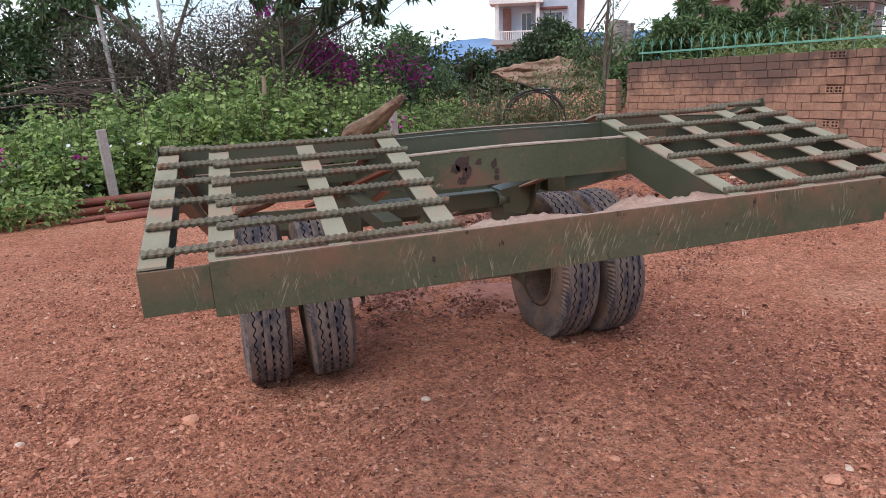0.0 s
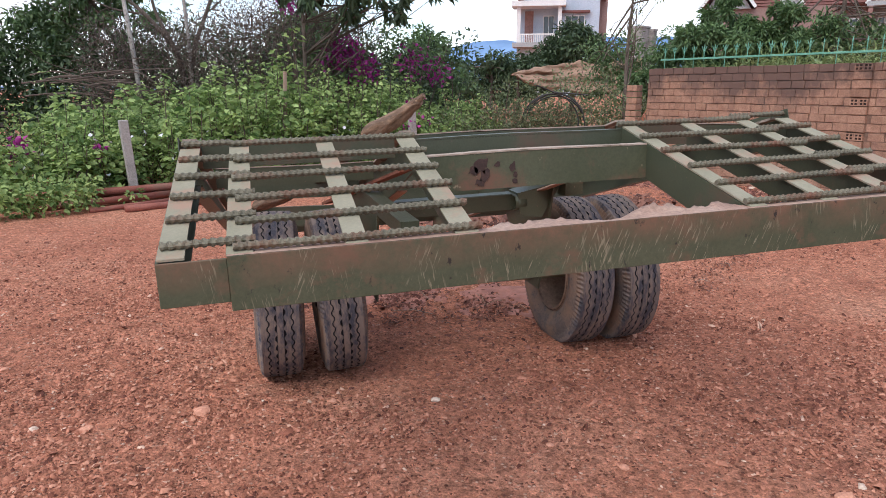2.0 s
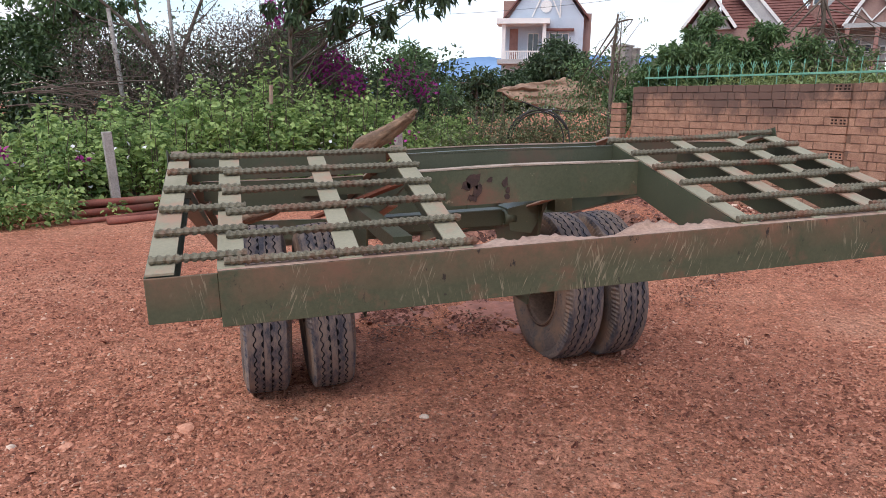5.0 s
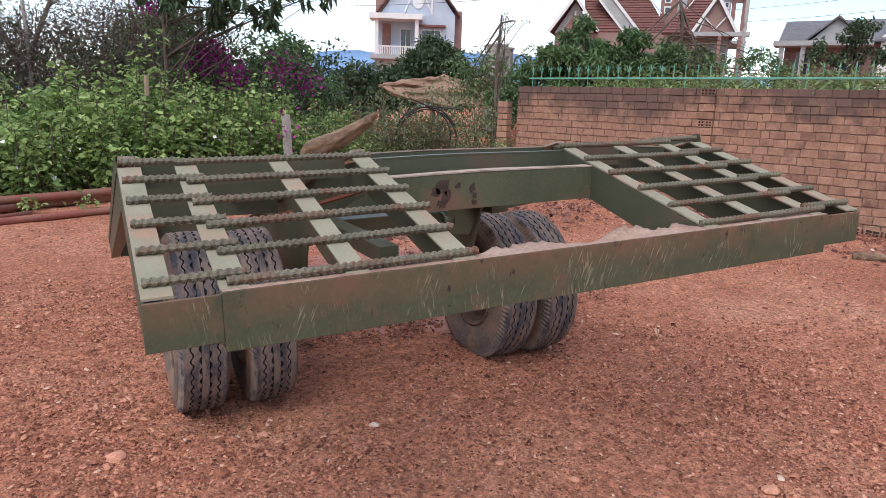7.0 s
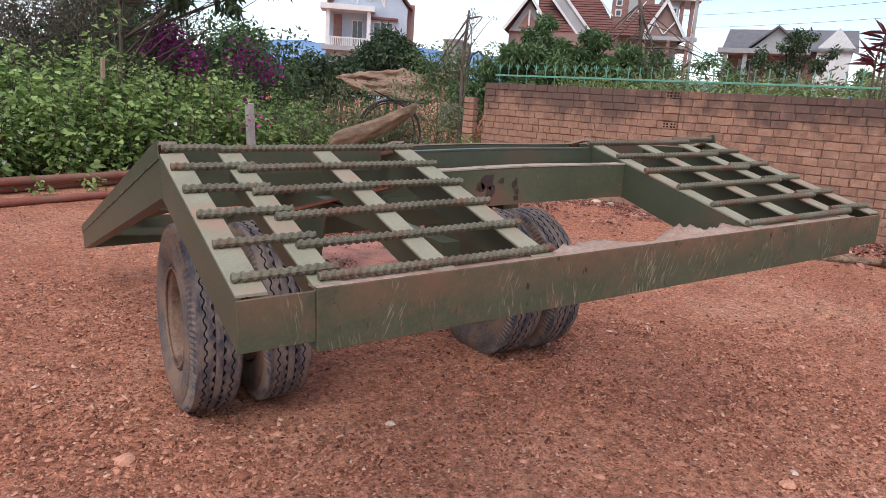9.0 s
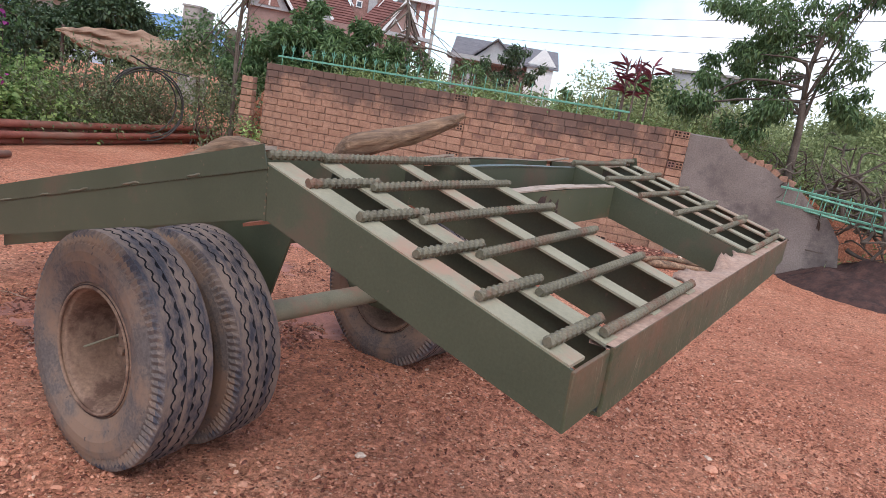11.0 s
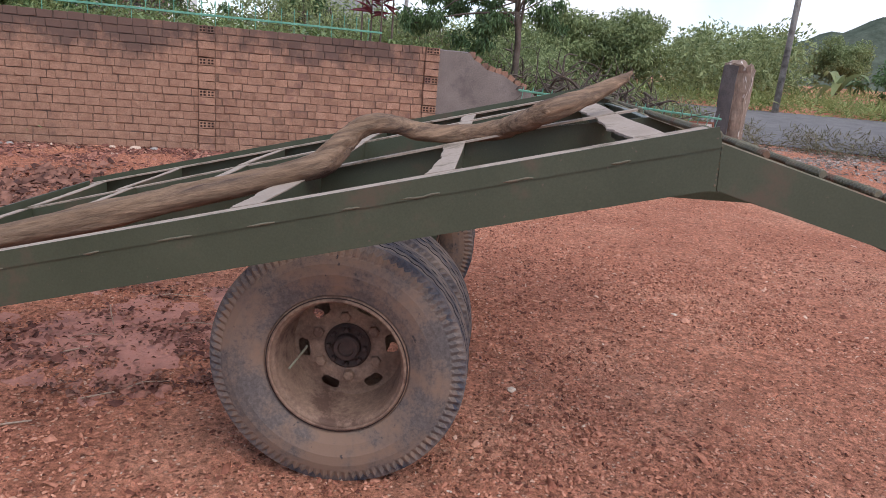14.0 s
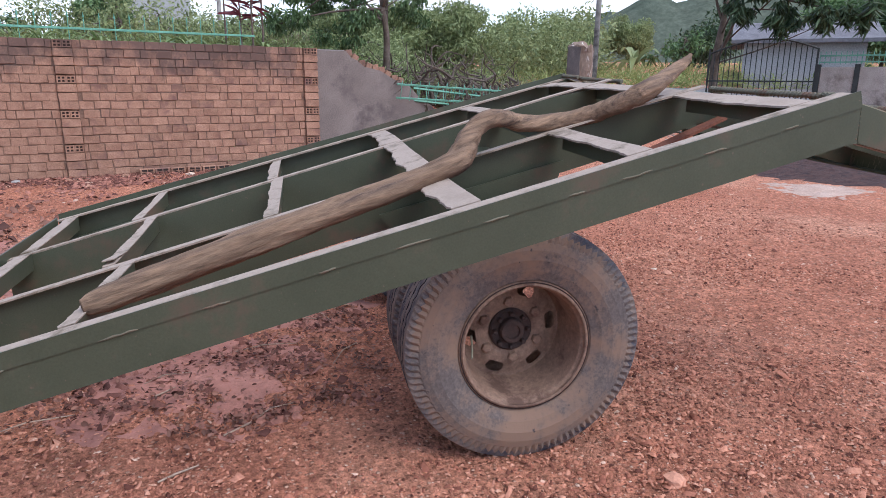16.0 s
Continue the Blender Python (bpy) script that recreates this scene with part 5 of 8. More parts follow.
# ---- road ----
def road():
    a = Vector((0.37, 0.929, 0))
    q = Vector((0.929, -0.37, 0))
    verts, faces = [], []
    n, m = 60, 8
    for i in range(n + 1):
        t = -45 + 75 * i / n
        for k in range(m + 1):
            f = 16.6 + (24.6 - 16.6) * k / m
            p = q * f + a * t
            verts.append((p.x, p.y, float(height(p.x, p.y)) + 0.03))
    for i in range(n):
        for k in range(m):
            b = i * (m + 1) + k
            faces.append((b, b + 1, b + m + 2, b + m + 1))
    tagged(raw("road", verts, faces, ASPHALT, smooth=True), "grey asphalt village road beyond the yard", "road", kind="structure")


road()


# ---- sign ----
def sign():
    a, b = Vector((9.35, 0.49, 0)), Vector((10.0, -0.69, 0))
    d = b - a
    turn = math.degrees(math.atan2(d.y, d.x))
    m = pose(a.x, a.y, 0.22, -6, 0, turn)
    ob = empty("advertising_sign", m, "weathered white sign board with red and blue lettering, leaning on rubble", "sign")
    W, H = d.length, 0.80
    box("board", (0, 0, 0), (W, 0.02, H), SIGN_FACE, ob, bevel=0.003)
    for lo, hi in (((0, -0.012, 0), (0.03, 0.0, H)), ((W - 0.03, -0.012, 0), (W, 0.0, H)), ((0.031, -0.012, H - 0.03), (W - 0.031, 0.0, H)), ((0.031, -0.012, 0), (W - 0.031, 0.0, 0.03))):
        box("frame", lo, hi, RUST, ob)
    text = bpy.data.curves.new("words", "FONT")
    text.body, text.size, text.extrude = "PH\u00c2N B\u00d3N H\u1eeeU C\u01a0", 0.115, 0.001
    t = new("words", text)
    t.data.materials.append(SIGN_BLUE)
    t.parent = ob
    t["label"] = "dark blue lettering"
    t.matrix_basis = pose(0.2, -0.004, H - 0.155, 90, 0, 0)
    # the trade name, as plain red blocks
    x = 0.16
    for wdt in (0.13, 0.11, 0.13, 0.13, 0.12, 0.12, 0.13):
        box("red_block", (x, -0.005, H - 0.40), (x + wdt - 0.025, -0.001, H - 0.21), SIGN_RED, ob)
        x += wdt + 0.012
    for z, x0, x1, hh in ((H - 0.50, 0.16, 0.34, 0.04), (H - 0.50, 0.37, 0.55, 0.04), (H - 0.50, 0.58, 0.68, 0.04), (H - 0.50, 0.71, 0.86, 0.04), (H - 0.50, 0.89, 1.2, 0.04), (H - 0.62, 0.14, 0.18, 0.07), (H - 0.62, 0.25, 0.3, 0.05), (H - 0.74, 0.18, 0.25, 0.045), (H - 0.74, 0.34, 0.60, 0.045), (H - 0.74, 0.66, 1.1, 0.045)):
        box("text_bar", (x0, -0.005, z), (x1, -0.001, z + hh), SIGN_BLUE, ob)


sign()


# ---- pipes, stakes, hose, tarpaulin ----
def pipe_line(x0, x1, off, z, r, label):
    pts = [(x, 10.35 + 0.42 * x + off, z + 0.01 * math.sin(x)) for x in np.linspace(x0, x1, 12)]
    v_, f_ = tube(pts, [r] * 12, 16)
    tagged(raw("steel_pipe", v_, f_, RED_PIPE, smooth=True), label, "pipe", "stacked red pipes")


pipe_line(-1.6, 2.7, -0.74, 0.048, 0.045, "long red-primed steel pipe lying on the dirt")
pipe_line(-2.3, 8.2, 0.28, 0.060, 0.055, "long red-primed steel pipe at the hedge foot")
pipe_line(-2.9, 8.3, 0.17, 0.165, 0.052, "red-brown steel pipe resting on others")
pipe_line(2.6, 8.25, 0.36, 0.205, 0.060, "red-brown steel pipe resting on others")
pipe_line(2.9, 8.2, 0.24, 0.315, 0.058, "red-brown steel pipe on top of the stack")
for k, (x0, y0, x1, y1, r) in enumerate(((-2.75, 9.15, -1.2, 9.95, 0.045), (-2.0, 8.95, -1.0, 9.55, 0.03))):
    v_, f_ = tube([(x0, y0, r), (x1, y1, r + 0.02)], [r, r], 12)
    tagged(raw("steel_pipe", v_, f_, RED_PIPE, smooth=True), "short rusty red pipe lying by the bushes", "pipe", "stacked red pipes")


def stake(x, y, h, w, lean, material, label):
    ob = box("stake", (-w / 2, -w / 2, -0.1), (w / 2, w / 2, h), material, bevel=0.006)
    ob.matrix_basis = pose(x, y, float(height(x, y)), 0, lean, 20)
    tagged(ob, label, "stake", "stakes in the hedge")


stake(-1.63, 9.88, 1.08, 0.11, -3, CONCRETE, "short weathered concrete stake before the bushes")
stake(2.66, 11.62, 1.22, 0.11, -3, CONCRETE, "weathered concrete stake before the bushes")
stake(0.45, 11.75, 1.76, 0.05, 2, DRY_STICK, "thin wooden stake standing among the bushes")

rings = []
for k, (r, dx, dz) in enumerate(((0.66, 0.0, 0.0), (0.63, 0.05, 0.03), (0.60, -0.04, 0.05), (0.64, 0.08, -0.03))):
    pts = [(5.92 + dx + r * math.cos(t) * 0.9, 13.0 + 0.04 * k - 0.35 * r * math.cos(t), 0.74 + dz + r * math.sin(t)) for t in np.linspace(0, 2 * math.pi, 40, endpoint=False)]
    rings.append(tube(pts, [0.014] * 40, 6, closed=True))
rings.append(tube(smooth_line([(5.95, 12.95, 1.40), (5.65, 12.9, 1.50), (5.45, 12.85, 1.56)], 5), [0.014] * 11, 6))
rings.append(tube(smooth_line([(5.85, 12.95, 1.42), (6.25, 12.85, 1.40), (6.55, 12.75, 1.37)], 5), [0.014] * 11, 6))
v_, f_ = join_lists(rings)
tagged(raw("hose_coil", v_, f_, HOSE, smooth=True), "loose coil of black hose hanging in the brush", "hose")


def tarpaulin():
    n, m = 110, 40
    a, b = Vector((8.05, 20.95, 0)), Vector((11.6, 19.1, 0))
    verts, faces = [], []
    for i in range(n + 1):
        f = i / n
        ridge_z = float(np.interp(f, [0, 0.2, 0.28, 0.45, 0.52, 0.66, 0.8, 1.0], [1.98, 2.22, 2.24, 2.30, 2.42, 2.22, 2.36, 2.44]))
        hem_z = float(np.interp(f, [0, 0.12, 0.3, 0.5, 0.7, 1.0], [1.93, 1.70, 1.52, 1.40, 1.42, 1.38]))
        for k in range(m + 1):
            g = k / m
            p = a.lerp(b, f)
            fold = math.sin(7.0 * f + 9.0 * g + 2.5 * noise.noise(Vector((f * 4, g * 2, 1.0)))) * 0.07 + 0.22 * noise.noise(Vector((f * 4 - g * 2.0, g * 4.0, 4.0)))
            small = 0.045 * noise.noise(Vector((f * 16 + g * 9, g * 9 - f * 5, 9.0)))
            z = ridge_z + (hem_z - ridge_z) * g + 0.05 * math.sin(f * 20 + 3 * noise.noise(Vector((f * 5, 0, 0)))) * (g if g > 0.5 else 0.25)
            out = 0.55 * g + (fold + small) * min(1.0, 0.25 + 2 * g)
            verts.append((p.x - 0.42 * out, p.y - 0.9 * out, z + small))
    for i in range(n):
        for k in range(m):
            c = i * (m + 1) + k
            faces.append((c, c + 1, c + m + 2, c + m + 1))
    ob = raw("tarpaulin", verts, faces, TARP, smooth=True)
    md = ob.modifiers.new("thick", "SOLIDIFY")
    md.thickness = 0.015
    tagged(ob, "creased brown tarpaulin draped over a frame", "tarpaulin")


tarpaulin()
for x, y in ((8.2, 20.85), (9.8, 20.1), (11.4, 19.3)):
    stake(x, y, 2.0, 0.07, 0, TRUNK, "wooden prop under the tarpaulin")

# stick and log on the dirt by the wall
for k, (pts, r) in enumerate((([(6.85, 4.46, 0.03), (7.25, 4.0, 0.05), (7.7, 3.5, 0.05), (8.2, 3.0, 0.04)], 0.045), ([(7.2, 3.9, 0.10), (7.6, 3.75, 0.12), (8.1, 3.35, 0.08)], 0.03))):
    line = smooth_line(pts, 5)
    v_, f_ = tube(line, [r * (1 + 0.2 * math.sin(i)) for i in range(len(line))], 9)
    tagged(raw("fallen_branch", v_, f_, BARK, smooth=True), "dry fallen branch on the dirt by the wall", "branch")

for k, (x, y, r) in enumerate(((-0.284, 3.231, 0.055), (-0.77, 3.2, 0.035), (-1.0, 3.25, 0.03), (1.39, 2.29, 0.028), (1.17, 2.52, 0.022), (2.08, 1.89, 0.045), (2.2, 1.93, 0.03), (2.78, 2.07, 0.03), (-0.145, 3.15, 0.02), (1.78, 1.25, 0.03), (0.8, 3.04, 0.03), (-1.35, 4.0, 0.03), (3.4, 2.6, 0.03))):
    stone(x, y, r * 0.75, k + 1, (GRAVEL, GRAVEL, PALE_STONE, GRAVEL)[k % 4], "pale stone half sunk in red dirt")


def heap(x, y, r, h, name, material, label, seed):
    """A low heap with a lumpy surface."""
    bm = bmesh.new()
    bmesh.ops.create_grid(bm, x_segments=40, y_segments=40, size=1.0)
    for v in bm.verts:
        d = v.co.length
        k = max(0.0, 1 - d) ** 0.8
        z = h * k * (1 + 0.5 * noise.noise(Vector((v.co.x * 4 + seed, v.co.y * 4, 0)))) + 0.03 * noise.noise(Vector((v.co.x * 14, v.co.y * 14, seed)))
        v.co = Vector((v.co.x * r, v.co.y * r, z - 0.03))
    ob = part(name, bm, material, smooth=True)
    ob.matrix_basis = pose(x, y, float(height(x, y)))
    tagged(ob, label, "heap")


def mud_patch(x, y, r, label, seed):
    """A thin smooth sheet of mud with a wandering rim."""
    n, m = 90, 34
    verts, faces = [], []
    for k in range(m + 1):
        f = k / m
        for i in range(n):
            a = 2 * math.pi * i / n
            rr = r * f * (1 + 0.35 * noise.noise(Vector((math.cos(a) * 1.3, math.sin(a) * 1.3, seed))) + 0.18 * noise.noise(Vector((math.cos(a) * 4, math.sin(a) * 4, seed))))
            px, py = x + rr * math.cos(a), y + rr * math.sin(a)
            lift = 0.010 * (1 - f ** 2) - 0.012 * f ** 2 + 0.016 * noise.noise(Vector((px * 5, py * 5, seed))) + 0.006 * noise.noise(Vector((px * 17, py * 17, seed)))
            verts.append((px, py, float(height(px, py)) + lift))
    for k in range(m):
        for i in range(n):
            j = (i + 1) % n
            faces.append((k * n + i, (k + 1) * n + i, (k + 1) * n + j, k * n + j))
    tagged(raw("mud_patch", verts, faces, MUD, smooth=True), label, "mud", kind="stuff")


mud_patch(0.95, 5.0, 0.75, "smooth damp pinkish mud patch beside the trailer", 14)
mud_patch(1.75, 4.5, 0.5, "smooth damp pinkish mud patch under the trailer", 12)
mud_patch(2.1, 6.0, 1.0, "smooth damp pinkish mud patch by the trailer's nose", 13)
mud_patch(3.4, 6.6, 0.8, "smooth damp pinkish mud patch towards the wall", 15)
heap(6.9, -4.0, 2.0, 0.16, "earth_mound", LITTER_SOIL, "low dark heap of soil and litter", 1)
heap(5.15, -2.05, 0.85, 0.06, "sand_patch", SAND, "spilled pale sand on the dirt", 2)
heap(9.9, 1.2, 1.5, 0.55, "rubble_heap", LITTER_SOIL, "heap of dark soil, rubble and brushwood", 3)
heap(4.35, 7.9, 0.7, 0.035, "soil_mound", LITTER_SOIL, "low dark heap of leaf litter near the wall", 9)
heap(4.3, 8.35, 0.2, 0.22, "soil_lump", LITTER_SOIL, "small dark lump of soil", 6)
heap(-3.0, 7.95, 0.28, 0.2, "plastic_sacks", WASTE, "crumpled white plastic sacks at the bushes", 7)


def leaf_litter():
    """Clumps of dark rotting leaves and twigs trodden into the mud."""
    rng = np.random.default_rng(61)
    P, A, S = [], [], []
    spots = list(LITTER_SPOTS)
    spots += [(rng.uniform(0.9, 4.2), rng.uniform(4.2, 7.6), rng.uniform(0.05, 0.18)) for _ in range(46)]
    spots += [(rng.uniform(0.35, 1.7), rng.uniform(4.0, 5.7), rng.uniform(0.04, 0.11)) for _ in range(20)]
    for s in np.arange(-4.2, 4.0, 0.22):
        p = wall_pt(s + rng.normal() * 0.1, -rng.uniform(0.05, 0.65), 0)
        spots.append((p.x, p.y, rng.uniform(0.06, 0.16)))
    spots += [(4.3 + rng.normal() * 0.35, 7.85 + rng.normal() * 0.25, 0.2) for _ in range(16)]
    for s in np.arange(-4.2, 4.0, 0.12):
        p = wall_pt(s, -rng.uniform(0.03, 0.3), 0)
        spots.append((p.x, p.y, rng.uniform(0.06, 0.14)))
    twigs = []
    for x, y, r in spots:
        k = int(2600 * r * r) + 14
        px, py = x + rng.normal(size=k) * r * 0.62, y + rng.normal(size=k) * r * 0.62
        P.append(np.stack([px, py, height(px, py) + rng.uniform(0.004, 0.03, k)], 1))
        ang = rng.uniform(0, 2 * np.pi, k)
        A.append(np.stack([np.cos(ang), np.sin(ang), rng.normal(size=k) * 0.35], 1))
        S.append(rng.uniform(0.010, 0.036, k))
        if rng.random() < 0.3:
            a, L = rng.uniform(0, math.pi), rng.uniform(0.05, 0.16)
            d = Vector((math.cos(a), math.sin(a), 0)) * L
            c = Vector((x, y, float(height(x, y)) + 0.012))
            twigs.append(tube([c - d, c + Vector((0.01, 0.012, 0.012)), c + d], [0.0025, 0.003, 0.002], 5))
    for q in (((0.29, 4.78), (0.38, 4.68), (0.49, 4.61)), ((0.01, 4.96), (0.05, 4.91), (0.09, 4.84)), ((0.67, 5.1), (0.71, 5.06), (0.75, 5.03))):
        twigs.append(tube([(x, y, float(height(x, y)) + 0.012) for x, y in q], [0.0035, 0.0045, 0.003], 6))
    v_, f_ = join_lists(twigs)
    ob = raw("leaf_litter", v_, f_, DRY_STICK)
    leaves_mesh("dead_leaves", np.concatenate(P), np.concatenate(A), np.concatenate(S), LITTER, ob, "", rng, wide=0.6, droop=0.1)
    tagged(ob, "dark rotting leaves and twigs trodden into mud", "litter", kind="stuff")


leaf_litter()


# ---- plants ----
def bush_field():
    """Rows of leafy waist-high plants."""
    rng = np.random.default_rng(21)
    P, A, S = [], [], []
    stems = []
    for _ in range(1300):
        x = rng.uniform(-10, 5.0)
        if -5.6 < x < -3.3:
            continue
        edge = 10.80 + 0.42 * x if x > -2.2 else 9.6 + 0.18 * (x + 2.2)
        dep = rng.random() ** 1.3 * 4.2
        y = edge + dep
        top = 0.78 + 0.62 * min(dep / 0.9, 1) + rng.normal() * 0.17 + 0.12 * math.sin(x * 1.3)
        if x > 2.8:
            top *= 0.92 - 0.1 * (x - 2.8)
        top *= float(np.interp(x, [-3.2, -0.8], [0.64, 1.0]))
        z0 = float(height(x, y))
        big = rng.uniform(0.7, 1.5)
        top *= rng.choice([0.82, 0.95, 1.0, 1.08, 1.2])
        lean = rng.normal(size=2) * 0.13
        stems.append(tube([(x, y, z0), (x + lean[0] * 0.6, y + lean[1] * 0.6, z0 + top * 0.6), (x + lean[0], y + lean[1], z0 + top)], [0.012, 0.009, 0.004], 4))
        n = int(66 + 26 * rng.random())
        t = rng.random(n) ** 0.75
        ang = rng.uniform(0, 2 * np.pi, n)
        reach = (0.08 + 0.20 * (1 - t)) * rng.uniform(0.2, 1.2, n)
        P.append(np.stack([x + lean[0] * t + np.cos(ang) * reach, y + lean[1] * t + np.sin(ang) * reach, z0 + top * (0.08 + 0.95 * t)], 1))
        A.append(np.stack([np.cos(ang), np.sin(ang), rng.uniform(-0.5, 0.5, n)], 1))
        S.append(rng.uniform(0.042, 0.10, n) * big)
    v_, f_ = join_lists(stems)
    ob = raw("shrub_field", v_, f_, TWIG)
    tagged(ob, "dense field of bright green leafy shrubs", "shrubs", kind="stuff")
    leaves_mesh("leaves", np.concatenate(P), np.concatenate(A), np.concatenate(S), LEAF_BUSH, ob, "", rng, wide=0.8)
    m = 60
    x = rng.uniform(-3, 2.5, m)
    y = 10.65 + 0.42 * x + rng.uniform(0, 0.5, m)
    fl = np.stack([x, y, rng.uniform(0.35, 1.0, m)], 1)
    leaves_mesh("flower_cluster", fl, rng.normal(size=(m, 3)) + [0, -1, 0.4], rng.uniform(0.04, 0.07, m), FLOWER, ob, "small white flowers", rng, wide=1.1)


bush_field()


def behind_pipes(clumps):
    """Keeps clumps of plants on the far side of the pipes."""
    return [(x, max(y, 10.95 + 0.42 * x) if x < 6.1 or y > 11.9 else y, z, r) for x, y, z, r in clumps]


def foliage(name, clumps, n, leaf, material, label, category, seed, wide=0.5, kind="", twigs=0, flat=0.8, droop=0.25):
    """Clumps of leaves, with a few twigs; clumps: (x, y, z, radius)."""
    rng = np.random.default_rng(seed)
    P, A = [], []
    for x, y, z, r in clumps:
        k = max(int(n * r * r), 6)
        d = ball_points(rng, k)
        P.append(np.array([x, y, z]) + d * r * np.array([1, 1, flat]))
        A.append(d * 0.8 + rng.normal(size=(k, 3)) * 0.6)
    P, A = np.concatenate(P), np.concatenate(A)
    tw = []
    for x, y, z, r in clumps[:: max(1, len(clumps) // max(twigs, 1))] if twigs else []:
        z0 = float(height(x, y))
        tw.append(tube([(x + rng.normal() * 0.1, y + rng.normal() * 0.1, min(z0, z)), (x, y, (z0 + z) / 2), (x + rng.normal() * 0.2, y, z + r * 0.6)], [0.02, 0.014, 0.005], 5))
    if tw:
        v_, f_ = join_lists(tw)
        ob = raw(name, v_, f_, TWIG)
        leaves_mesh("leaves", P, A, rng.uniform(0.6, 1.3, len(P)) * leaf, material, ob, "", rng, wide, droop)
    else:
        ob = leaves_mesh(name, P, A, rng.uniform(0.6, 1.3, len(P)) * leaf, material, None, "", rng, wide, droop)
    return tagged(ob, label, category, kind=kind)


def tree(x, y, h, r, crowns, n, leaf, material, label, seed, trunk_mat=TRUNK, wide=0.45, limbs=9, lean=(0, 0), droop=0.3, name="tree"):
    """A tapered trunk with limbs to clumps of leaves. crowns: (dx, dy, z, radius) of the crown's lobes above the base."""
    rng = np.random.default_rng(seed)
    z0 = float(height(x, y))
    ob = empty(name, Matrix.Translation((x, y, z0)), label, "tree")
    tips, clumps = [], []
    for dx, dy, cz, cr in crowns:
        k = max(int(11 * cr * cr), 7)
        for d in ball_points(rng, k):
            c = np.array([dx, dy, cz]) + d * cr * np.array([1, 1, 0.8])
            clumps.append((*c, cr * rng.uniform(0.22, 0.42)))
    line = smooth_line([(0, 0, -0.1), (lean[0] * 0.3 + rng.normal() * 0.06, lean[1] * 0.3, h * 0.35), (lean[0] * 0.7, lean[1] * 0.7 + rng.normal() * 0.08, h * 0.7), (lean[0], lean[1], h)], 4)
    shapes = [tube(line, list(np.linspace(r, r * 0.35, len(line))), 9)]
    picks = rng.choice(len(clumps), size=min(limbs * 3, len(clumps)), replace=False)
    for q, i in enumerate(picks):
        c = Vector(clumps[i][:3])
        b = line[int(len(line) * rng.uniform(0.4, 0.98)) - 1]
        mid = (b + c) / 2 + Vector(rng.normal(size=3)) * 0.12 + Vector((0, 0, 0.1))
        rr = r * (0.4 if q < limbs else 0.2)
        shapes.append(tube(smooth_line([b, mid, c], 3), list(np.linspace(rr, rr * 0.2, 7)), 6))
    v_, f_ = join_lists(shapes)
    raw("trunk", v_, f_, trunk_mat, ob, "", smooth=True)
    P, A = [], []
    for cx, cy, cz, cr in clumps:
        k = max(int(1.7 * n * cr * cr), 10)
        d = ball_points(rng, k)
        P.append(np.array([cx, cy, cz]) + d * cr * np.array([1, 1, 0.75]))
        A.append(d * 0.7 + rng.normal(size=(k, 3)) * 0.5 + np.array([0, 0, -droop]))
    P, A = np.concatenate(P), np.concatenate(A)
    leaves_mesh("crown", P, A, rng.uniform(0.6, 1.3, len(P)) * leaf, material, ob, "", rng, wide, droop)
    return ob


# trees behind the shrub field
tree(-3.3, 16.6, 3.8, 0.13, [(-0.5, 0, 2.4, 1.0), (0.3, 0.2, 3.4, 1.0), (-1.2, 0, 1.6, 0.9), (0.2, 0, 4.5, 1.0), (0.7, 0, 2.0, 0.7), (-1.3, 0, 3.1, 0.6), (-1.5, 0, 4.3, 0.6), (-1.8, 0, 2.3, 0.7), (-0.4, 0.1, 3.6, 0.7), (0.9, 0.1, 2.9, 0.6)], 900, 0.14, LEAF_MID, "broad green tree behind the shrubs", 31)
tree(-7.5, 15.5, 4.2, 0.2, [(0, 0, 2.6, 1.4), (1.6, 0.4, 1.8, 1.1), (-2, 0, 3.4, 1.5), (1.3, 0, 1.0, 1.0)], 330, 0.18, LEAF_MID, "broad green tree behind the shrubs", 32)


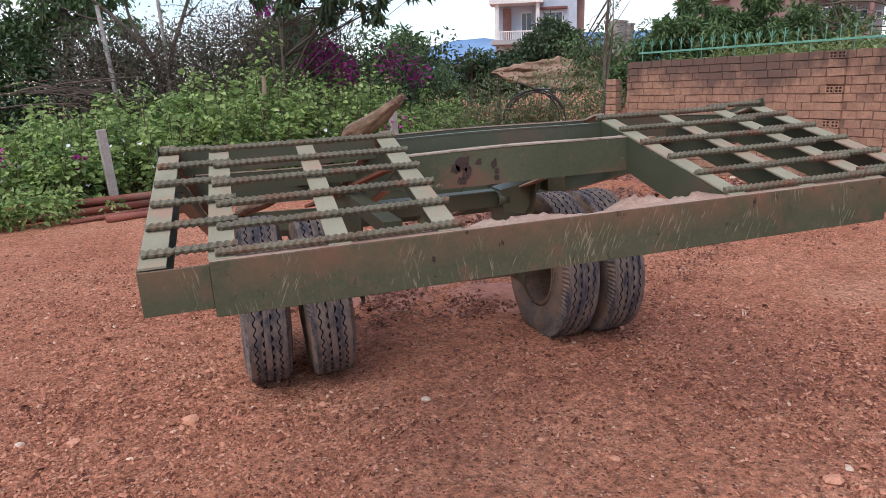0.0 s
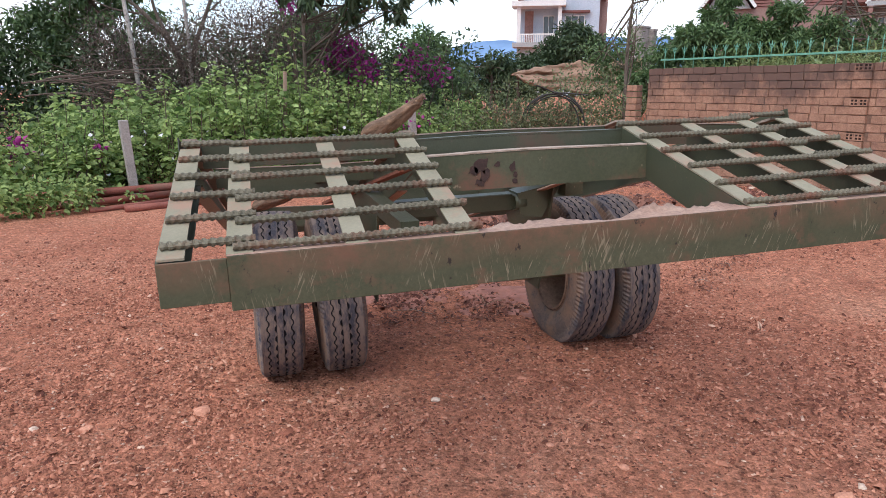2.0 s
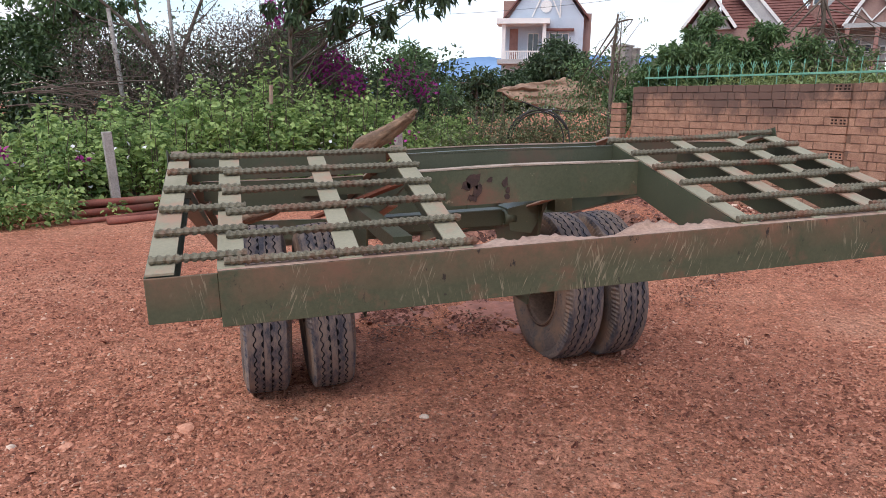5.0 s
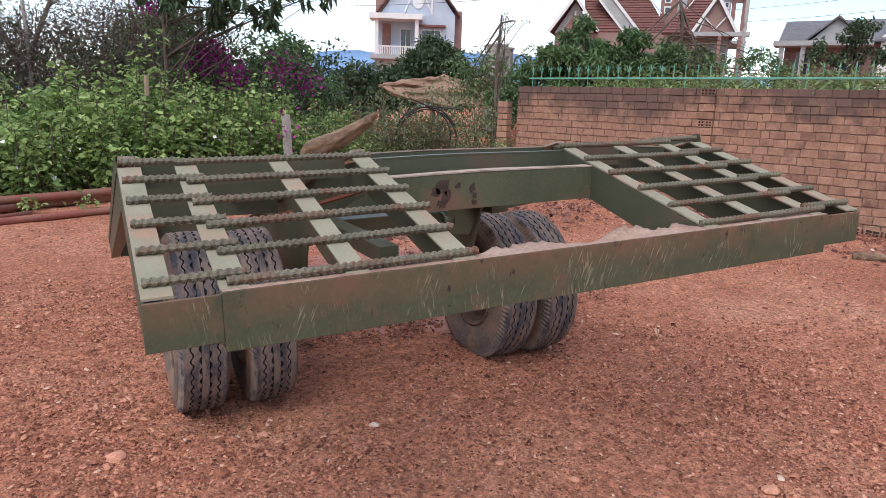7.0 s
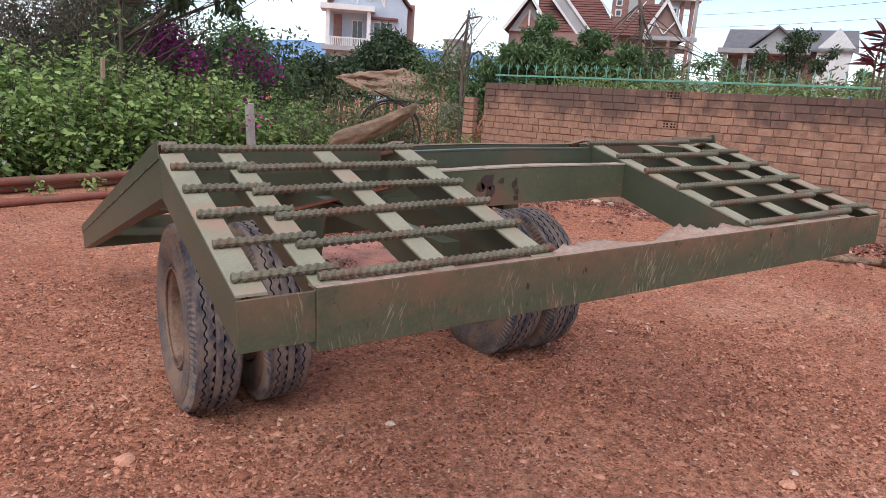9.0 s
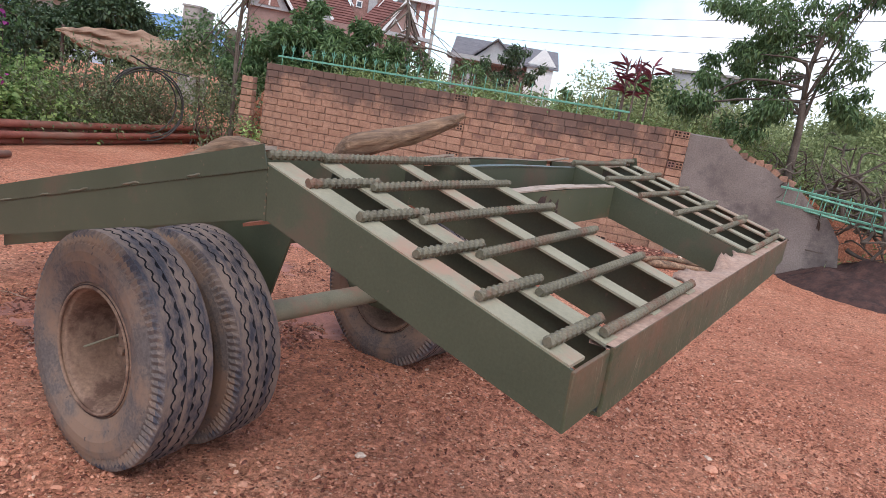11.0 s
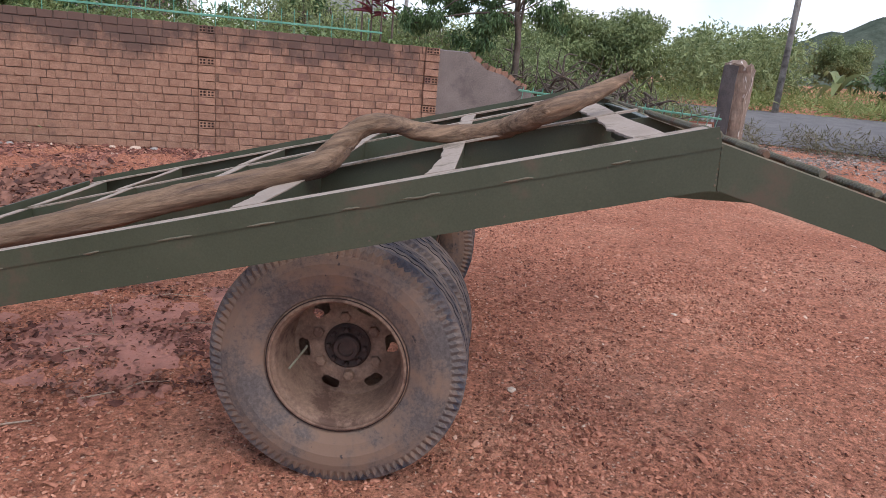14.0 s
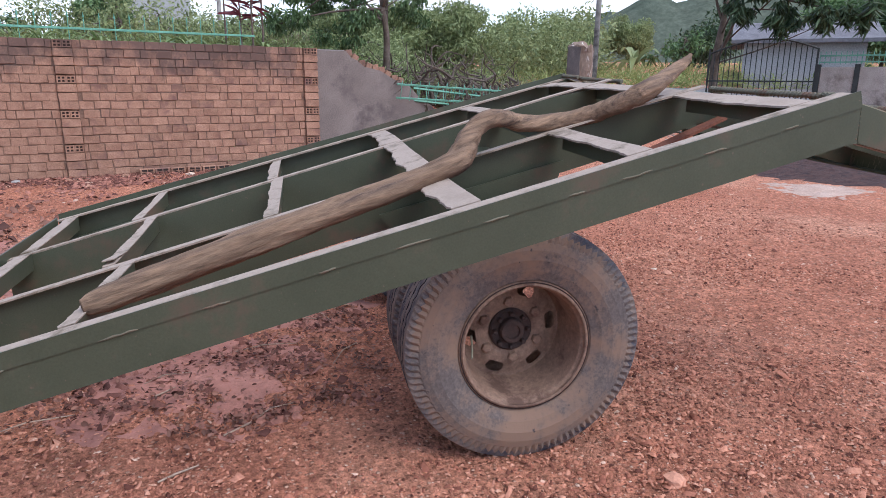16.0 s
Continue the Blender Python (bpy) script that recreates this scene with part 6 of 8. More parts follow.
def bare_tree():
    """Dark crooked limbs with a few leaves, rising out of the thicket."""
    rng = np.random.default_rng(33)
    limbs = [([(-1.30, 14.9, 0.0), (-1.34, 14.9, 1.2), (-1.45, 14.9, 2.15), (-1.85, 14.9, 2.75), (-2.25, 14.9, 3.15), (-2.75, 14.9, 3.6)], 0.07),
             ([(-1.45, 14.9, 2.2), (-1.75, 14.9, 2.85), (-1.85, 14.9, 3.3), (-2.0, 14.9, 4.2)], 0.045), ([(-1.30, 14.9, 1.3), (-1.1, 14.9, 2.3), (-0.8, 14.9, 3.05), (-0.5, 14.9, 3.8), (-0.35, 14.9, 4.5)], 0.055),
             ([(-2.0, 14.9, 2.9), (-2.6, 14.9, 3.0), (-3.2, 14.8, 3.3)], 0.025), ([(-0.85, 14.9, 2.95), (-0.6, 14.9, 3.15), (-0.3, 14.9, 3.5)], 0.018)]
    for _ in range(34):
        b = Vector(limbs[int(rng.integers(0, 5))][0][-int(rng.integers(1, 3))])
        d = Vector((rng.normal() * 0.4, rng.normal() * 0.1, rng.normal() * 0.3))
        limbs.append(([b, b + d * 0.5 + Vector((0, 0, 0.05)), b + d], 0.010))
    shapes = [tube(smooth_line(p, 4), list(np.linspace(r, r * 0.35, (len(p) - 1) * 4 + 1)), 7) for p, r in limbs]
    v_, f_ = join_lists(shapes)
    ob = raw("bare_tree", v_, f_, TRUNK, smooth=True)
    ends = np.array([tuple(p[-1]) for p, r in limbs])
    P = np.repeat(ends, 9, 0) + rng.normal(size=(len(ends) * 9, 3)) * 0.13
    leaves_mesh("leaves", P, rng.normal(size=P.shape), rng.uniform(0.06, 0.12, len(P)), LEAF_DARK, ob, "sparse dark leaves", rng, wide=0.45)
    tagged(ob, "nearly bare dark-limbed tree in the hedge", "tree")


bare_tree()
for pts, r, mt, label in (([(-1.19, 14.7, 0.0), (-1.2, 14.7, 2.45), (-1.3, 14.7, 5.0)], 0.035, CONCRETE, "slim grey pole standing in the thicket"), ([(-2.05, 14.0, 0.6), (-2.1, 14.0, 1.85), (-2.2, 14.0, 3.1)], 0.045, CONCRETE, "pale weathered pole leaning in the thicket")):
    v_, f_ = tube(pts, [r, r, r * 0.8], 8)
    tagged(raw("pole", v_, f_, mt, smooth=True), label, "pole")
tree(0.95, 13.5, 3.4, 0.06, [(0.1, -0.4, 3.3, 0.6), (1.0, -0.5, 3.15, 0.55), (1.8, -0.6, 3.0, 0.45), (2.4, -0.6, 3.35, 0.45), (3.0, -0.6, 3.65, 0.35), (0.6, -0.5, 4.0, 0.9), (1.8, -0.5, 4.1, 0.8)], 620, 0.15, LEAF_DARK, "dark glossy-leaved tree hanging over the hedge", 34, droop=0.9, limbs=12)
foliage("dry_thicket", [(x + 0.2 * math.sin(5 * k), 14.4 + 0.4 * math.sin(3 * x), 0.9 + 0.40 * k, 0.5) for k in range(6) for x in np.arange(-2.8, 2.2, 0.34) if k < 5 or x > -0.6], 1150, 0.065, LEAF_DRY, "brown dry thicket of twigs behind the shrubs", "thicket", 35, twigs=30, wide=0.3, kind="stuff")
foliage("far_thicket", [(x + 0.15 * math.sin(9 * z), 17.6 + 0.4 * math.sin(3 * x), z + 0.2 * math.sin(4 * x), 0.55) for x in np.arange(-5.0, 1.0, 0.42) for z in (1.3, 1.9, 2.5, 3.0)], 300, 0.10, LEAF_DRY, "brown leafless thicket far behind the shrubs", "thicket", 139, kind="stuff", wide=0.35)
foliage("hedge", [(x, 16.6 + 0.5 * math.sin(2 * x), 0.6 + 0.6 * k, 0.8) for k in range(3) for x in np.arange(-12, 5.2, 0.7)], 230, 0.16, LEAF_DARK, "dark green overgrown hedge", "hedge", 36, kind="stuff")
foliage("undergrowth", [(x + 0.1 * math.sin(7 * x), 15.1 + 0.3 * math.sin(2.3 * x) + 0.2 * k, 0.35 + 0.42 * k, 0.52) for k in range(6) for x in np.arange(-11.5, 5.0, 0.45)], 420, 0.11, LEAF_DARK, "dense dark undergrowth below the trees", "undergrowth", 37, kind="stuff")
foliage("tall_thicket", [(-0.1, 14.5, 2.75, 0.4), (0.3, 14.5, 3.0, 0.4), (0.7, 14.5, 2.9, 0.4), (1.1, 14.6, 3.1, 0.4), (0.5, 14.6, 3.4, 0.4), (1.6, 14.6, 2.8, 0.45), (2.1, 14.6, 2.9, 0.4), (1.9, 14.6, 3.3, 0.35)], 900, 0.06, LEAF_DRY, "tall brown thicket under the overhanging tree", "thicket", 138, twigs=8, wide=0.35)
foliage("young_tree", [(1.25, 13.8, 2.7, 0.4), (1.45, 13.8, 2.3, 0.4), (1.2, 13.8, 1.9, 0.4), (1.6, 13.8, 1.8, 0.35), (3.1, 14.6, 2.3, 0.5), (3.7, 14.7, 2.2, 0.5), (4.3, 14.9, 1.8, 0.5), (2.7, 14.4, 2.6, 0.4), (3.4, 14.6, 2.6, 0.35)], 420, 0.11, LEAF_MID, "young leafy tree among the bougainvillea", "tree", 137, twigs=8)


def bare_branches():
    """Crossing bare twigs over the thicket."""
    rng = np.random.default_rng(77)
    out = []
    for k in range(420):
        x, y = rng.uniform(-3.2, 1.8), rng.uniform(13.6, 14.8)
        p = Vector((x, y, rng.uniform(0.5, 2.5 if x < -0.6 else 2.8)))
        d = Vector((rng.normal() * 0.45, rng.normal() * 0.15, rng.uniform(-0.2, 0.6)))
        out.append(tube(smooth_line([p, p + d * 0.5 + Vector((rng.normal() * 0.12, 0, rng.normal() * 0.06)), p + d], 3), list(np.linspace(0.0075, 0.002, 7)), 4))
    for k in range(16):
        a = Vector((rng.uniform(-3.9, -2.2), 13.4, rng.uniform(1.35, 1.75)))
        out.append(tube(smooth_line([a, a + Vector((0.5, 0, 0.05)), a + Vector((rng.uniform(0.8, 1.4), 0, rng.uniform(-0.35, 0.1)))], 4), list(np.linspace(0.016, 0.007, 9)), 5))
    v_, f_ = join_lists(out)
    tagged(raw("bare_branches", v_, f_, TWIG), "tangle of bare grey-brown branches over the hedge", "branches", kind="stuff")


bare_branches()
for k, (z, w) in enumerate(((0.25, 1.3), (0.5, 1.1), (0.72, 1.25), (0.95, 1.0), (1.15, 1.2))):
    ob = box("timber_board", (-w / 2, -0.09, -0.03), (w / 2, 0.09, 0.03), TRUNK, bevel=0.006)
    ob.matrix_basis = pose(-4.15 + 0.07 * math.sin(3 * k), 11.4 + 0.05 * k, z, 0, 4 * math.sin(k * 2.1), 12 + 6 * math.sin(k))
    tagged(ob, "old dark timber board stacked beside the shrubs", "board", "stacked old boards")
for x in (-4.55, -3.8):
    stake(x, 11.5, 1.4, 0.1, 2, TRUNK, "dark post holding the stacked boards")
b = foliage("bougainvillea", [(1.6, 13.9, 1.9, 0.5), (2.1, 13.9, 2.1, 0.5), (2.5, 13.9, 1.7, 0.45), (0.85, 13.9, 3.0, 0.3), (0.8, 13.9, 3.5, 0.3), (2.3, 13.9, 1.3, 0.5), (3.3, 14.6, 2.0, 0.4)], 330, 0.085, LEAF_OLIVE, "bougainvillea bush with magenta bracts over the shrubs", "bush", 38, twigs=8)
rng0 = np.random.default_rng(39)
pts = np.concatenate([np.array([cx, cy, cz]) + ball_points(rng0, k) * cr for cx, cy, cz, cr, k in ((1.75, 13.7, 2.25, 0.38, 240), (2.1, 13.65, 1.8, 0.38, 260), (1.5, 13.6, 2.05, 0.3, 90), (0.75, 13.7, 3.1, 0.3, 110), (0.75, 13.7, 3.5, 0.3, 90), (3.3, 14.4, 2.05, 0.45, 150), (3.8, 14.5, 1.85, 0.35, 90), (-2.9, 9.75, 0.75, 0.16, 30), (-2.0, 9.9, 0.65, 0.12, 16), (2.6, 11.6, 1.0, 0.4, 30))])
leaves_mesh("bloom", pts, rng0.normal(size=(len(pts), 3)), rng0.uniform(0.05, 0.09, len(pts)), PETAL, b, "magenta papery bracts", rng0, wide=0.9)

# brush around the hose and wall's end
foliage("roadside_brush", behind_pipes(((4.3, 12.0, 0.5, 0.6), (5.0, 12.2, 0.4, 0.6), (5.6, 12.3, 0.5, 0.55), (6.35, 11.6, 0.3, 0.35), (6.4, 11.8, 0.9, 0.5), (6.7, 11.7, 1.3, 0.4), (6.9, 11.2, 0.7, 0.3), (6.95, 11.25, 1.2, 0.3), (6.6, 12.2, 1.7, 0.45), (6.0, 12.3, 1.0, 0.5), (5.2, 12.4, 0.9, 0.5), (3.6, 11.6, 0.6, 0.6), (6.4, 10.95, 0.25, 0.25), (6.45, 10.8, 0.4, 0.22), (6.4, 10.95, 0.75, 0.2), (4.6, 11.95, 0.45, 0.45), (5.15, 12.0, 0.45, 0.45), (5.6, 12.15, 0.35, 0.4), (4.9, 12.6, 0.5, 0.8), (5.9, 12.4, 0.6, 0.8))), 1300, 0.06, LEAF_OLIVE, "tangled brush round the wall's end", "brush", 41, twigs=8, kind="stuff")
foliage("edge_weeds", [(x, 9.95 + 0.42 * x + 0.06 * math.sin(9 * x), 0.16 + 0.12 * k, 0.24) for k in range(2) for x in np.arange(-3.5, -2.05, 0.2)] + [(x, 10.2 + 0.42 * x, 0.10, 0.15) for x in np.arange(-1.6, 2.4, 0.6)], 1500, 0.07, LEAF_BUSH, "leafy weeds growing over the pipes", "weeds", 48, kind="stuff", wide=0.7)
foliage("green_weeds", behind_pipes([(6.0, 10.9, 0.18, 0.3), (6.35, 10.65, 0.5, 0.22), (6.4, 10.7, 0.2, 0.25), (4.5, 11.75, 0.3, 0.35), (3.4, 11.3, 0.4, 0.4), (4.9, 11.8, 0.4, 0.35), (5.3, 11.95, 0.4, 0.3), (4.4, 11.7, 0.6, 0.35), (6.5, 10.75, 0.3, 0.28), (6.45, 10.8, 0.7, 0.22)]), 1600, 0.075, LEAF_BUSH, "leafy green weeds by the pipe ends", "weeds", 42, kind="stuff")
foliage("dry_grass", behind_pipes([(x + 0.15 * math.sin(9 * y), y, 0.28 + 0.22 * k, 0.34) for k in range(3) for x in np.arange(3.6, 7.0, 0.4) for y in np.arange(12.2, 14.2, 0.5)]), 520, 0.16, STRAW, "tall dry grass and brush behind the pipes", "grass", 46, kind="stuff", wide=0.07, droop=0.1, flat=1.2)
foliage("hose_grass", behind_pipes([(x, 10.38 + 0.30 * x + 0.1 * math.sin(5 * x), 0.16 + 0.2 * k, 0.26) for k in range(2) for x in np.arange(4.3, 5.9, 0.25)]), 1100, 0.12, LEAF_OLIVE, "tall green grass round the hose", "grass", 49, kind="stuff", wide=0.14, droop=0.1)
foliage("tangled_brush", [(x + 0.2 * math.sin(4 * y), y, 0.35 + 0.35 * k, 0.5) for k in range(4) for x in np.arange(5.2, 9.6, 0.6) for y in (13.6, 14.8)], 420, 0.09, LEAF_OLIVE, "tangled olive brush below the tarpaulin", "brush", 50, kind="stuff", twigs=14, wide=0.35)
foliage("brush_by_gate", [(8.0 + 0.5 * k, 15.5 + 0.8 * math.sin(k * 2.0), 0.5 + 0.35 * (k % 3), 0.6) for k in range(12)], 420, 0.10, LEAF_OLIVE, "olive brush below the tarpaulin", "brush", 47, kind="stuff", twigs=6)
tree(6.85, 11.75, 2.9, 0.05, [(0.0, 0, 2.2, 0.5), (-0.3, 0.3, 1.7, 0.5), (0.25, 0, 2.8, 0.35)], 240, 0.05, LEAF_OLIVE, "thin dry tree beside the wall's end", 43, limbs=8)
tree(10.0, 12.95, 2.2, 0.06, [(0, 0, 1.0, 0.95), (-0.8, 0.55, 1.1, 0.85), (0.8, -0.6, 1.1, 0.85), (0.2, -0.1, 1.75, 0.9), (-0.6, 0.4, 1.85, 0.8), (0.8, -0.5, 1.9, 0.8), (1.3, -0.95, 1.2, 0.75), (-1.3, 0.9, 1.0, 0.7), (0.7, -0.45, 2.4, 0.6), (-0.2, 0.1, 2.4, 0.65), (1.2, -0.8, 1.8, 0.65)], 3600, 0.13, LEAF_MID, "feathery green tree behind the fence", 44, wide=0.34, limbs=5)
foliage("garden_shrubs", [(8.6 + 4.6 * f + 0.2 * math.sin(9 * k + 40 * f), 16.2 - 4.0 * f, 1.72 + 0.36 * k + 0.2 * math.sin(23 * f), 0.50) for k in range(3) for f in np.linspace(0, 1, 17)], 800, 0.11, LEAF_MID, "dense green shrubs below the feathery tree", "shrubs", 51, kind="stuff", wide=0.4)
tree(11.9, 12.2, 2.4, 0.07, [(0, 0, 1.1, 0.8), (0.9, -0.6, 0.85, 0.75), (1.8, -1.2, 0.85, 0.65), (-0.6, 0.5, 1.0, 0.7)], 1200, 0.10, LEAF_MID, "low leafy tree behind the fence", 45)


def terrace_plants():
    rng = np.random.default_rng(51)
    cl = []
    for s in np.arange(-3.4, 9.5, 0.22):
        for d in (0.45, 0.9, 1.5, 2.3, 3.4):
            p = wall_pt(s + rng.normal() * 0.1, d + rng.normal() * 0.15, 0)
            z = float(height(p.x, p.y))
            cl.append((p.x, p.y, z + 0.10 + 0.14 * rng.random() + 0.05 * d, 0.20 + 0.12 * rng.random() + 0.04 * d))
    foliage("terrace_weeds", cl, 520, 0.085, LEAF_GRASS, "weeds and grass growing along the terrace edge", "weeds", 52, kind="stuff", wide=0.25)
    cl = []
    for s in np.arange(-3.0, 8, 0.8):
        for d in (4.5, 6.5, 9.0):
            p = wall_pt(s + rng.normal() * 0.3, d + rng.normal() * 0.4, 0)
            z = float(height(p.x, p.y))
            cl.append((p.x, p.y, z + 0.25 + 0.25 * rng.random(), 0.5 + 0.3 * rng.random()))
    foliage("terrace_shrubs", cl, 200, 0.13, LEAF_OLIVE, "low green shrubs on the terrace", "shrubs", 53, kind="stuff")


terrace_plants()


def long_leaf_plant(x, y, z, n, length, width, material, label, seed, name="long_leaf_plant"):
    """A rosette of long arching leaves."""
    rng = np.random.default_rng(seed)
    verts, faces = [], []
    for k in range(n):
        a = rng.uniform(0, 2 * math.pi)
        L, w = length * rng.uniform(0.7, 1.1), width * rng.uniform(0.8, 1.2)
        up = rng.uniform(0.5, 1.2)
        side = Vector((-math.sin(a), math.cos(a), 0))
        o = len(verts)
        for i in range(7):
            f = i / 6
            c = Vector((math.cos(a), math.sin(a), 0)) * L * f * 0.8 + Vector((0, 0, L * (up * f - 0.9 * f * f)))
            ww = w * math.sin(math.pi * min(0.08 + f * 0.92, 1)) * 0.5
            verts += [c + side * ww + Vector((0, 0, ww * 0.4)), c, c - side * ww + Vector((0, 0, ww * 0.4))]
        for i in range(6):
            for j in range(2):
                q = o + i * 3 + j
                faces.append((q, q + 1, q + 4, q + 3))
    ob = raw(name, verts, faces, material, smooth=True)
    ob.matrix_basis = Matrix.Translation((x, y, z))
    tagged(ob, label, "plant")


for k, (s, d, L) in enumerate(((1.25, 0.35, 0.5), (1.6, 0.5, 0.55), (-1.0, 0.6, 0.45), (0.4, 0.8, 0.5), (2.7, 0.4, 0.35), (-0.3, 1.5, 0.6))):
    p = wall_pt(s, d, 0)
    long_leaf_plant(p.x, p.y, 1.74 + 0.02 * k, 15, L, 0.05, LEAF_GRASS, "clump of long arching green leaves on the terrace", 60 + k)
for k, (x, y, z, h) in enumerate(((8.95, 5.12, 1.62, 0.98), (9.2, 4.98, 1.62, 1.12), (9.05, 5.3, 1.62, 0.8), (9.25, 4.78, 1.62, 0.12), (9.8, 5.6, 1.66, 1.15))):
    v_, f_ = tube([(0, 0, 0), (0.03, 0, h * 0.5), (0.0, 0, h)], [0.018, 0.015, 0.012], 6)
    ob = raw("cordyline", v_, f_, TWIG)
    ob.matrix_basis = Matrix.Translation((x, y, z))
    tagged(ob, "red-leaved cordyline plant on a bare stem", "plant")
    rr = np.random.default_rng(70 + k)
    m = 13 if h > 0.5 else 14
    aim = rr.normal(size=(m, 3)) * [1, 1, 0.5] + [0, 0, 0.5]
    leaves_mesh("leaf_tuft", np.tile([[0.0, 0, h]], (m, 1)) - rr.random((m, 1)) * [[0, 0, 0.25]], aim, rr.uniform(0.22, 0.40, m), LEAF_RED, ob, "dark red strap leaves", rr, wide=0.12, droop=0.35)

for k, (x, y, L) in enumerate(((34.5, -9.8, 2.6), (36.5, -12.0, 2.8), (33.0, -13.8, 2.4))):
    long_leaf_plant(x, y, float(height(x, y)) + 0.6, 11, L, 0.5, LEAF_FAR, "banana plant with broad arching leaves", 80 + k, "banana_plant")
# tree and brushwood past the wall stump
tree(10.3, 2.9, 2.3, 0.07, [(0.2, 0.5, 2.2, 0.8), (0.0, -0.4, 2.1, 0.7), (0.5, 1.3, 1.6, 0.65), (0.2, 0.0, 3.0, 0.8), (0.3, 1.2, 2.5, 0.7), (0.1, -1.1, 2.75, 0.6), (0.1, 0.4, 1.45, 0.5), (0.3, 1.0, 1.7, 0.6), (0.2, -0.7, 3.4, 0.6), (0.1, 0.7, 1.0, 0.6), (0.2, -0.5, 1.2, 0.5), (0.4, 1.5, 1.1, 0.6)], 2300, 0.085, LEAF_MID, "leafy tree on the bank past the wall stump", 81, droop=0.6, wide=0.36)


def brushwood():
    rng = np.random.default_rng(90)
    out = []
    for k in range(120):
        a = Vector((rng.uniform(9.6, 11.2), rng.uniform(0.2, 3.4), rng.uniform(0.45, 1.45)))
        d = Vector((rng.normal() * 0.35, rng.uniform(-0.8, 0.9), rng.normal() * 0.3 + 0.12))
        bend = Vector((rng.normal() * 0.08, rng.normal() * 0.1, rng.normal() * 0.12))
        thick = rng.uniform(0.012, 0.042)
        out.append(tube(smooth_line([a, a + d * 0.35 + bend, a + d * 0.7 - bend * 0.6, a + d], 3), list(np.linspace(thick, 0.007, 10)), 6, wobble=0.25, rng=rng))
        for _ in range(2):
            b = a + d * rng.uniform(0.3, 0.8) + bend * 0.4
            q = Vector((rng.normal() * 0.2, rng.normal() * 0.25, rng.uniform(0.0, 0.4)))
            out.append(tube([b, b + q * 0.5 + Vector((0, 0, rng.normal() * 0.04)), b + q], [thick * 0.45, thick * 0.3, 0.004], 5))
    v_, f_ = join_lists(out)
    tagged(raw("brushwood", v_, f_, TRUNK), "pile of cut dry branches over rubble", "brushwood", kind="stuff")


brushwood()


def hillside():
    """Scrub on the slope across the road and beyond the wall."""
    rng = np.random.default_rng(95)
    near, far = [], []
    for _ in range(300):
        a, t = rng.uniform(11.5, 16.0), rng.uniform(4.2, 13)
        x, y = 0.929 * a + 0.37 * t, -0.37 * a + 0.929 * t
        z = float(height(x, y))
        near.append((x, y, z + 0.3 + 0.5 * rng.random(), 0.4 + 0.4 * rng.random()))
    for _ in range(420):
        a, t = rng.uniform(26, 46), rng.uniform(1.5, 30)
        x, y = 0.929 * a + 0.37 * t, -0.37 * a + 0.929 * t
        z = float(height(x, y))
        tall = 1.6
        far.append((x, y, z + rng.random() * tall * 1.6 + 0.1, 0.7 + 0.6 * rng.random() * tall))
    stalk = []
    for _ in range(190):
        a, t = rng.uniform(10.6, 15.5), rng.uniform(3.7, 9.5)
        x, y = 0.929 * a + 0.37 * t, -0.37 * a + 0.929 * t
        if math.hypot(x - 12.1, y + 1.62) > 0.9:
            stalk.append((x, y, float(height(x, y)) + 0.25 + 0.3 * rng.random(), 0.42))
    for _ in range(110):
        a, t = rng.uniform(15.0, 16.6), rng.uniform(-2.0, 9.0)
        x, y = 0.929 * a + 0.37 * t, -0.37 * a + 0.929 * t
        stalk.append((x, y, float(height(x, y)) + 0.12 + 0.15 * rng.random(), 0.4))
    foliage("bank_grass", stalk, 420, 0.17, STRAW, "tall dry and green grass on the bank", "grass", 99, kind="stuff", wide=0.10, droop=0.1, flat=1.1)
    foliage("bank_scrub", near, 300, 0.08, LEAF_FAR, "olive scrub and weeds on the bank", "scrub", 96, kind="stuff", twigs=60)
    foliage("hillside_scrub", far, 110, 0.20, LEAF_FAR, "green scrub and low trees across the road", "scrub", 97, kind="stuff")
    grass = []
    for _ in range(760):
        a, t = 24.5 + 11 * rng.random() ** 1.5, rng.uniform(-22, 14)
        x, y = 0.929 * a + 0.37 * t, -0.37 * a + 0.929 * t
        grass.append((x, y, float(height(x, y)) + 0.2, 0.5))
    for _ in range(380):
        a, t = rng.uniform(36, 62), rng.uniform(-34, 8)
        x, y = 0.929 * a + 0.37 * t, -0.37 * a + 0.929 * t
        grass.append((x, y, float(height(x, y)) + 0.15, 0.62))
    foliage("verge_grass", grass, 85, 0.34, LEAF_VERGE, "tall yellow-green grass on the road verge", "grass", 98, kind="stuff", wide=0.12, flat=0.5, droop=0.1)


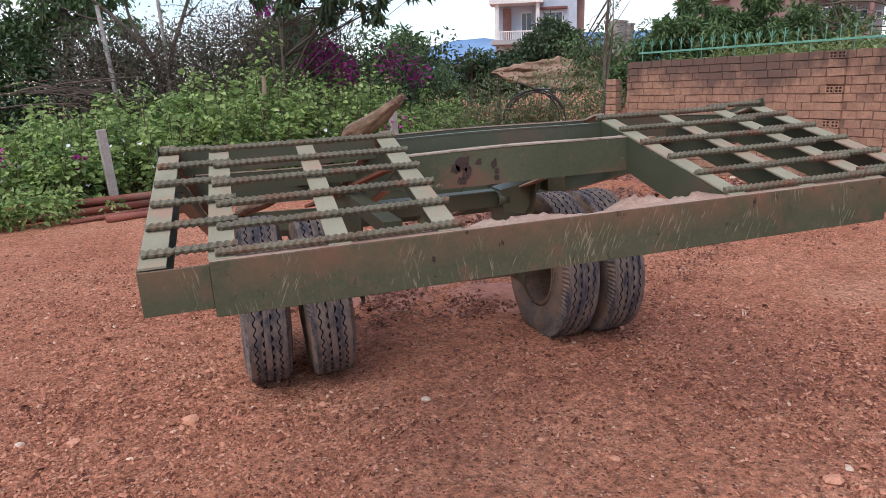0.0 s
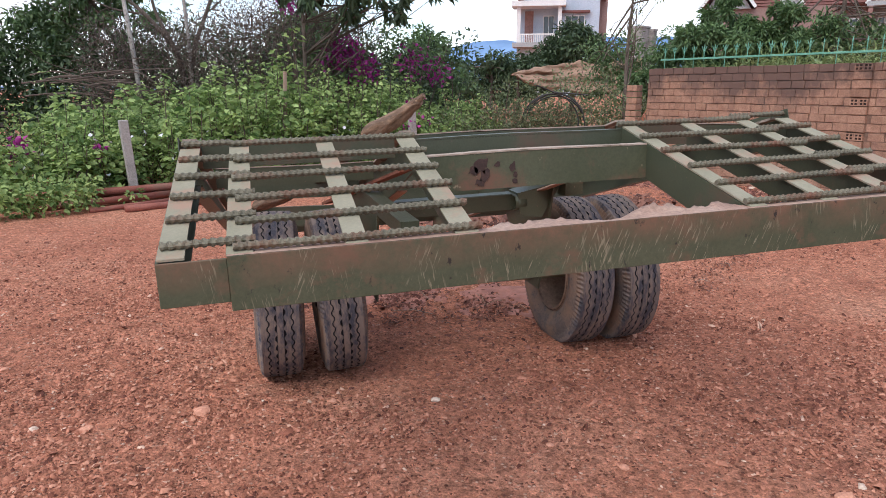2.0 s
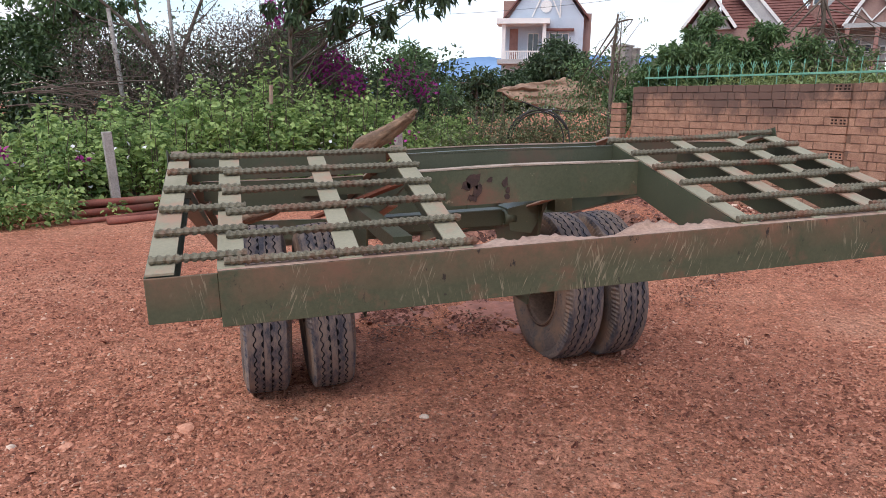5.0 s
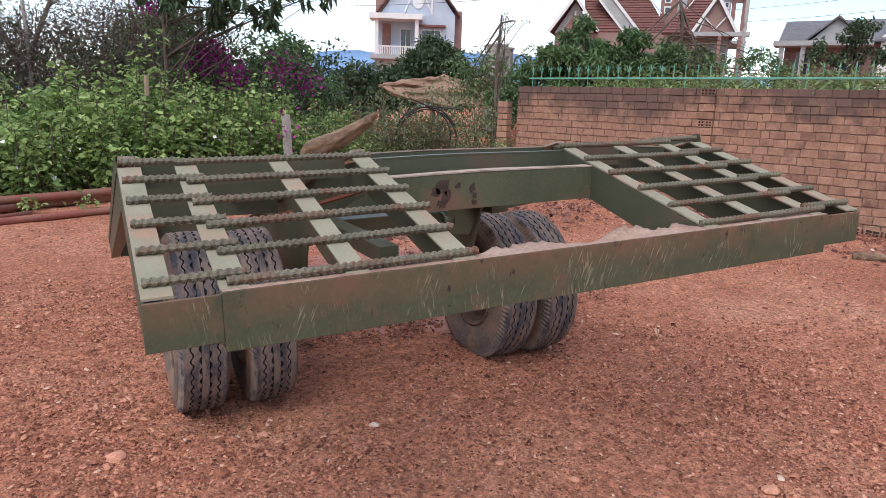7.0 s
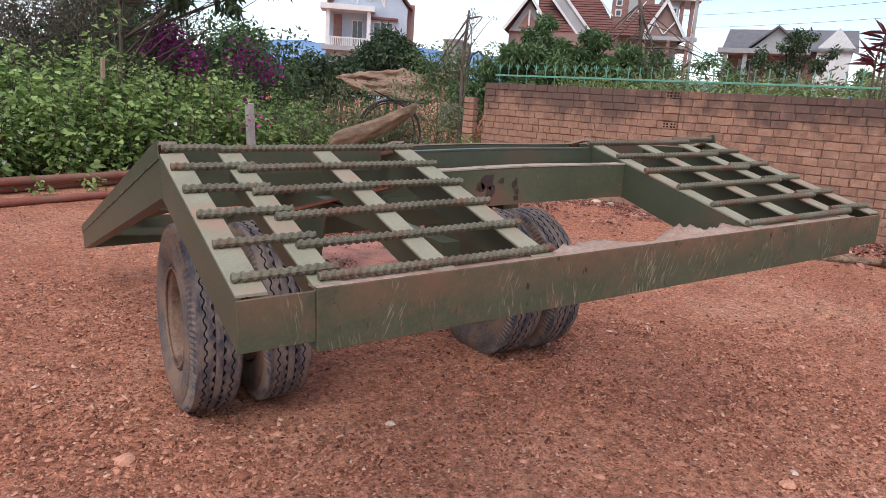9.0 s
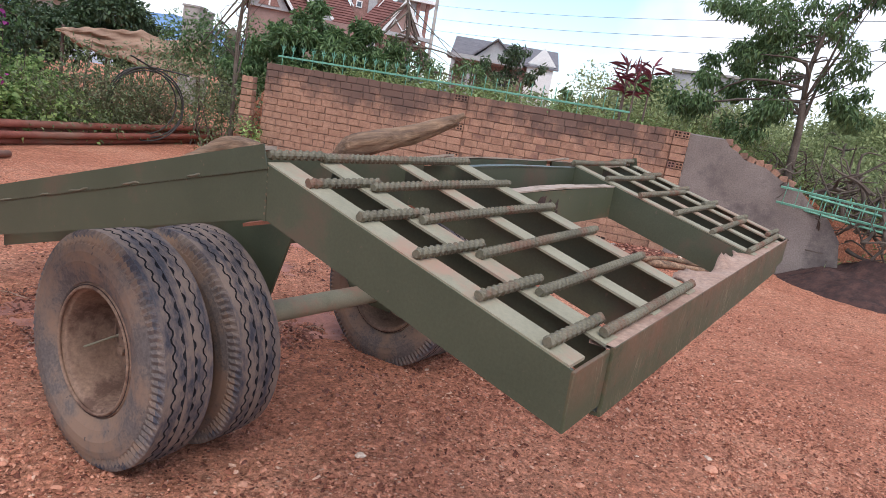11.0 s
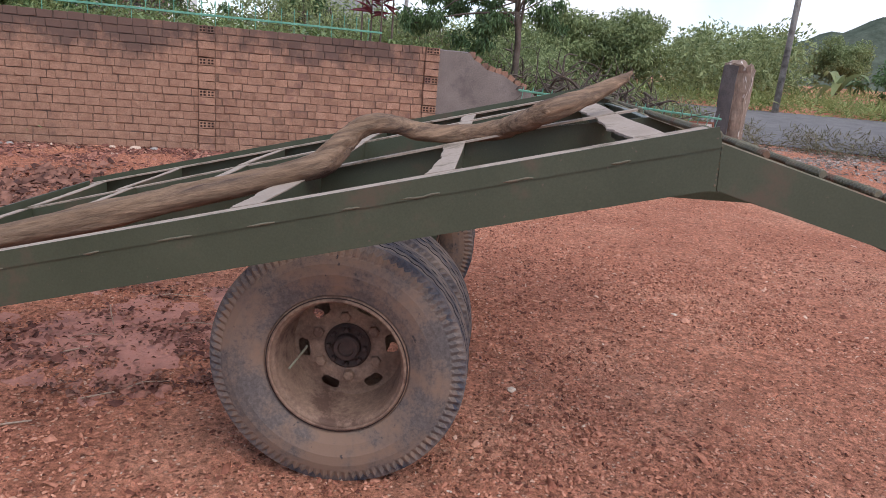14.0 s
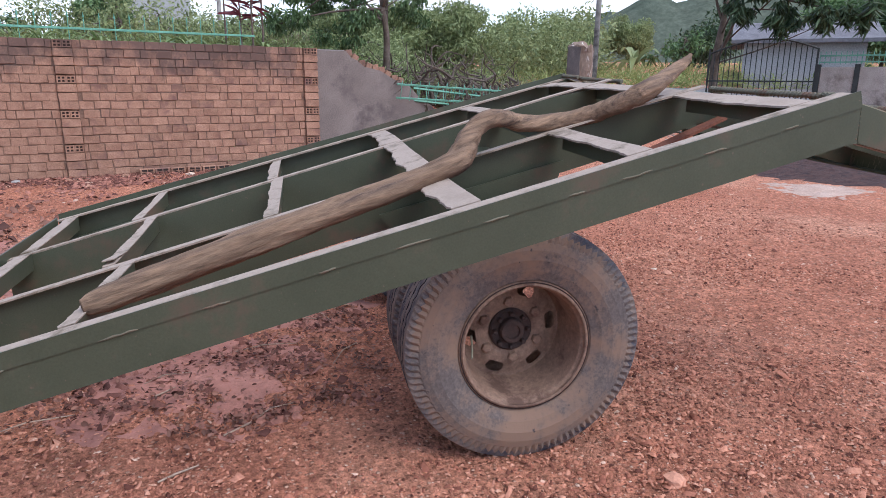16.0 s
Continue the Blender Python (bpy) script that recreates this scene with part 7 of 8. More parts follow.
hillside()
for k, (x, y, hh) in enumerate(((26.5, 3.0, 2.9), (27.0, 0.3, 3.2), (28.0, -2.4, 3.4), (25.0, 6.5, 2.3), (22.0, 10.0, 1.5), (44, -14, 3.4), (42, -9, 3.2), (46, -20, 3.6), (27, 12, 1.7))):
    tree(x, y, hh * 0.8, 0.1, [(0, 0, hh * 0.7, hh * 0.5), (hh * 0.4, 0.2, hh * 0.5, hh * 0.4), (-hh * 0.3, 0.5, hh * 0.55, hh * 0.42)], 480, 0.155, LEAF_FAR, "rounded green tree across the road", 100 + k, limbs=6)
for k, (x, y, hh) in enumerate(((15.0, 30.8, 4.4), (10.5, 30.0, 3.0), (12.5, 31.5, 3.0), (23.0, 22.5, 3.4), (27.5, 18.5, 1.2), (30.5, 16.0, 1.6), (18, 24, 2.6), (6.5, 26, 3.4), (2, 24, 4), (36.3, 14.0, 3.5))):
    tree(x, y, hh * 0.8, 0.12, [(0, 0, hh * 0.62, hh * 0.4), (hh * 0.3, 0, hh * 0.45, hh * 0.32), (-hh * 0.3, 0.3, hh * 0.5, hh * 0.34), (0, 0, hh * 0.8, hh * 0.28)], 300, 0.22, LEAF_DARK if k in (0, 1, 2, 3) else LEAF_MID, "rounded leafy garden tree near the houses", 130 + k, limbs=6)
for k, (x, y, hh) in enumerate(((17.5, 8.0, 1.3), (19.5, 5.0, 1.9), (21, 1.5, 2.2), (18.5, 2.8, 2.3), (22.5, 7.5, 1.7), (16.5, 11.5, 0.9), (20.0, 10.5, 1.2), (15.6, 5.6, 1.2))):
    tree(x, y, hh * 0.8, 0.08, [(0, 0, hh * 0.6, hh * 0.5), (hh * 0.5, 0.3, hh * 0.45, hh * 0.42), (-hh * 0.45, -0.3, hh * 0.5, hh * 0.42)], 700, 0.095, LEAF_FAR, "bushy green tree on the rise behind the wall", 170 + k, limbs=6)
for k, (x, y, hh) in enumerate(((31, -15.5, 2.6), (34, -19.0, 3.6), (27, -20, 4.0), (47, -11, 3.4), (24, -21, 4.4), (16, -17, 3.6))):
    tree(x, y, hh * 0.8, 0.1, [(0, 0, hh * 0.6, hh * 0.45), (hh * 0.4, 0.2, hh * 0.4, hh * 0.4), (-hh * 0.3, 0.5, hh * 0.5, hh * 0.4)], 120, 0.24, (LEAF_MID, LEAF_DARK)[k % 2], "green tree along the village road", 190 + k, limbs=6)
tree(33.5, 21.4, 3.2, 0.14, [(0, 0, 3.5, 1.0), (1.0, -0.8, 3.7, 0.9), (-0.9, 0.8, 3.5, 0.9), (0.3, 0, 4.5, 1.0)], 420, 0.2, LEAF_DARK, "dark round-crowned garden tree before the bungalow", 160, limbs=7)
# the drooping tree over the iron gate
tree(15.9, -7.5, 4.2, 0.15, [(-1.7, 0.5, 2.9, 0.45), (-2.2, -0.3, 2.6, 0.5), (-2.8, -1.0, 2.55, 0.5), (-3.3, -1.6, 2.65, 0.45), (-2.5, -0.6, 3.4, 0.7), (-1.7, 0.6, 3.6, 0.7), (-3.2, -1.5, 3.5, 0.6), (-0.3, 0.2, 4.2, 0.6)], 900, 0.2, LEAF_DARK, "dark drooping-leaved tree over the iron gate", 150, droop=1.2, wide=0.25, limbs=3)


# ---- poles and wires ----
def power_pole(x, y, h, lean_x, lean_y, r, label):
    z0 = float(height(x, y))
    v_, f_ = tube([(x, y, z0 - 0.3), (x + lean_x, y + lean_y, z0 + h)], [r, r * 0.65], 10)
    ob = raw("utility_pole", v_, f_, CONCRETE, smooth=True)
    v2, f2 = tube([(x + lean_x - 0.3, y + lean_y - 0.6, z0 + h - 0.4), (x + lean_x + 0.3, y + lean_y + 0.6, z0 + h - 0.4)], [0.05, 0.05], 6)
    raw("crossarm", v2, f2, DARK_METAL, ob)
    tagged(ob, label, "pole")


power_pole(23.4, -7.05, 9.5, 0.0, -0.1, 0.12, "leaning grey concrete power pole by the road")
power_pole(25.6, 21.5, 8, 0, 0, 0.11, "grey concrete power pole between houses")
power_pole(37.0, 8.5, 7, 0, 0, 0.14, "dark power pole on the rise")
for k, (p, q, sag) in enumerate((((23.4, -7.6, 7.4), (36, 30, 8.6), 0.6), ((23.4, -6.6, 6.7), (36, 31, 7.8), 0.6), ((23.4, -7.6, 7.4), (14, -45, 8.5), 0.8), ((23.4, -6.6, 6.7), (14, -44, 7.6), 0.8), ((23.4, -7.1, 6.0), (36, 30, 7.0), 0.5), ((25.6, 21.5, 9.0), (4, 40, 8.2), 0.9), ((25.6, 21.5, 8.4), (4, 40, 7.4), 0.9), ((25.6, 21.5, 7.8), (4, 40, 6.4), 0.9))):
    pts = [(p[0] + (q[0] - p[0]) * f, p[1] + (q[1] - p[1]) * f, p[2] + (q[2] - p[2]) * f - sag * 4 * f * (1 - f)) for f in np.linspace(0, 1, 24)]
    v_, f_ = tube(pts, [0.009] * 24, 4)
    tagged(raw("power_line", v_, f_, DARK_METAL), "thin dark overhead power line", "cable", "overhead power lines")


# ---- houses ----
def window(parent, x, z, w, h, y=0.0, bars=2, name="window"):
    """A white framed window proud of the wall at y, seen from -y."""
    f = box(name, (x, y - 0.05, z), (x + w, y - 0.01, z + h), WHITE, parent, "white window frame")
    n = bars
    for k in range(n):
        a = x + 0.06 + (w - 0.06) * k / n
        box("pane", (a, y - 0.07, z + 0.07), (a + (w - 0.06) / n - 0.06, y - 0.052, z + h - 0.07), PANE, f, "dark glass pane")
    return f


def gable_roof(parent, x0, x1, y0, y1, z, rise, material, over=0.35, name="roof", along="y"):
    """A double-pitched roof with thickness; the ridge runs along y or x."""
    bm = bmesh.new()
    t = 0.14
    if along == "y":
        m = (x0 + x1) / 2
        prof = [(x0 - over, z - 0.1), (m, z + rise), (x1 + over, z - 0.1), (x1 + over, z - 0.1 + t), (m, z + rise + t), (x0 - over, z - 0.1 + t)]
        a = [bm.verts.new((p, y0 - over, q)) for p, q in prof]
        b = [bm.verts.new((p, y1 + over, q)) for p, q in prof]
    else:
        m = (y0 + y1) / 2
        prof = [(y0 - over, z - 0.1), (m, z + rise), (y1 + over, z - 0.1), (y1 + over, z - 0.1 + t), (m, z + rise + t), (y0 - over, z - 0.1 + t)]
        a = [bm.verts.new((x0 - over, p, q)) for p, q in prof]
        b = [bm.verts.new((x1 + over, p, q)) for p, q in prof]
    for i in range(6):
        j = (i + 1) % 6
        bm.faces.new((a[i], a[j], b[j], b[i]))
    for r in (a, b):
        bm.faces.new((r[0], r[1], r[4], r[5]))
        bm.faces.new((r[1], r[2], r[3], r[4]))
    bmesh.ops.recalc_face_normals(bm, faces=bm.faces[:])
    return part(name, bm, material, parent)


def gable_wall(parent, x0, x1, y, z, rise, material, thick=0.2, name="gable"):
    bm = bmesh.new()
    m = (x0 + x1) / 2
    a = [bm.verts.new(p) for p in ((x0, y, z), (x1, y, z), (m, y, z + rise))]
    b = [bm.verts.new((v.co.x, y + thick, v.co.z)) for v in a]
    bm.faces.new(a)
    bm.faces.new(b[::-1])
    for i in range(3):
        j = (i + 1) % 3
        bm.faces.new((a[j], a[i], b[i], b[j]))
    bmesh.ops.recalc_face_normals(bm, faces=bm.faces[:])
    return part(name, bm, material, parent)


def villa(m):
    """A three-storey pale blue house with a columned balcony."""
    h = empty("town_house", m, "pale blue three-storey house with balcony and steep red roof", "house")
    box("wall", (0, 1.2, 0), (3.3, 8, 7.2), HOUSE_BLUE, h, "pale blue rendered wall")
    box("wall", (3.3, 0.3, 0), (6.1, 8, 7.2), HOUSE_BLUE, h, "pale blue rendered wall")
    box("wall", (0.0, 0.0, 0), (3.2, 1.2, 4.1), HOUSE_GREY, h, "grey lower storey")
    box("balcony_slab", (-0.3, -0.7, 4.1), (3.6, 1.2, 4.4), HOUSE_GREY, h, "grey balcony slab")
    box("balcony_roof", (-0.4, -0.8, 6.75), (3.6, 1.3, 7.1), WHITE, h, "white balcony roof slab")
    for x in (0.0, 3.05):
        box("column", (x, -0.5, 4.4), (x + 0.28, -0.2, 6.75), WHITE, h, "white column")
    for k in range(20):
        box("baluster", (0.3 + 0.14 * k, -0.6, 4.4), (0.36 + 0.14 * k, -0.54, 4.9), WHITE, h)
    box("handrail", (0.28, -0.62, 4.9), (3.1, -0.5, 4.98), WHITE, h)
    box("lattice_panel", (0.5, 1.1, 4.5), (1.15, 1.18, 6.6), LATTICE, h, "brick-red lattice panel")
    window(h, 1.9, 4.4, 0.85, 1.9, 1.2, 2, "balcony_door")
    window(h, 3.55, 4.7, 1.5, 1.5, 0.3, 3)
    window(h, 1.5, 1.2, 1.2, 1.3, 0.0, 2)
    box("window_hood", (3.3, -0.1, 6.35), (5.4, 0.28, 6.5), ROOF_TILE, h, "small tiled window hood")
    gable_wall(h, 0.4, 6.1, 0.45, 7.2, 3.6, HOUSE_BLUE)
    for x, z, q, w in ((3.25, 9.4, 4.3, 7.3), (3.25, 9.4, 2.2, 7.3)):
        bm = bmesh.new()
        add_bar(bm, (x, 0.40, z), (q, 0.40, w), 0.07, 0.10)
        part("gable_brace", bm, WHITE, h, "white decorative brace")
    box("gable_brace", (4.25, 0.38, 7.2), (4.37, 0.44, 9.6), WHITE, h)
    bm = bmesh.new()
    bmesh.ops.create_cone(bm, cap_ends=True, segments=24, radius1=0.42, radius2=0.42, depth=0.08, matrix=pose(3.25, 0.41, 8.0, 90))
    part("round_window", bm, WHITE, h, "round white window")
    gable_roof(h, 0.4, 6.1, 0.5, 8, 7.2, 3.6, ROOF_TILE, 0.4)
    box("side_shaft", (6.12, 1.2, 0), (6.7, 2.2, 7.6), HOUSE_PINK, h, "pink side shaft")
    box("attic_wall", (0.0, 0.6, 7.2), (1.9, 4, 8.4), HOUSE_PINK, h, "dark pink attic box")


ang = math.degrees(math.atan2(-2.5, 5.2))
villa(pose(24.4, 62.55, -0.2, 0, 0, ang) @ Matrix.Diagonal((1.256, 1.256, 1.38, 1)))


def tiled_slope(parent, bl, br, tr, tl, courses, material, name="roof"):
    """A roof slope of overlapping tile courses between four corners."""
    bl, br, tr, tl = (Vector(p) for p in (bl, br, tr, tl))
    up = (br - bl).cross(tl - bl).normalized()

    def slab(q, low):
        bm = bmesh.new()
        hi = [bm.verts.new(p) for p in q]
        lo = [bm.verts.new(p - up * w) for p, w in zip(q, low)]
        bm.faces.new(hi)
        bm.faces.new(lo[::-1])
        for i in range(4):
            j = (i + 1) % 4
            bm.faces.new((hi[j], hi[i], lo[i], lo[j]))
        return bm

    roof = part(name, slab([bl, br, tr, tl], (0.06,) * 4), material, parent)
    for k in range(courses):
        f, g = k / courses, min(1.0, (k + 1.12) / courses)
        q = [bl.lerp(tl, f) + up * 0.10, br.lerp(tr, f) + up * 0.10, br.lerp(tr, g) + up * 0.05, bl.lerp(tl, g) + up * 0.05]
        part("tile_course", slab(q, (0.08, 0.08, 0.03, 0.03)), material, roof)
    return roof


def board(parent, a, b, y, wide=0.15, label="white bargeboard"):
    bm = bmesh.new()
    add_bar(bm, (a[0], y, a[1]), (b[0], y, b[1]), 0.07, wide)
    return part("bargeboard", bm, WHITE, parent, label)


def red_house(m):
    """A pink house with stepped tiled gables, a tiled porch and a columned corner tower."""
    h = empty("tiled_house", m, "pink house with brown-red tiled gables and a columned porch", "house")
    box("wall", (-0.1, 2.1, -1), (7.3, 9, 2.85), HOUSE_PINK, h, "pink rendered wall")
    # the small gable with its brick-coloured field
    gable_wall(h, -0.1, 2.1, 1.9, 2.85, 1.65, HOUSE_GREY)
    gable_wall(h, 0.42, 1.58, 1.86, 3.0, 0.98, LATTICE, 0.03, "gable_panel")
    gable_roof(h, 0.0, 2.0, 1.75, 6, 2.92, 1.72, ROOF_TILE, 0.3)
    board(h, (1.0, 4.72), (-0.36, 2.86), 1.40)
    board(h, (1.0, 4.72), (2.36, 2.86), 1.40)
    box("gable_post", (0.96, 1.82, 3.0), (1.06, 1.855, 4.0), WHITE, h, "white gable post")
    # the lower tiled slope, the grey cheek wall and the main slope behind it
    tiled_slope(h, (1.5, 2.5, 2.8), (3.7, 2.5, 2.8), (1.95, 3.6, 5.0), (1.3, 3.6, 5.0), 14, ROOF_TILE)
    bm = bmesh.new()
    prism_pts = [(2.0, 4.95), (3.85, 2.8), (4.5, 2.95), (2.7, 5.1)]
    a = [bm.verts.new((x, 2.75, z)) for x, z in prism_pts]
    b = [bm.verts.new((x, 4.2, z)) for x, z in prism_pts]
    bm.faces.new(a)
    bm.faces.new(b[::-1])
    for i in range(4):
        j = (i + 1) % 4
        bm.faces.new((a[j], a[i], b[i], b[j]))
    bmesh.ops.recalc_face_normals(bm, faces=bm.faces[:])
    part("cheek_wall", bm, HOUSE_GREY, h, "blue-grey cheek wall between two roofs")
    board(h, (1.93, 5.02), (3.80, 2.82), 2.70, 0.12)
    board(h, (2.66, 5.14), (4.5, 3.0), 2.70, 0.15)
    tiled_slope(h, (2.4, 2.9, 2.75), (6.2, 2.9, 2.75), (4.2, 6.4, 6.2), (2.0, 6.4, 6.2), 22, ROOF_TILE)
    board(h, (4.62, 5.25), (5.62, 4.15), 4.2, 0.08, "pale roof edge")
    # the stair tower
    box("tower_wall", (5.55, 4.4, 2.5), (6.45, 7.0, 7.5), LATTICE, h, "dull brown tower wall")
    box("tower_wall", (6.45, 4.2, 2.5), (6.95, 7.0, 7.5), HOUSE_GREY, h, "grey tower wall")
    box("tower_wall", (6.95, 4.5, 2.5), (7.9, 7.0, 7.5), HOUSE_PINK, h, "pink tower wall")
    for z in (4.15, 4.72, 5.3):
        window(h, 5.74, z, 0.36, 0.40, 4.4, 1)
    # the tiled porch
    tiled_slope(h, (5.7, 1.5, 2.75), (7.9, 1.5, 2.75), (8.5, 3.5, 4.75), (7.2, 3.5, 4.75), 12, ROOF_TILE)
    board(h, (6.5, 3.62), (7.34, 4.82), 2.9, 0.06, "pale roof edge")
    gable_wall(h, 7.26, 9.24, 0.45, 2.7, 1.72, HOUSE_PINK)
    gable_roof(h, 7.4, 9.1, 0.6, 3.6, 2.72, 1.62, ROOF_TILE, 0.3)
    board(h, (8.25, 4.5), (7.12, 2.62), 0.24)
    board(h, (8.25, 4.5), (9.38, 2.62), 0.24)
    for p, q in (((8.25, 4.2), (8.25, 2.8)), ((7.75, 3.45), (8.25, 2.85)), ((8.75, 3.45), (8.25, 2.85)), ((7.5, 2.75), (7.75, 3.4))):
        board(h, p, q, 0.40, 0.06, "cream timber brace")
    box("porch_beam", (7.15, -0.05, 2.5), (9.9, 0.4, 2.7), HOUSE_GREY, h, "grey porch beam")
    for x in (7.22, 8.42, 9.38):
        box("column", (x, -0.05, -1), (x + 0.17, 0.15, 2.5), LATTICE, h, "pinkish porch column")
    box("porch_wall", (7.3, 2.4, -1), (9.2, 9, 2.7), HOUSE_GREY, h, "grey porch wall")
    window(h, 6.55, 1.75, 0.42, 0.42, 2.1, 1)
    for x, z, w in ((7.75, 1.8, 0.32), (8.05, 1.55, 0.5), (8.85, 1.45, 0.3)):
        window(h, x, z, w, 0.42, 2.4, 1)
    # the corner tower with open columns
    box("corner_wall", (8.3, 4.0, 2.5), (9.25, 7.0, 5.05), HOUSE_GREY, h, "grey corner wall")
    window(h, 8.9, 4.35, 0.26, 0.36, 4.0, 1)
    for x in (9.3, 9.85):
        box("tower_column", (x, 3.9, 2.5), (x + 0.2, 4.1, 5.05), LATTICE, h, "pinkish tower column")
    box("tower_slab", (8.3, 3.6, 5.05), (10.4, 7.0, 5.25), WHITE, h, "white balcony slab")
    box("tower_slab", (8.3, 3.6, 2.45), (10.2, 7.0, 2.62), HOUSE_GREY, h, "grey balcony slab")
    box("handrail", (9.25, 3.75, 3.05), (10.1, 3.8, 3.12), WHITE, h, "white balcony rail")


red_house(pose(22.1, 31.0, 2.75, 0, 0, math.degrees(math.atan2(-7.2, 7.4))))


def grey_house(m):
    """A low house with a grey hipped roof, porch columns and a white side wall."""
    h = empty("bungalow", m, "low grey-roofed house with a columned porch and white end wall", "house")
    box("wall", (0, 1.5, -1.5), (6.0, 8, 2.6), HOUSE_PINK, h, "dull pink wall")
    box("end_wall", (6.02, 1.0, -1.5), (8.2, 8, 2.9), WHITE, h, "white end wall")
    gable_wall(h, 6.0, 8.4, 0.95, 2.9, 1.4, WHITE)
    gable_roof(h, 0, 8.2, 1.2, 8, 2.7, 1.7, ROOF_GREY, 0.4, along="x")
    gable_wall(h, 1.6, 5.0, 0.3, 2.6, 1.6, HOUSE_GREY)
    gable_roof(h, 1.6, 5.0, 0.3, 4, 2.6, 1.6, ROOF_GREY, 0.35)
    box("porch_slab", (-0.6, -0.4, 2.3), (5.6, 1.5, 2.65), HOUSE_GREY, h, "grey porch slab")
    for x in (-0.2, 1.2):
        box("column", (x, -0.2, -1.5), (x + 0.3, 0.1, 2.3), HOUSE_GREY, h, "grey porch column")
    window(h, 3.4, 0.6, 1.6, 1.3, 1.5, 2)
    window(h, 0.8, 0.0, 0.9, 2.0, 1.5, 1, "door")


grey_house(pose(35.6, 26.9, 3.5, 0, 0, math.degrees(math.atan2(-5.4, 3.2))) @ Matrix.Diagonal((0.8, 0.8, 0.8, 1)))
grey_block = empty("shed", pose(41.4, 14.4, 2.3, 0, 0, -79), "plain grey block building on the rise", "shed")
box("wall", (0, 0, 0), (3.8, 4, 4.3), HOUSE_GREY, grey_block)
box("roof", (-0.15, -0.15, 4.3), (3.95, 4.15, 4.45), CONCRETE, grey_block)


long_house = empty("village_house", pose(22.3, -12.9, 0.9, 0, 0, -125), "low grey village house behind the iron gate", "house")
box("wall", (0, 0, 0), (4.2, 4, 2.1), HOUSE_GREY, long_house, "grey rendered wall")
gable_roof(long_house, 0, 4.2, 0, 4, 2.1, 0.7, ROOF_GREY, 0.5, along="x")
window(long_house, 1.2, 0.8, 0.9, 0.9, 4.06, 2)
window(long_house, 3.0, 0.8, 0.9, 0.9, 4.06, 2)


# ---- distance ----
def ridge(name, radius, az0, az1, heights, material, label, seed):
    """A far ridge: a curved sheet of hills with two slopes."""
    n = 120
    verts, faces = [], []
    for i in range(n + 1):
        f = i / n
        az = radians(az0 + (az1 - az0) * f)
        hgt = float(np.interp(f, np.linspace(0, 1, len(heights)), heights)) * (1 + 0.05 * noise.noise(Vector((f * 22, seed, 0))) + 0.03 * noise.noise(Vector((f * 90, seed, 3))))
        for k, (rr, zz) in enumerate(((0.8, -5), (0.9, 0.45 * hgt), (0.97, 0.85 * hgt), (1.0, hgt), (1.15, -5))):
            verts.append((radius * rr * math.sin(az), radius * rr * math.cos(az), zz * (1 + 0.1 * noise.noise(Vector((f * 40, k, seed))))))
    for i in range(n):
        for k in range(4):
            a = i * 5 + k
            faces.append((a, a + 5, a + 6, a + 1))
    tagged(raw(name, verts, faces, material, smooth=True), label, "hills", kind="structure")


ridge("backdrop_mountain", 1000, -20, 75, [5, 5, 6, 34, 70, 77, 66, 52, 45, 42, 40], MOUNTAIN, "mountain range with blue distance haze in its colour", 2)
ridge("backdrop_hill", 170, 60, 150, [2, 3, 3, 4, 9, 20.5, 23.5, 25, 26], FAR_HILL, "wooded green hill in the distance", 5)


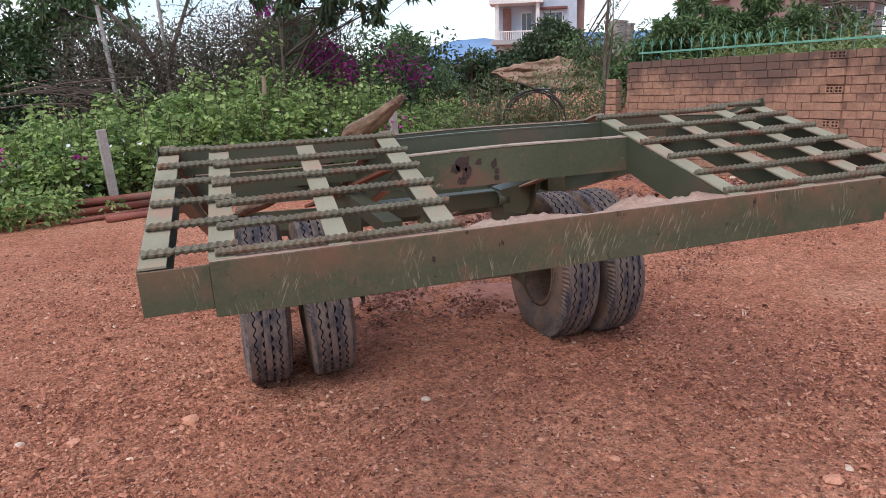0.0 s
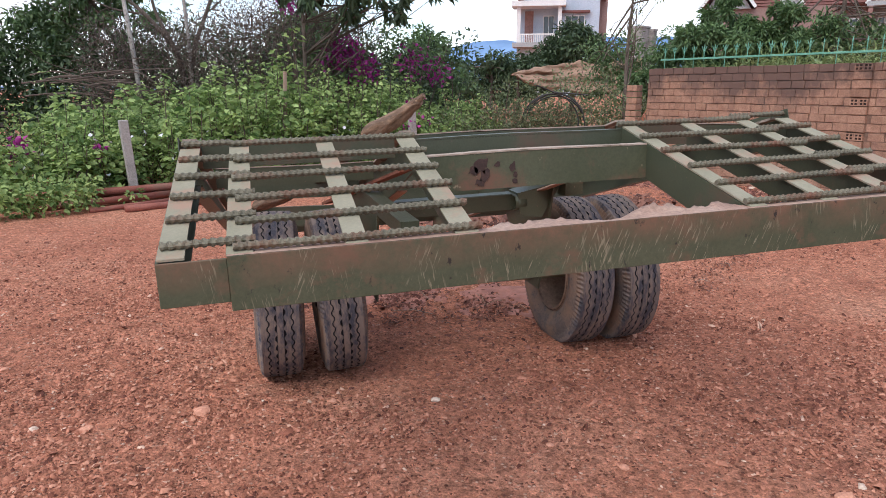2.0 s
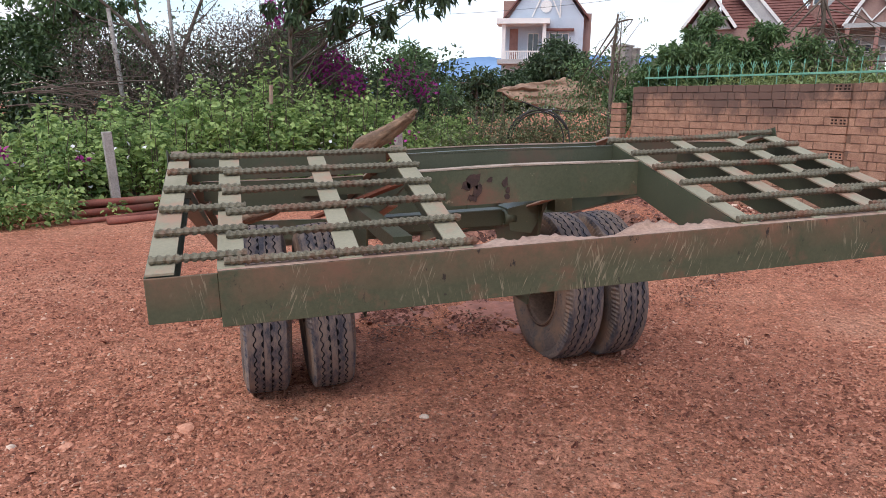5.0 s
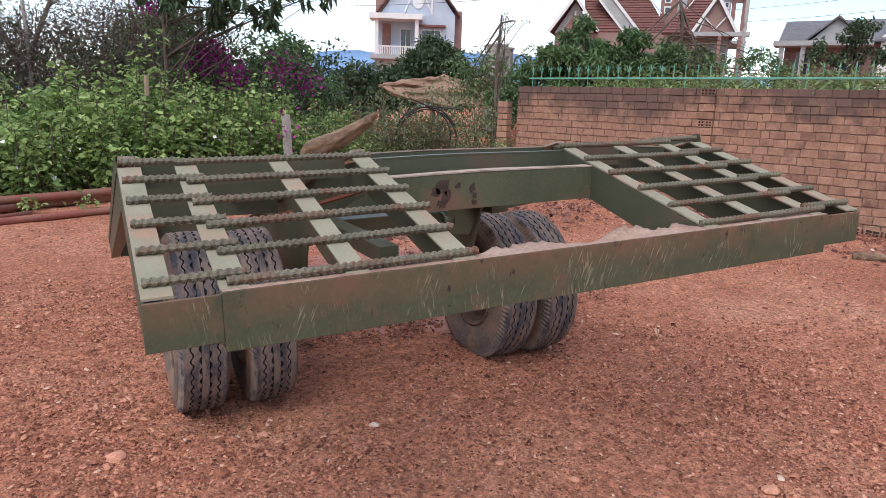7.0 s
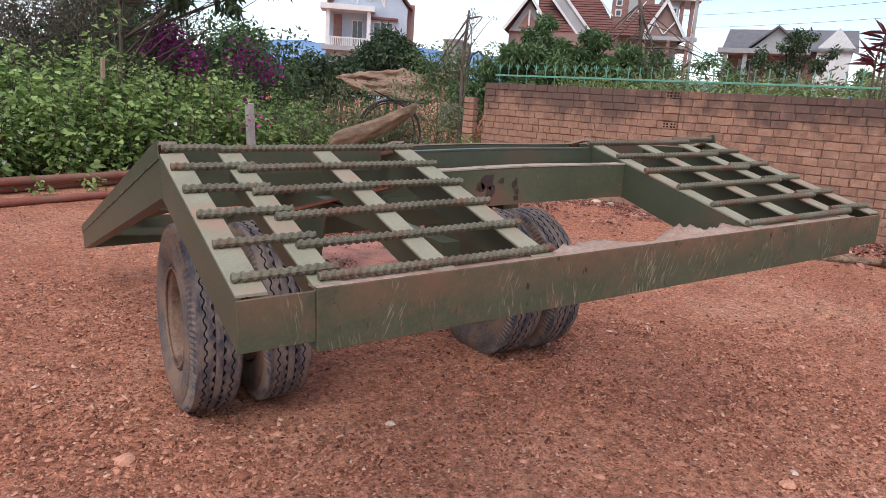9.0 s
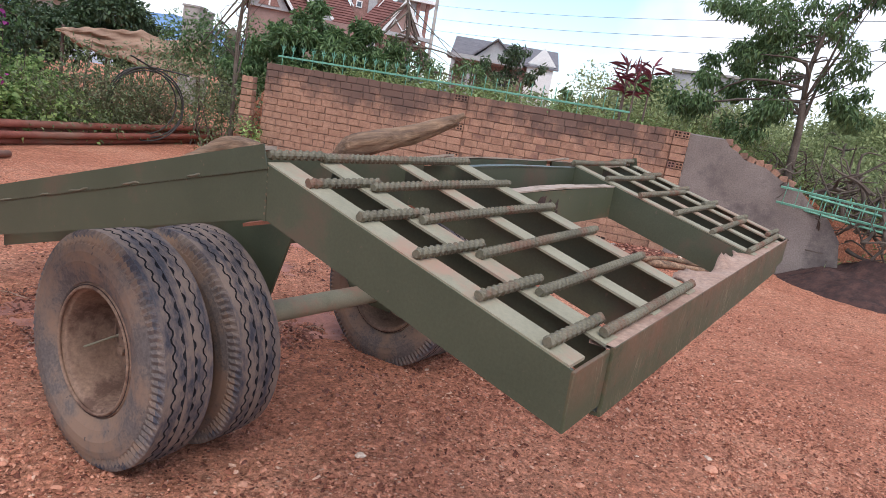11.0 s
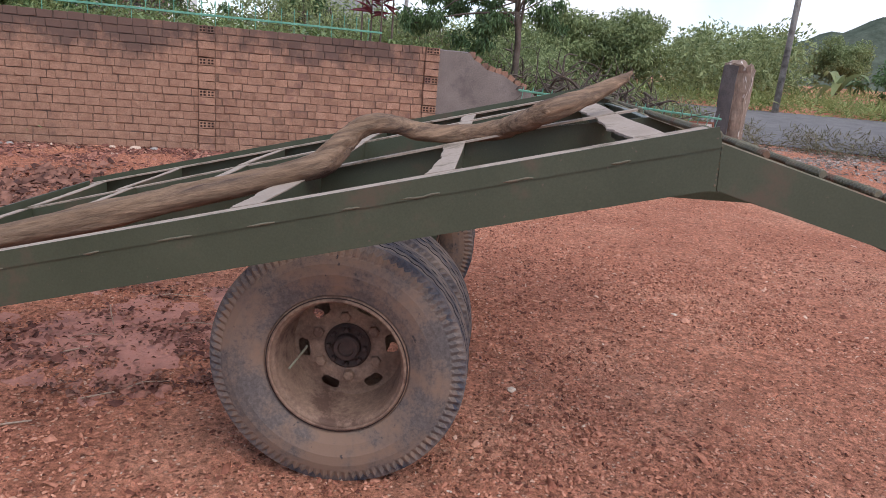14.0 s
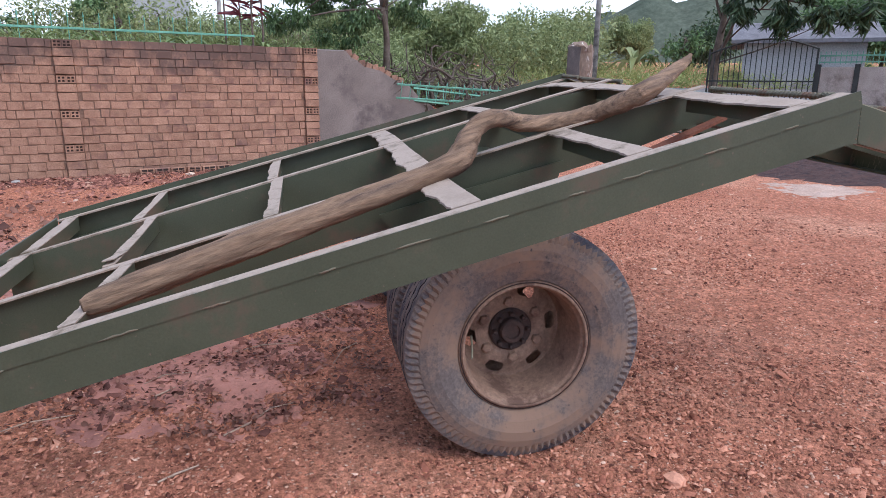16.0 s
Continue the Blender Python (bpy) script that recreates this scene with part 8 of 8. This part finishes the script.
# ---- bricks of the yard wall ----
def wall_bricks():
    rng = random.Random(17)
    kinds = []
    for k in range(4):
        bm = bmesh.new()
        add_box(bm, (0, 0, 0), (0.196, 0.06, 0.106), 0.006)
        for v in bm.verts:
            v.co += Vector((rng.uniform(-0.005, 0.005), rng.uniform(-0.003, 0.003), rng.uniform(-0.005, 0.005)))
        me = bpy.data.meshes.new("brick")
        bm.to_mesh(me)
        bm.free()
        me.materials.append(BRICK)
        kinds.append(me)
    rest_v, rest_f = [], []
    rows, course = 16, 0.1148
    pil = ((-0.225, 0.0), (3.195, 3.42))
    for r in range(rows):
        z = r * course + 0.004
        x = S0 + 0.01 - rng.uniform(0.0, 0.18)
        while x < S1 - 0.05:
            L = rng.choice((0.196, 0.196, 0.204, 0.188, 0.212, 0.175, 0.106))
            step = L + rng.uniform(0.004, 0.010)
            hit = [p for p in pil if x + L > p[0] - 0.005 and x < p[1] + 0.005]
            x0, x1 = max(x, S0 + 0.01), x + L
            for p in hit:
                if x0 < p[0]:
                    x1 = min(x1, p[0] - 0.008)
                else:
                    x0 = max(x0, p[1] + 0.008)
            x1 = min(x1, S1)
            x += step
            if x1 - x0 < 0.04:
                continue
            y = rng.uniform(-0.006, 0.004)
            x0, x1 = x0 + rng.uniform(-0.004, 0.005), x1 + rng.uniform(-0.005, 0.004)
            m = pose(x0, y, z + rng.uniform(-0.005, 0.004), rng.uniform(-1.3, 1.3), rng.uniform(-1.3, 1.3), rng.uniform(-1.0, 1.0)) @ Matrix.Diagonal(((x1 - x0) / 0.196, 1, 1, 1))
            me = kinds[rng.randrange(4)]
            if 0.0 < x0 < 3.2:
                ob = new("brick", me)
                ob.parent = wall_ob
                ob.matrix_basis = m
            else:
                o = len(rest_v)
                rest_v += [m @ v.co for v in me.vertices]
                rest_f += [tuple(o + i for i in p.vertices) for p in me.polygons]
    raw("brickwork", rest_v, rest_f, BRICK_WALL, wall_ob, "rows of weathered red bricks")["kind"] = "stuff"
    # pilasters: stretchers turned end-on, with open hollow ends every third course
    for a, b in pil:
        for r in range(rows):
            z = r * course + 0.004
            hollow = r % 4 == 3
            if hollow:
                for k in range(2):
                    bm = bmesh.new()
                    w = (b - a) / 2 - 0.004
                    add_box(bm, (0, 0.012, 0), (w, 0.09, 0.098))
                    t, c = 0.014, (w - 3 * 0.014) / 2
                    d = (0.098 - 3 * 0.014) / 2
                    for i in range(3):
                        add_box(bm, (i * (c + t), 0, 0), (i * (c + t) + t, 0.0118, 0.098))
                        add_box(bm, (0.0, 0.0006, i * (d + t)), (w, 0.0116, i * (d + t) + t))
                    ob = part("brick", bm, BRICK, wall_ob)
                    ob.matrix_basis = pose(a + k * (b - a) / 2 + 0.002, -0.042 + rng.uniform(-0.003, 0.003), z)
                    # Near-black panels put the hollows' shade into colour.
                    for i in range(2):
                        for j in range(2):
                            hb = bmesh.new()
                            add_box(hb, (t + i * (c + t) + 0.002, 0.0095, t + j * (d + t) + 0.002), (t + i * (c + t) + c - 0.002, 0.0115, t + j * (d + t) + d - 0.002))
                            part("hollow", hb, HOLE_SHADE, ob, "near-black panel painted as the shade in the brick's hollow")
            else:
                ob = new("brick", kinds[r % 4])
                ob.parent = wall_ob
                ob.matrix_basis = pose(a, -0.042 + rng.uniform(-0.004, 0.004), z) @ Matrix.Diagonal(((b - a) / 0.196, 1, 1, 1))


wall_bricks()


def roadside(x, y):
    a, t = 0.929 * x - 0.37 * y, 0.37 * x + 0.929 * y
    return np.clip((a - 10.2) / 3.0, 0, 1) * np.clip((17.2 - a) / 0.8, 0, 1) * np.clip((3.0 - t) / 1.5, 0, 1) * np.clip(0.5 + 0.6 * np.sin(1.7 * x + 0.9 * y) * np.sin(1.9 * y + 0.4 * x), 0.12, 1)


pebbles("roadside_gravel", 60000, (8, 20, -12, 1), (0.012, 0.05), ROAD_STONE, "grey-brown stones strewn between yard and road", 61, flat=0.5, sink=0.2, density=roadside)


def wall_foot(x, y):
    s = (x - WALL_O.x) * WALL_D.x + (y - WALL_O.y) * WALL_D.y
    d = -((x - WALL_O.x) * WALL_N.x + (y - WALL_O.y) * WALL_N.y)
    patchy = np.clip(0.35 + 0.65 * np.sin(3.1 * s + 1.2 * np.sin(2.0 * d)) * np.sin(2.3 * d + 1.4 * s), 0.05, 1)
    return (d > 0.02) * (s > -3.6) * (s < 3.4) * np.exp(-(d / 1.15) ** 2) * patchy


pebbles("wall_litter", 150000, (4.5, 9.5, 3.5, 11), (0.008, 0.045), CLOD, "brown clods and rubble along the wall's foot", 62, flat=0.55, sink=0.2, density=wall_foot, skew=2.2)
pebbles("wall_chips", 5000, (4.5, 9.5, 3.5, 11), (0.008, 0.04), PALE_STONE, "pale brick and stone chips along the wall's foot", 63, flat=0.55, sink=0.2, density=wall_foot, skew=2.2)


def litter_bed(x, y):
    d = np.exp(-(((x - 4.2) / 0.9) ** 2 + ((y - 7.8) / 0.55) ** 2)) + 0.8 * np.exp(-(((x - 2.7) / 1.0) ** 2 + ((y - 7.4) / 0.4) ** 2))
    return np.clip(d * (0.7 + 0.5 * np.sin(5.3 * x + 2.0 * y) * np.sin(6.1 * y - 1.5 * x)), 0, 1)


pebbles("dark_litter", 16000, (1.0, 6.2, 6.2, 9.2), (0.012, 0.055), LITTER, "dark rotting litter and clods spread near the wall", 64, flat=0.7, sink=-0.25, density=litter_bed, skew=1.6)


def wall_rubble():
    """Broken bricks and a row of spare hollow bricks at the foot of the wall."""
    rng = random.Random(44)
    for k in range(9):
        bm = bmesh.new()
        add_box(bm, (-0.10, -0.05, 0), (0.10, 0.05, 0.09), 0.006)
        # Squares on the end, coloured near-black below for the shade of hollows.
        for q in range(2):
            for j in range(2):
                add_box(bm, (-0.075 + 0.08 * q + 0.004, -0.052, 0.012 + 0.04 * j), (-0.005 + 0.08 * q, -0.0502, 0.042 + 0.04 * j))
        bm.faces.ensure_lookup_table()
        ob = part("hollow_brick", bm, BRICK)
        ob.data.materials.append(HOLE_SHADE)
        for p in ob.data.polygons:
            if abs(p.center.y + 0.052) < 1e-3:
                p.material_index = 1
        at = wall_pt(0.75 + 0.215 * k, -0.12 - 0.03 * rng.random(), 0)
        ob.matrix_basis = pose(at.x, at.y, float(height(at.x, at.y)) - 0.01, 0, rng.uniform(-4, 4), math.degrees(math.atan2(WALL_D.y, WALL_D.x)) + rng.uniform(-5, 5))
        tagged(ob, "spare hollow red brick lying at the wall's foot", "brick", "spare bricks by the wall")
    for k in range(34):
        s, d = rng.choice((rng.uniform(-3.4, 1.0), rng.uniform(-3.0, 4.2))), -rng.uniform(0.06, 0.5)
        at = wall_pt(s, d, 0)
        r = rng.uniform(0.03, 0.085)
        stone(at.x, at.y, r, 200 + k, (BRICK_WALL, CONCRETE, CLOD, PALE_STONE)[k % 4], ("broken brick lump at the wall's foot", "grey mortar lump at the wall's foot", "dark soil lump at the wall's foot", "pale stone at the wall's foot")[k % 4])


wall_rubble()
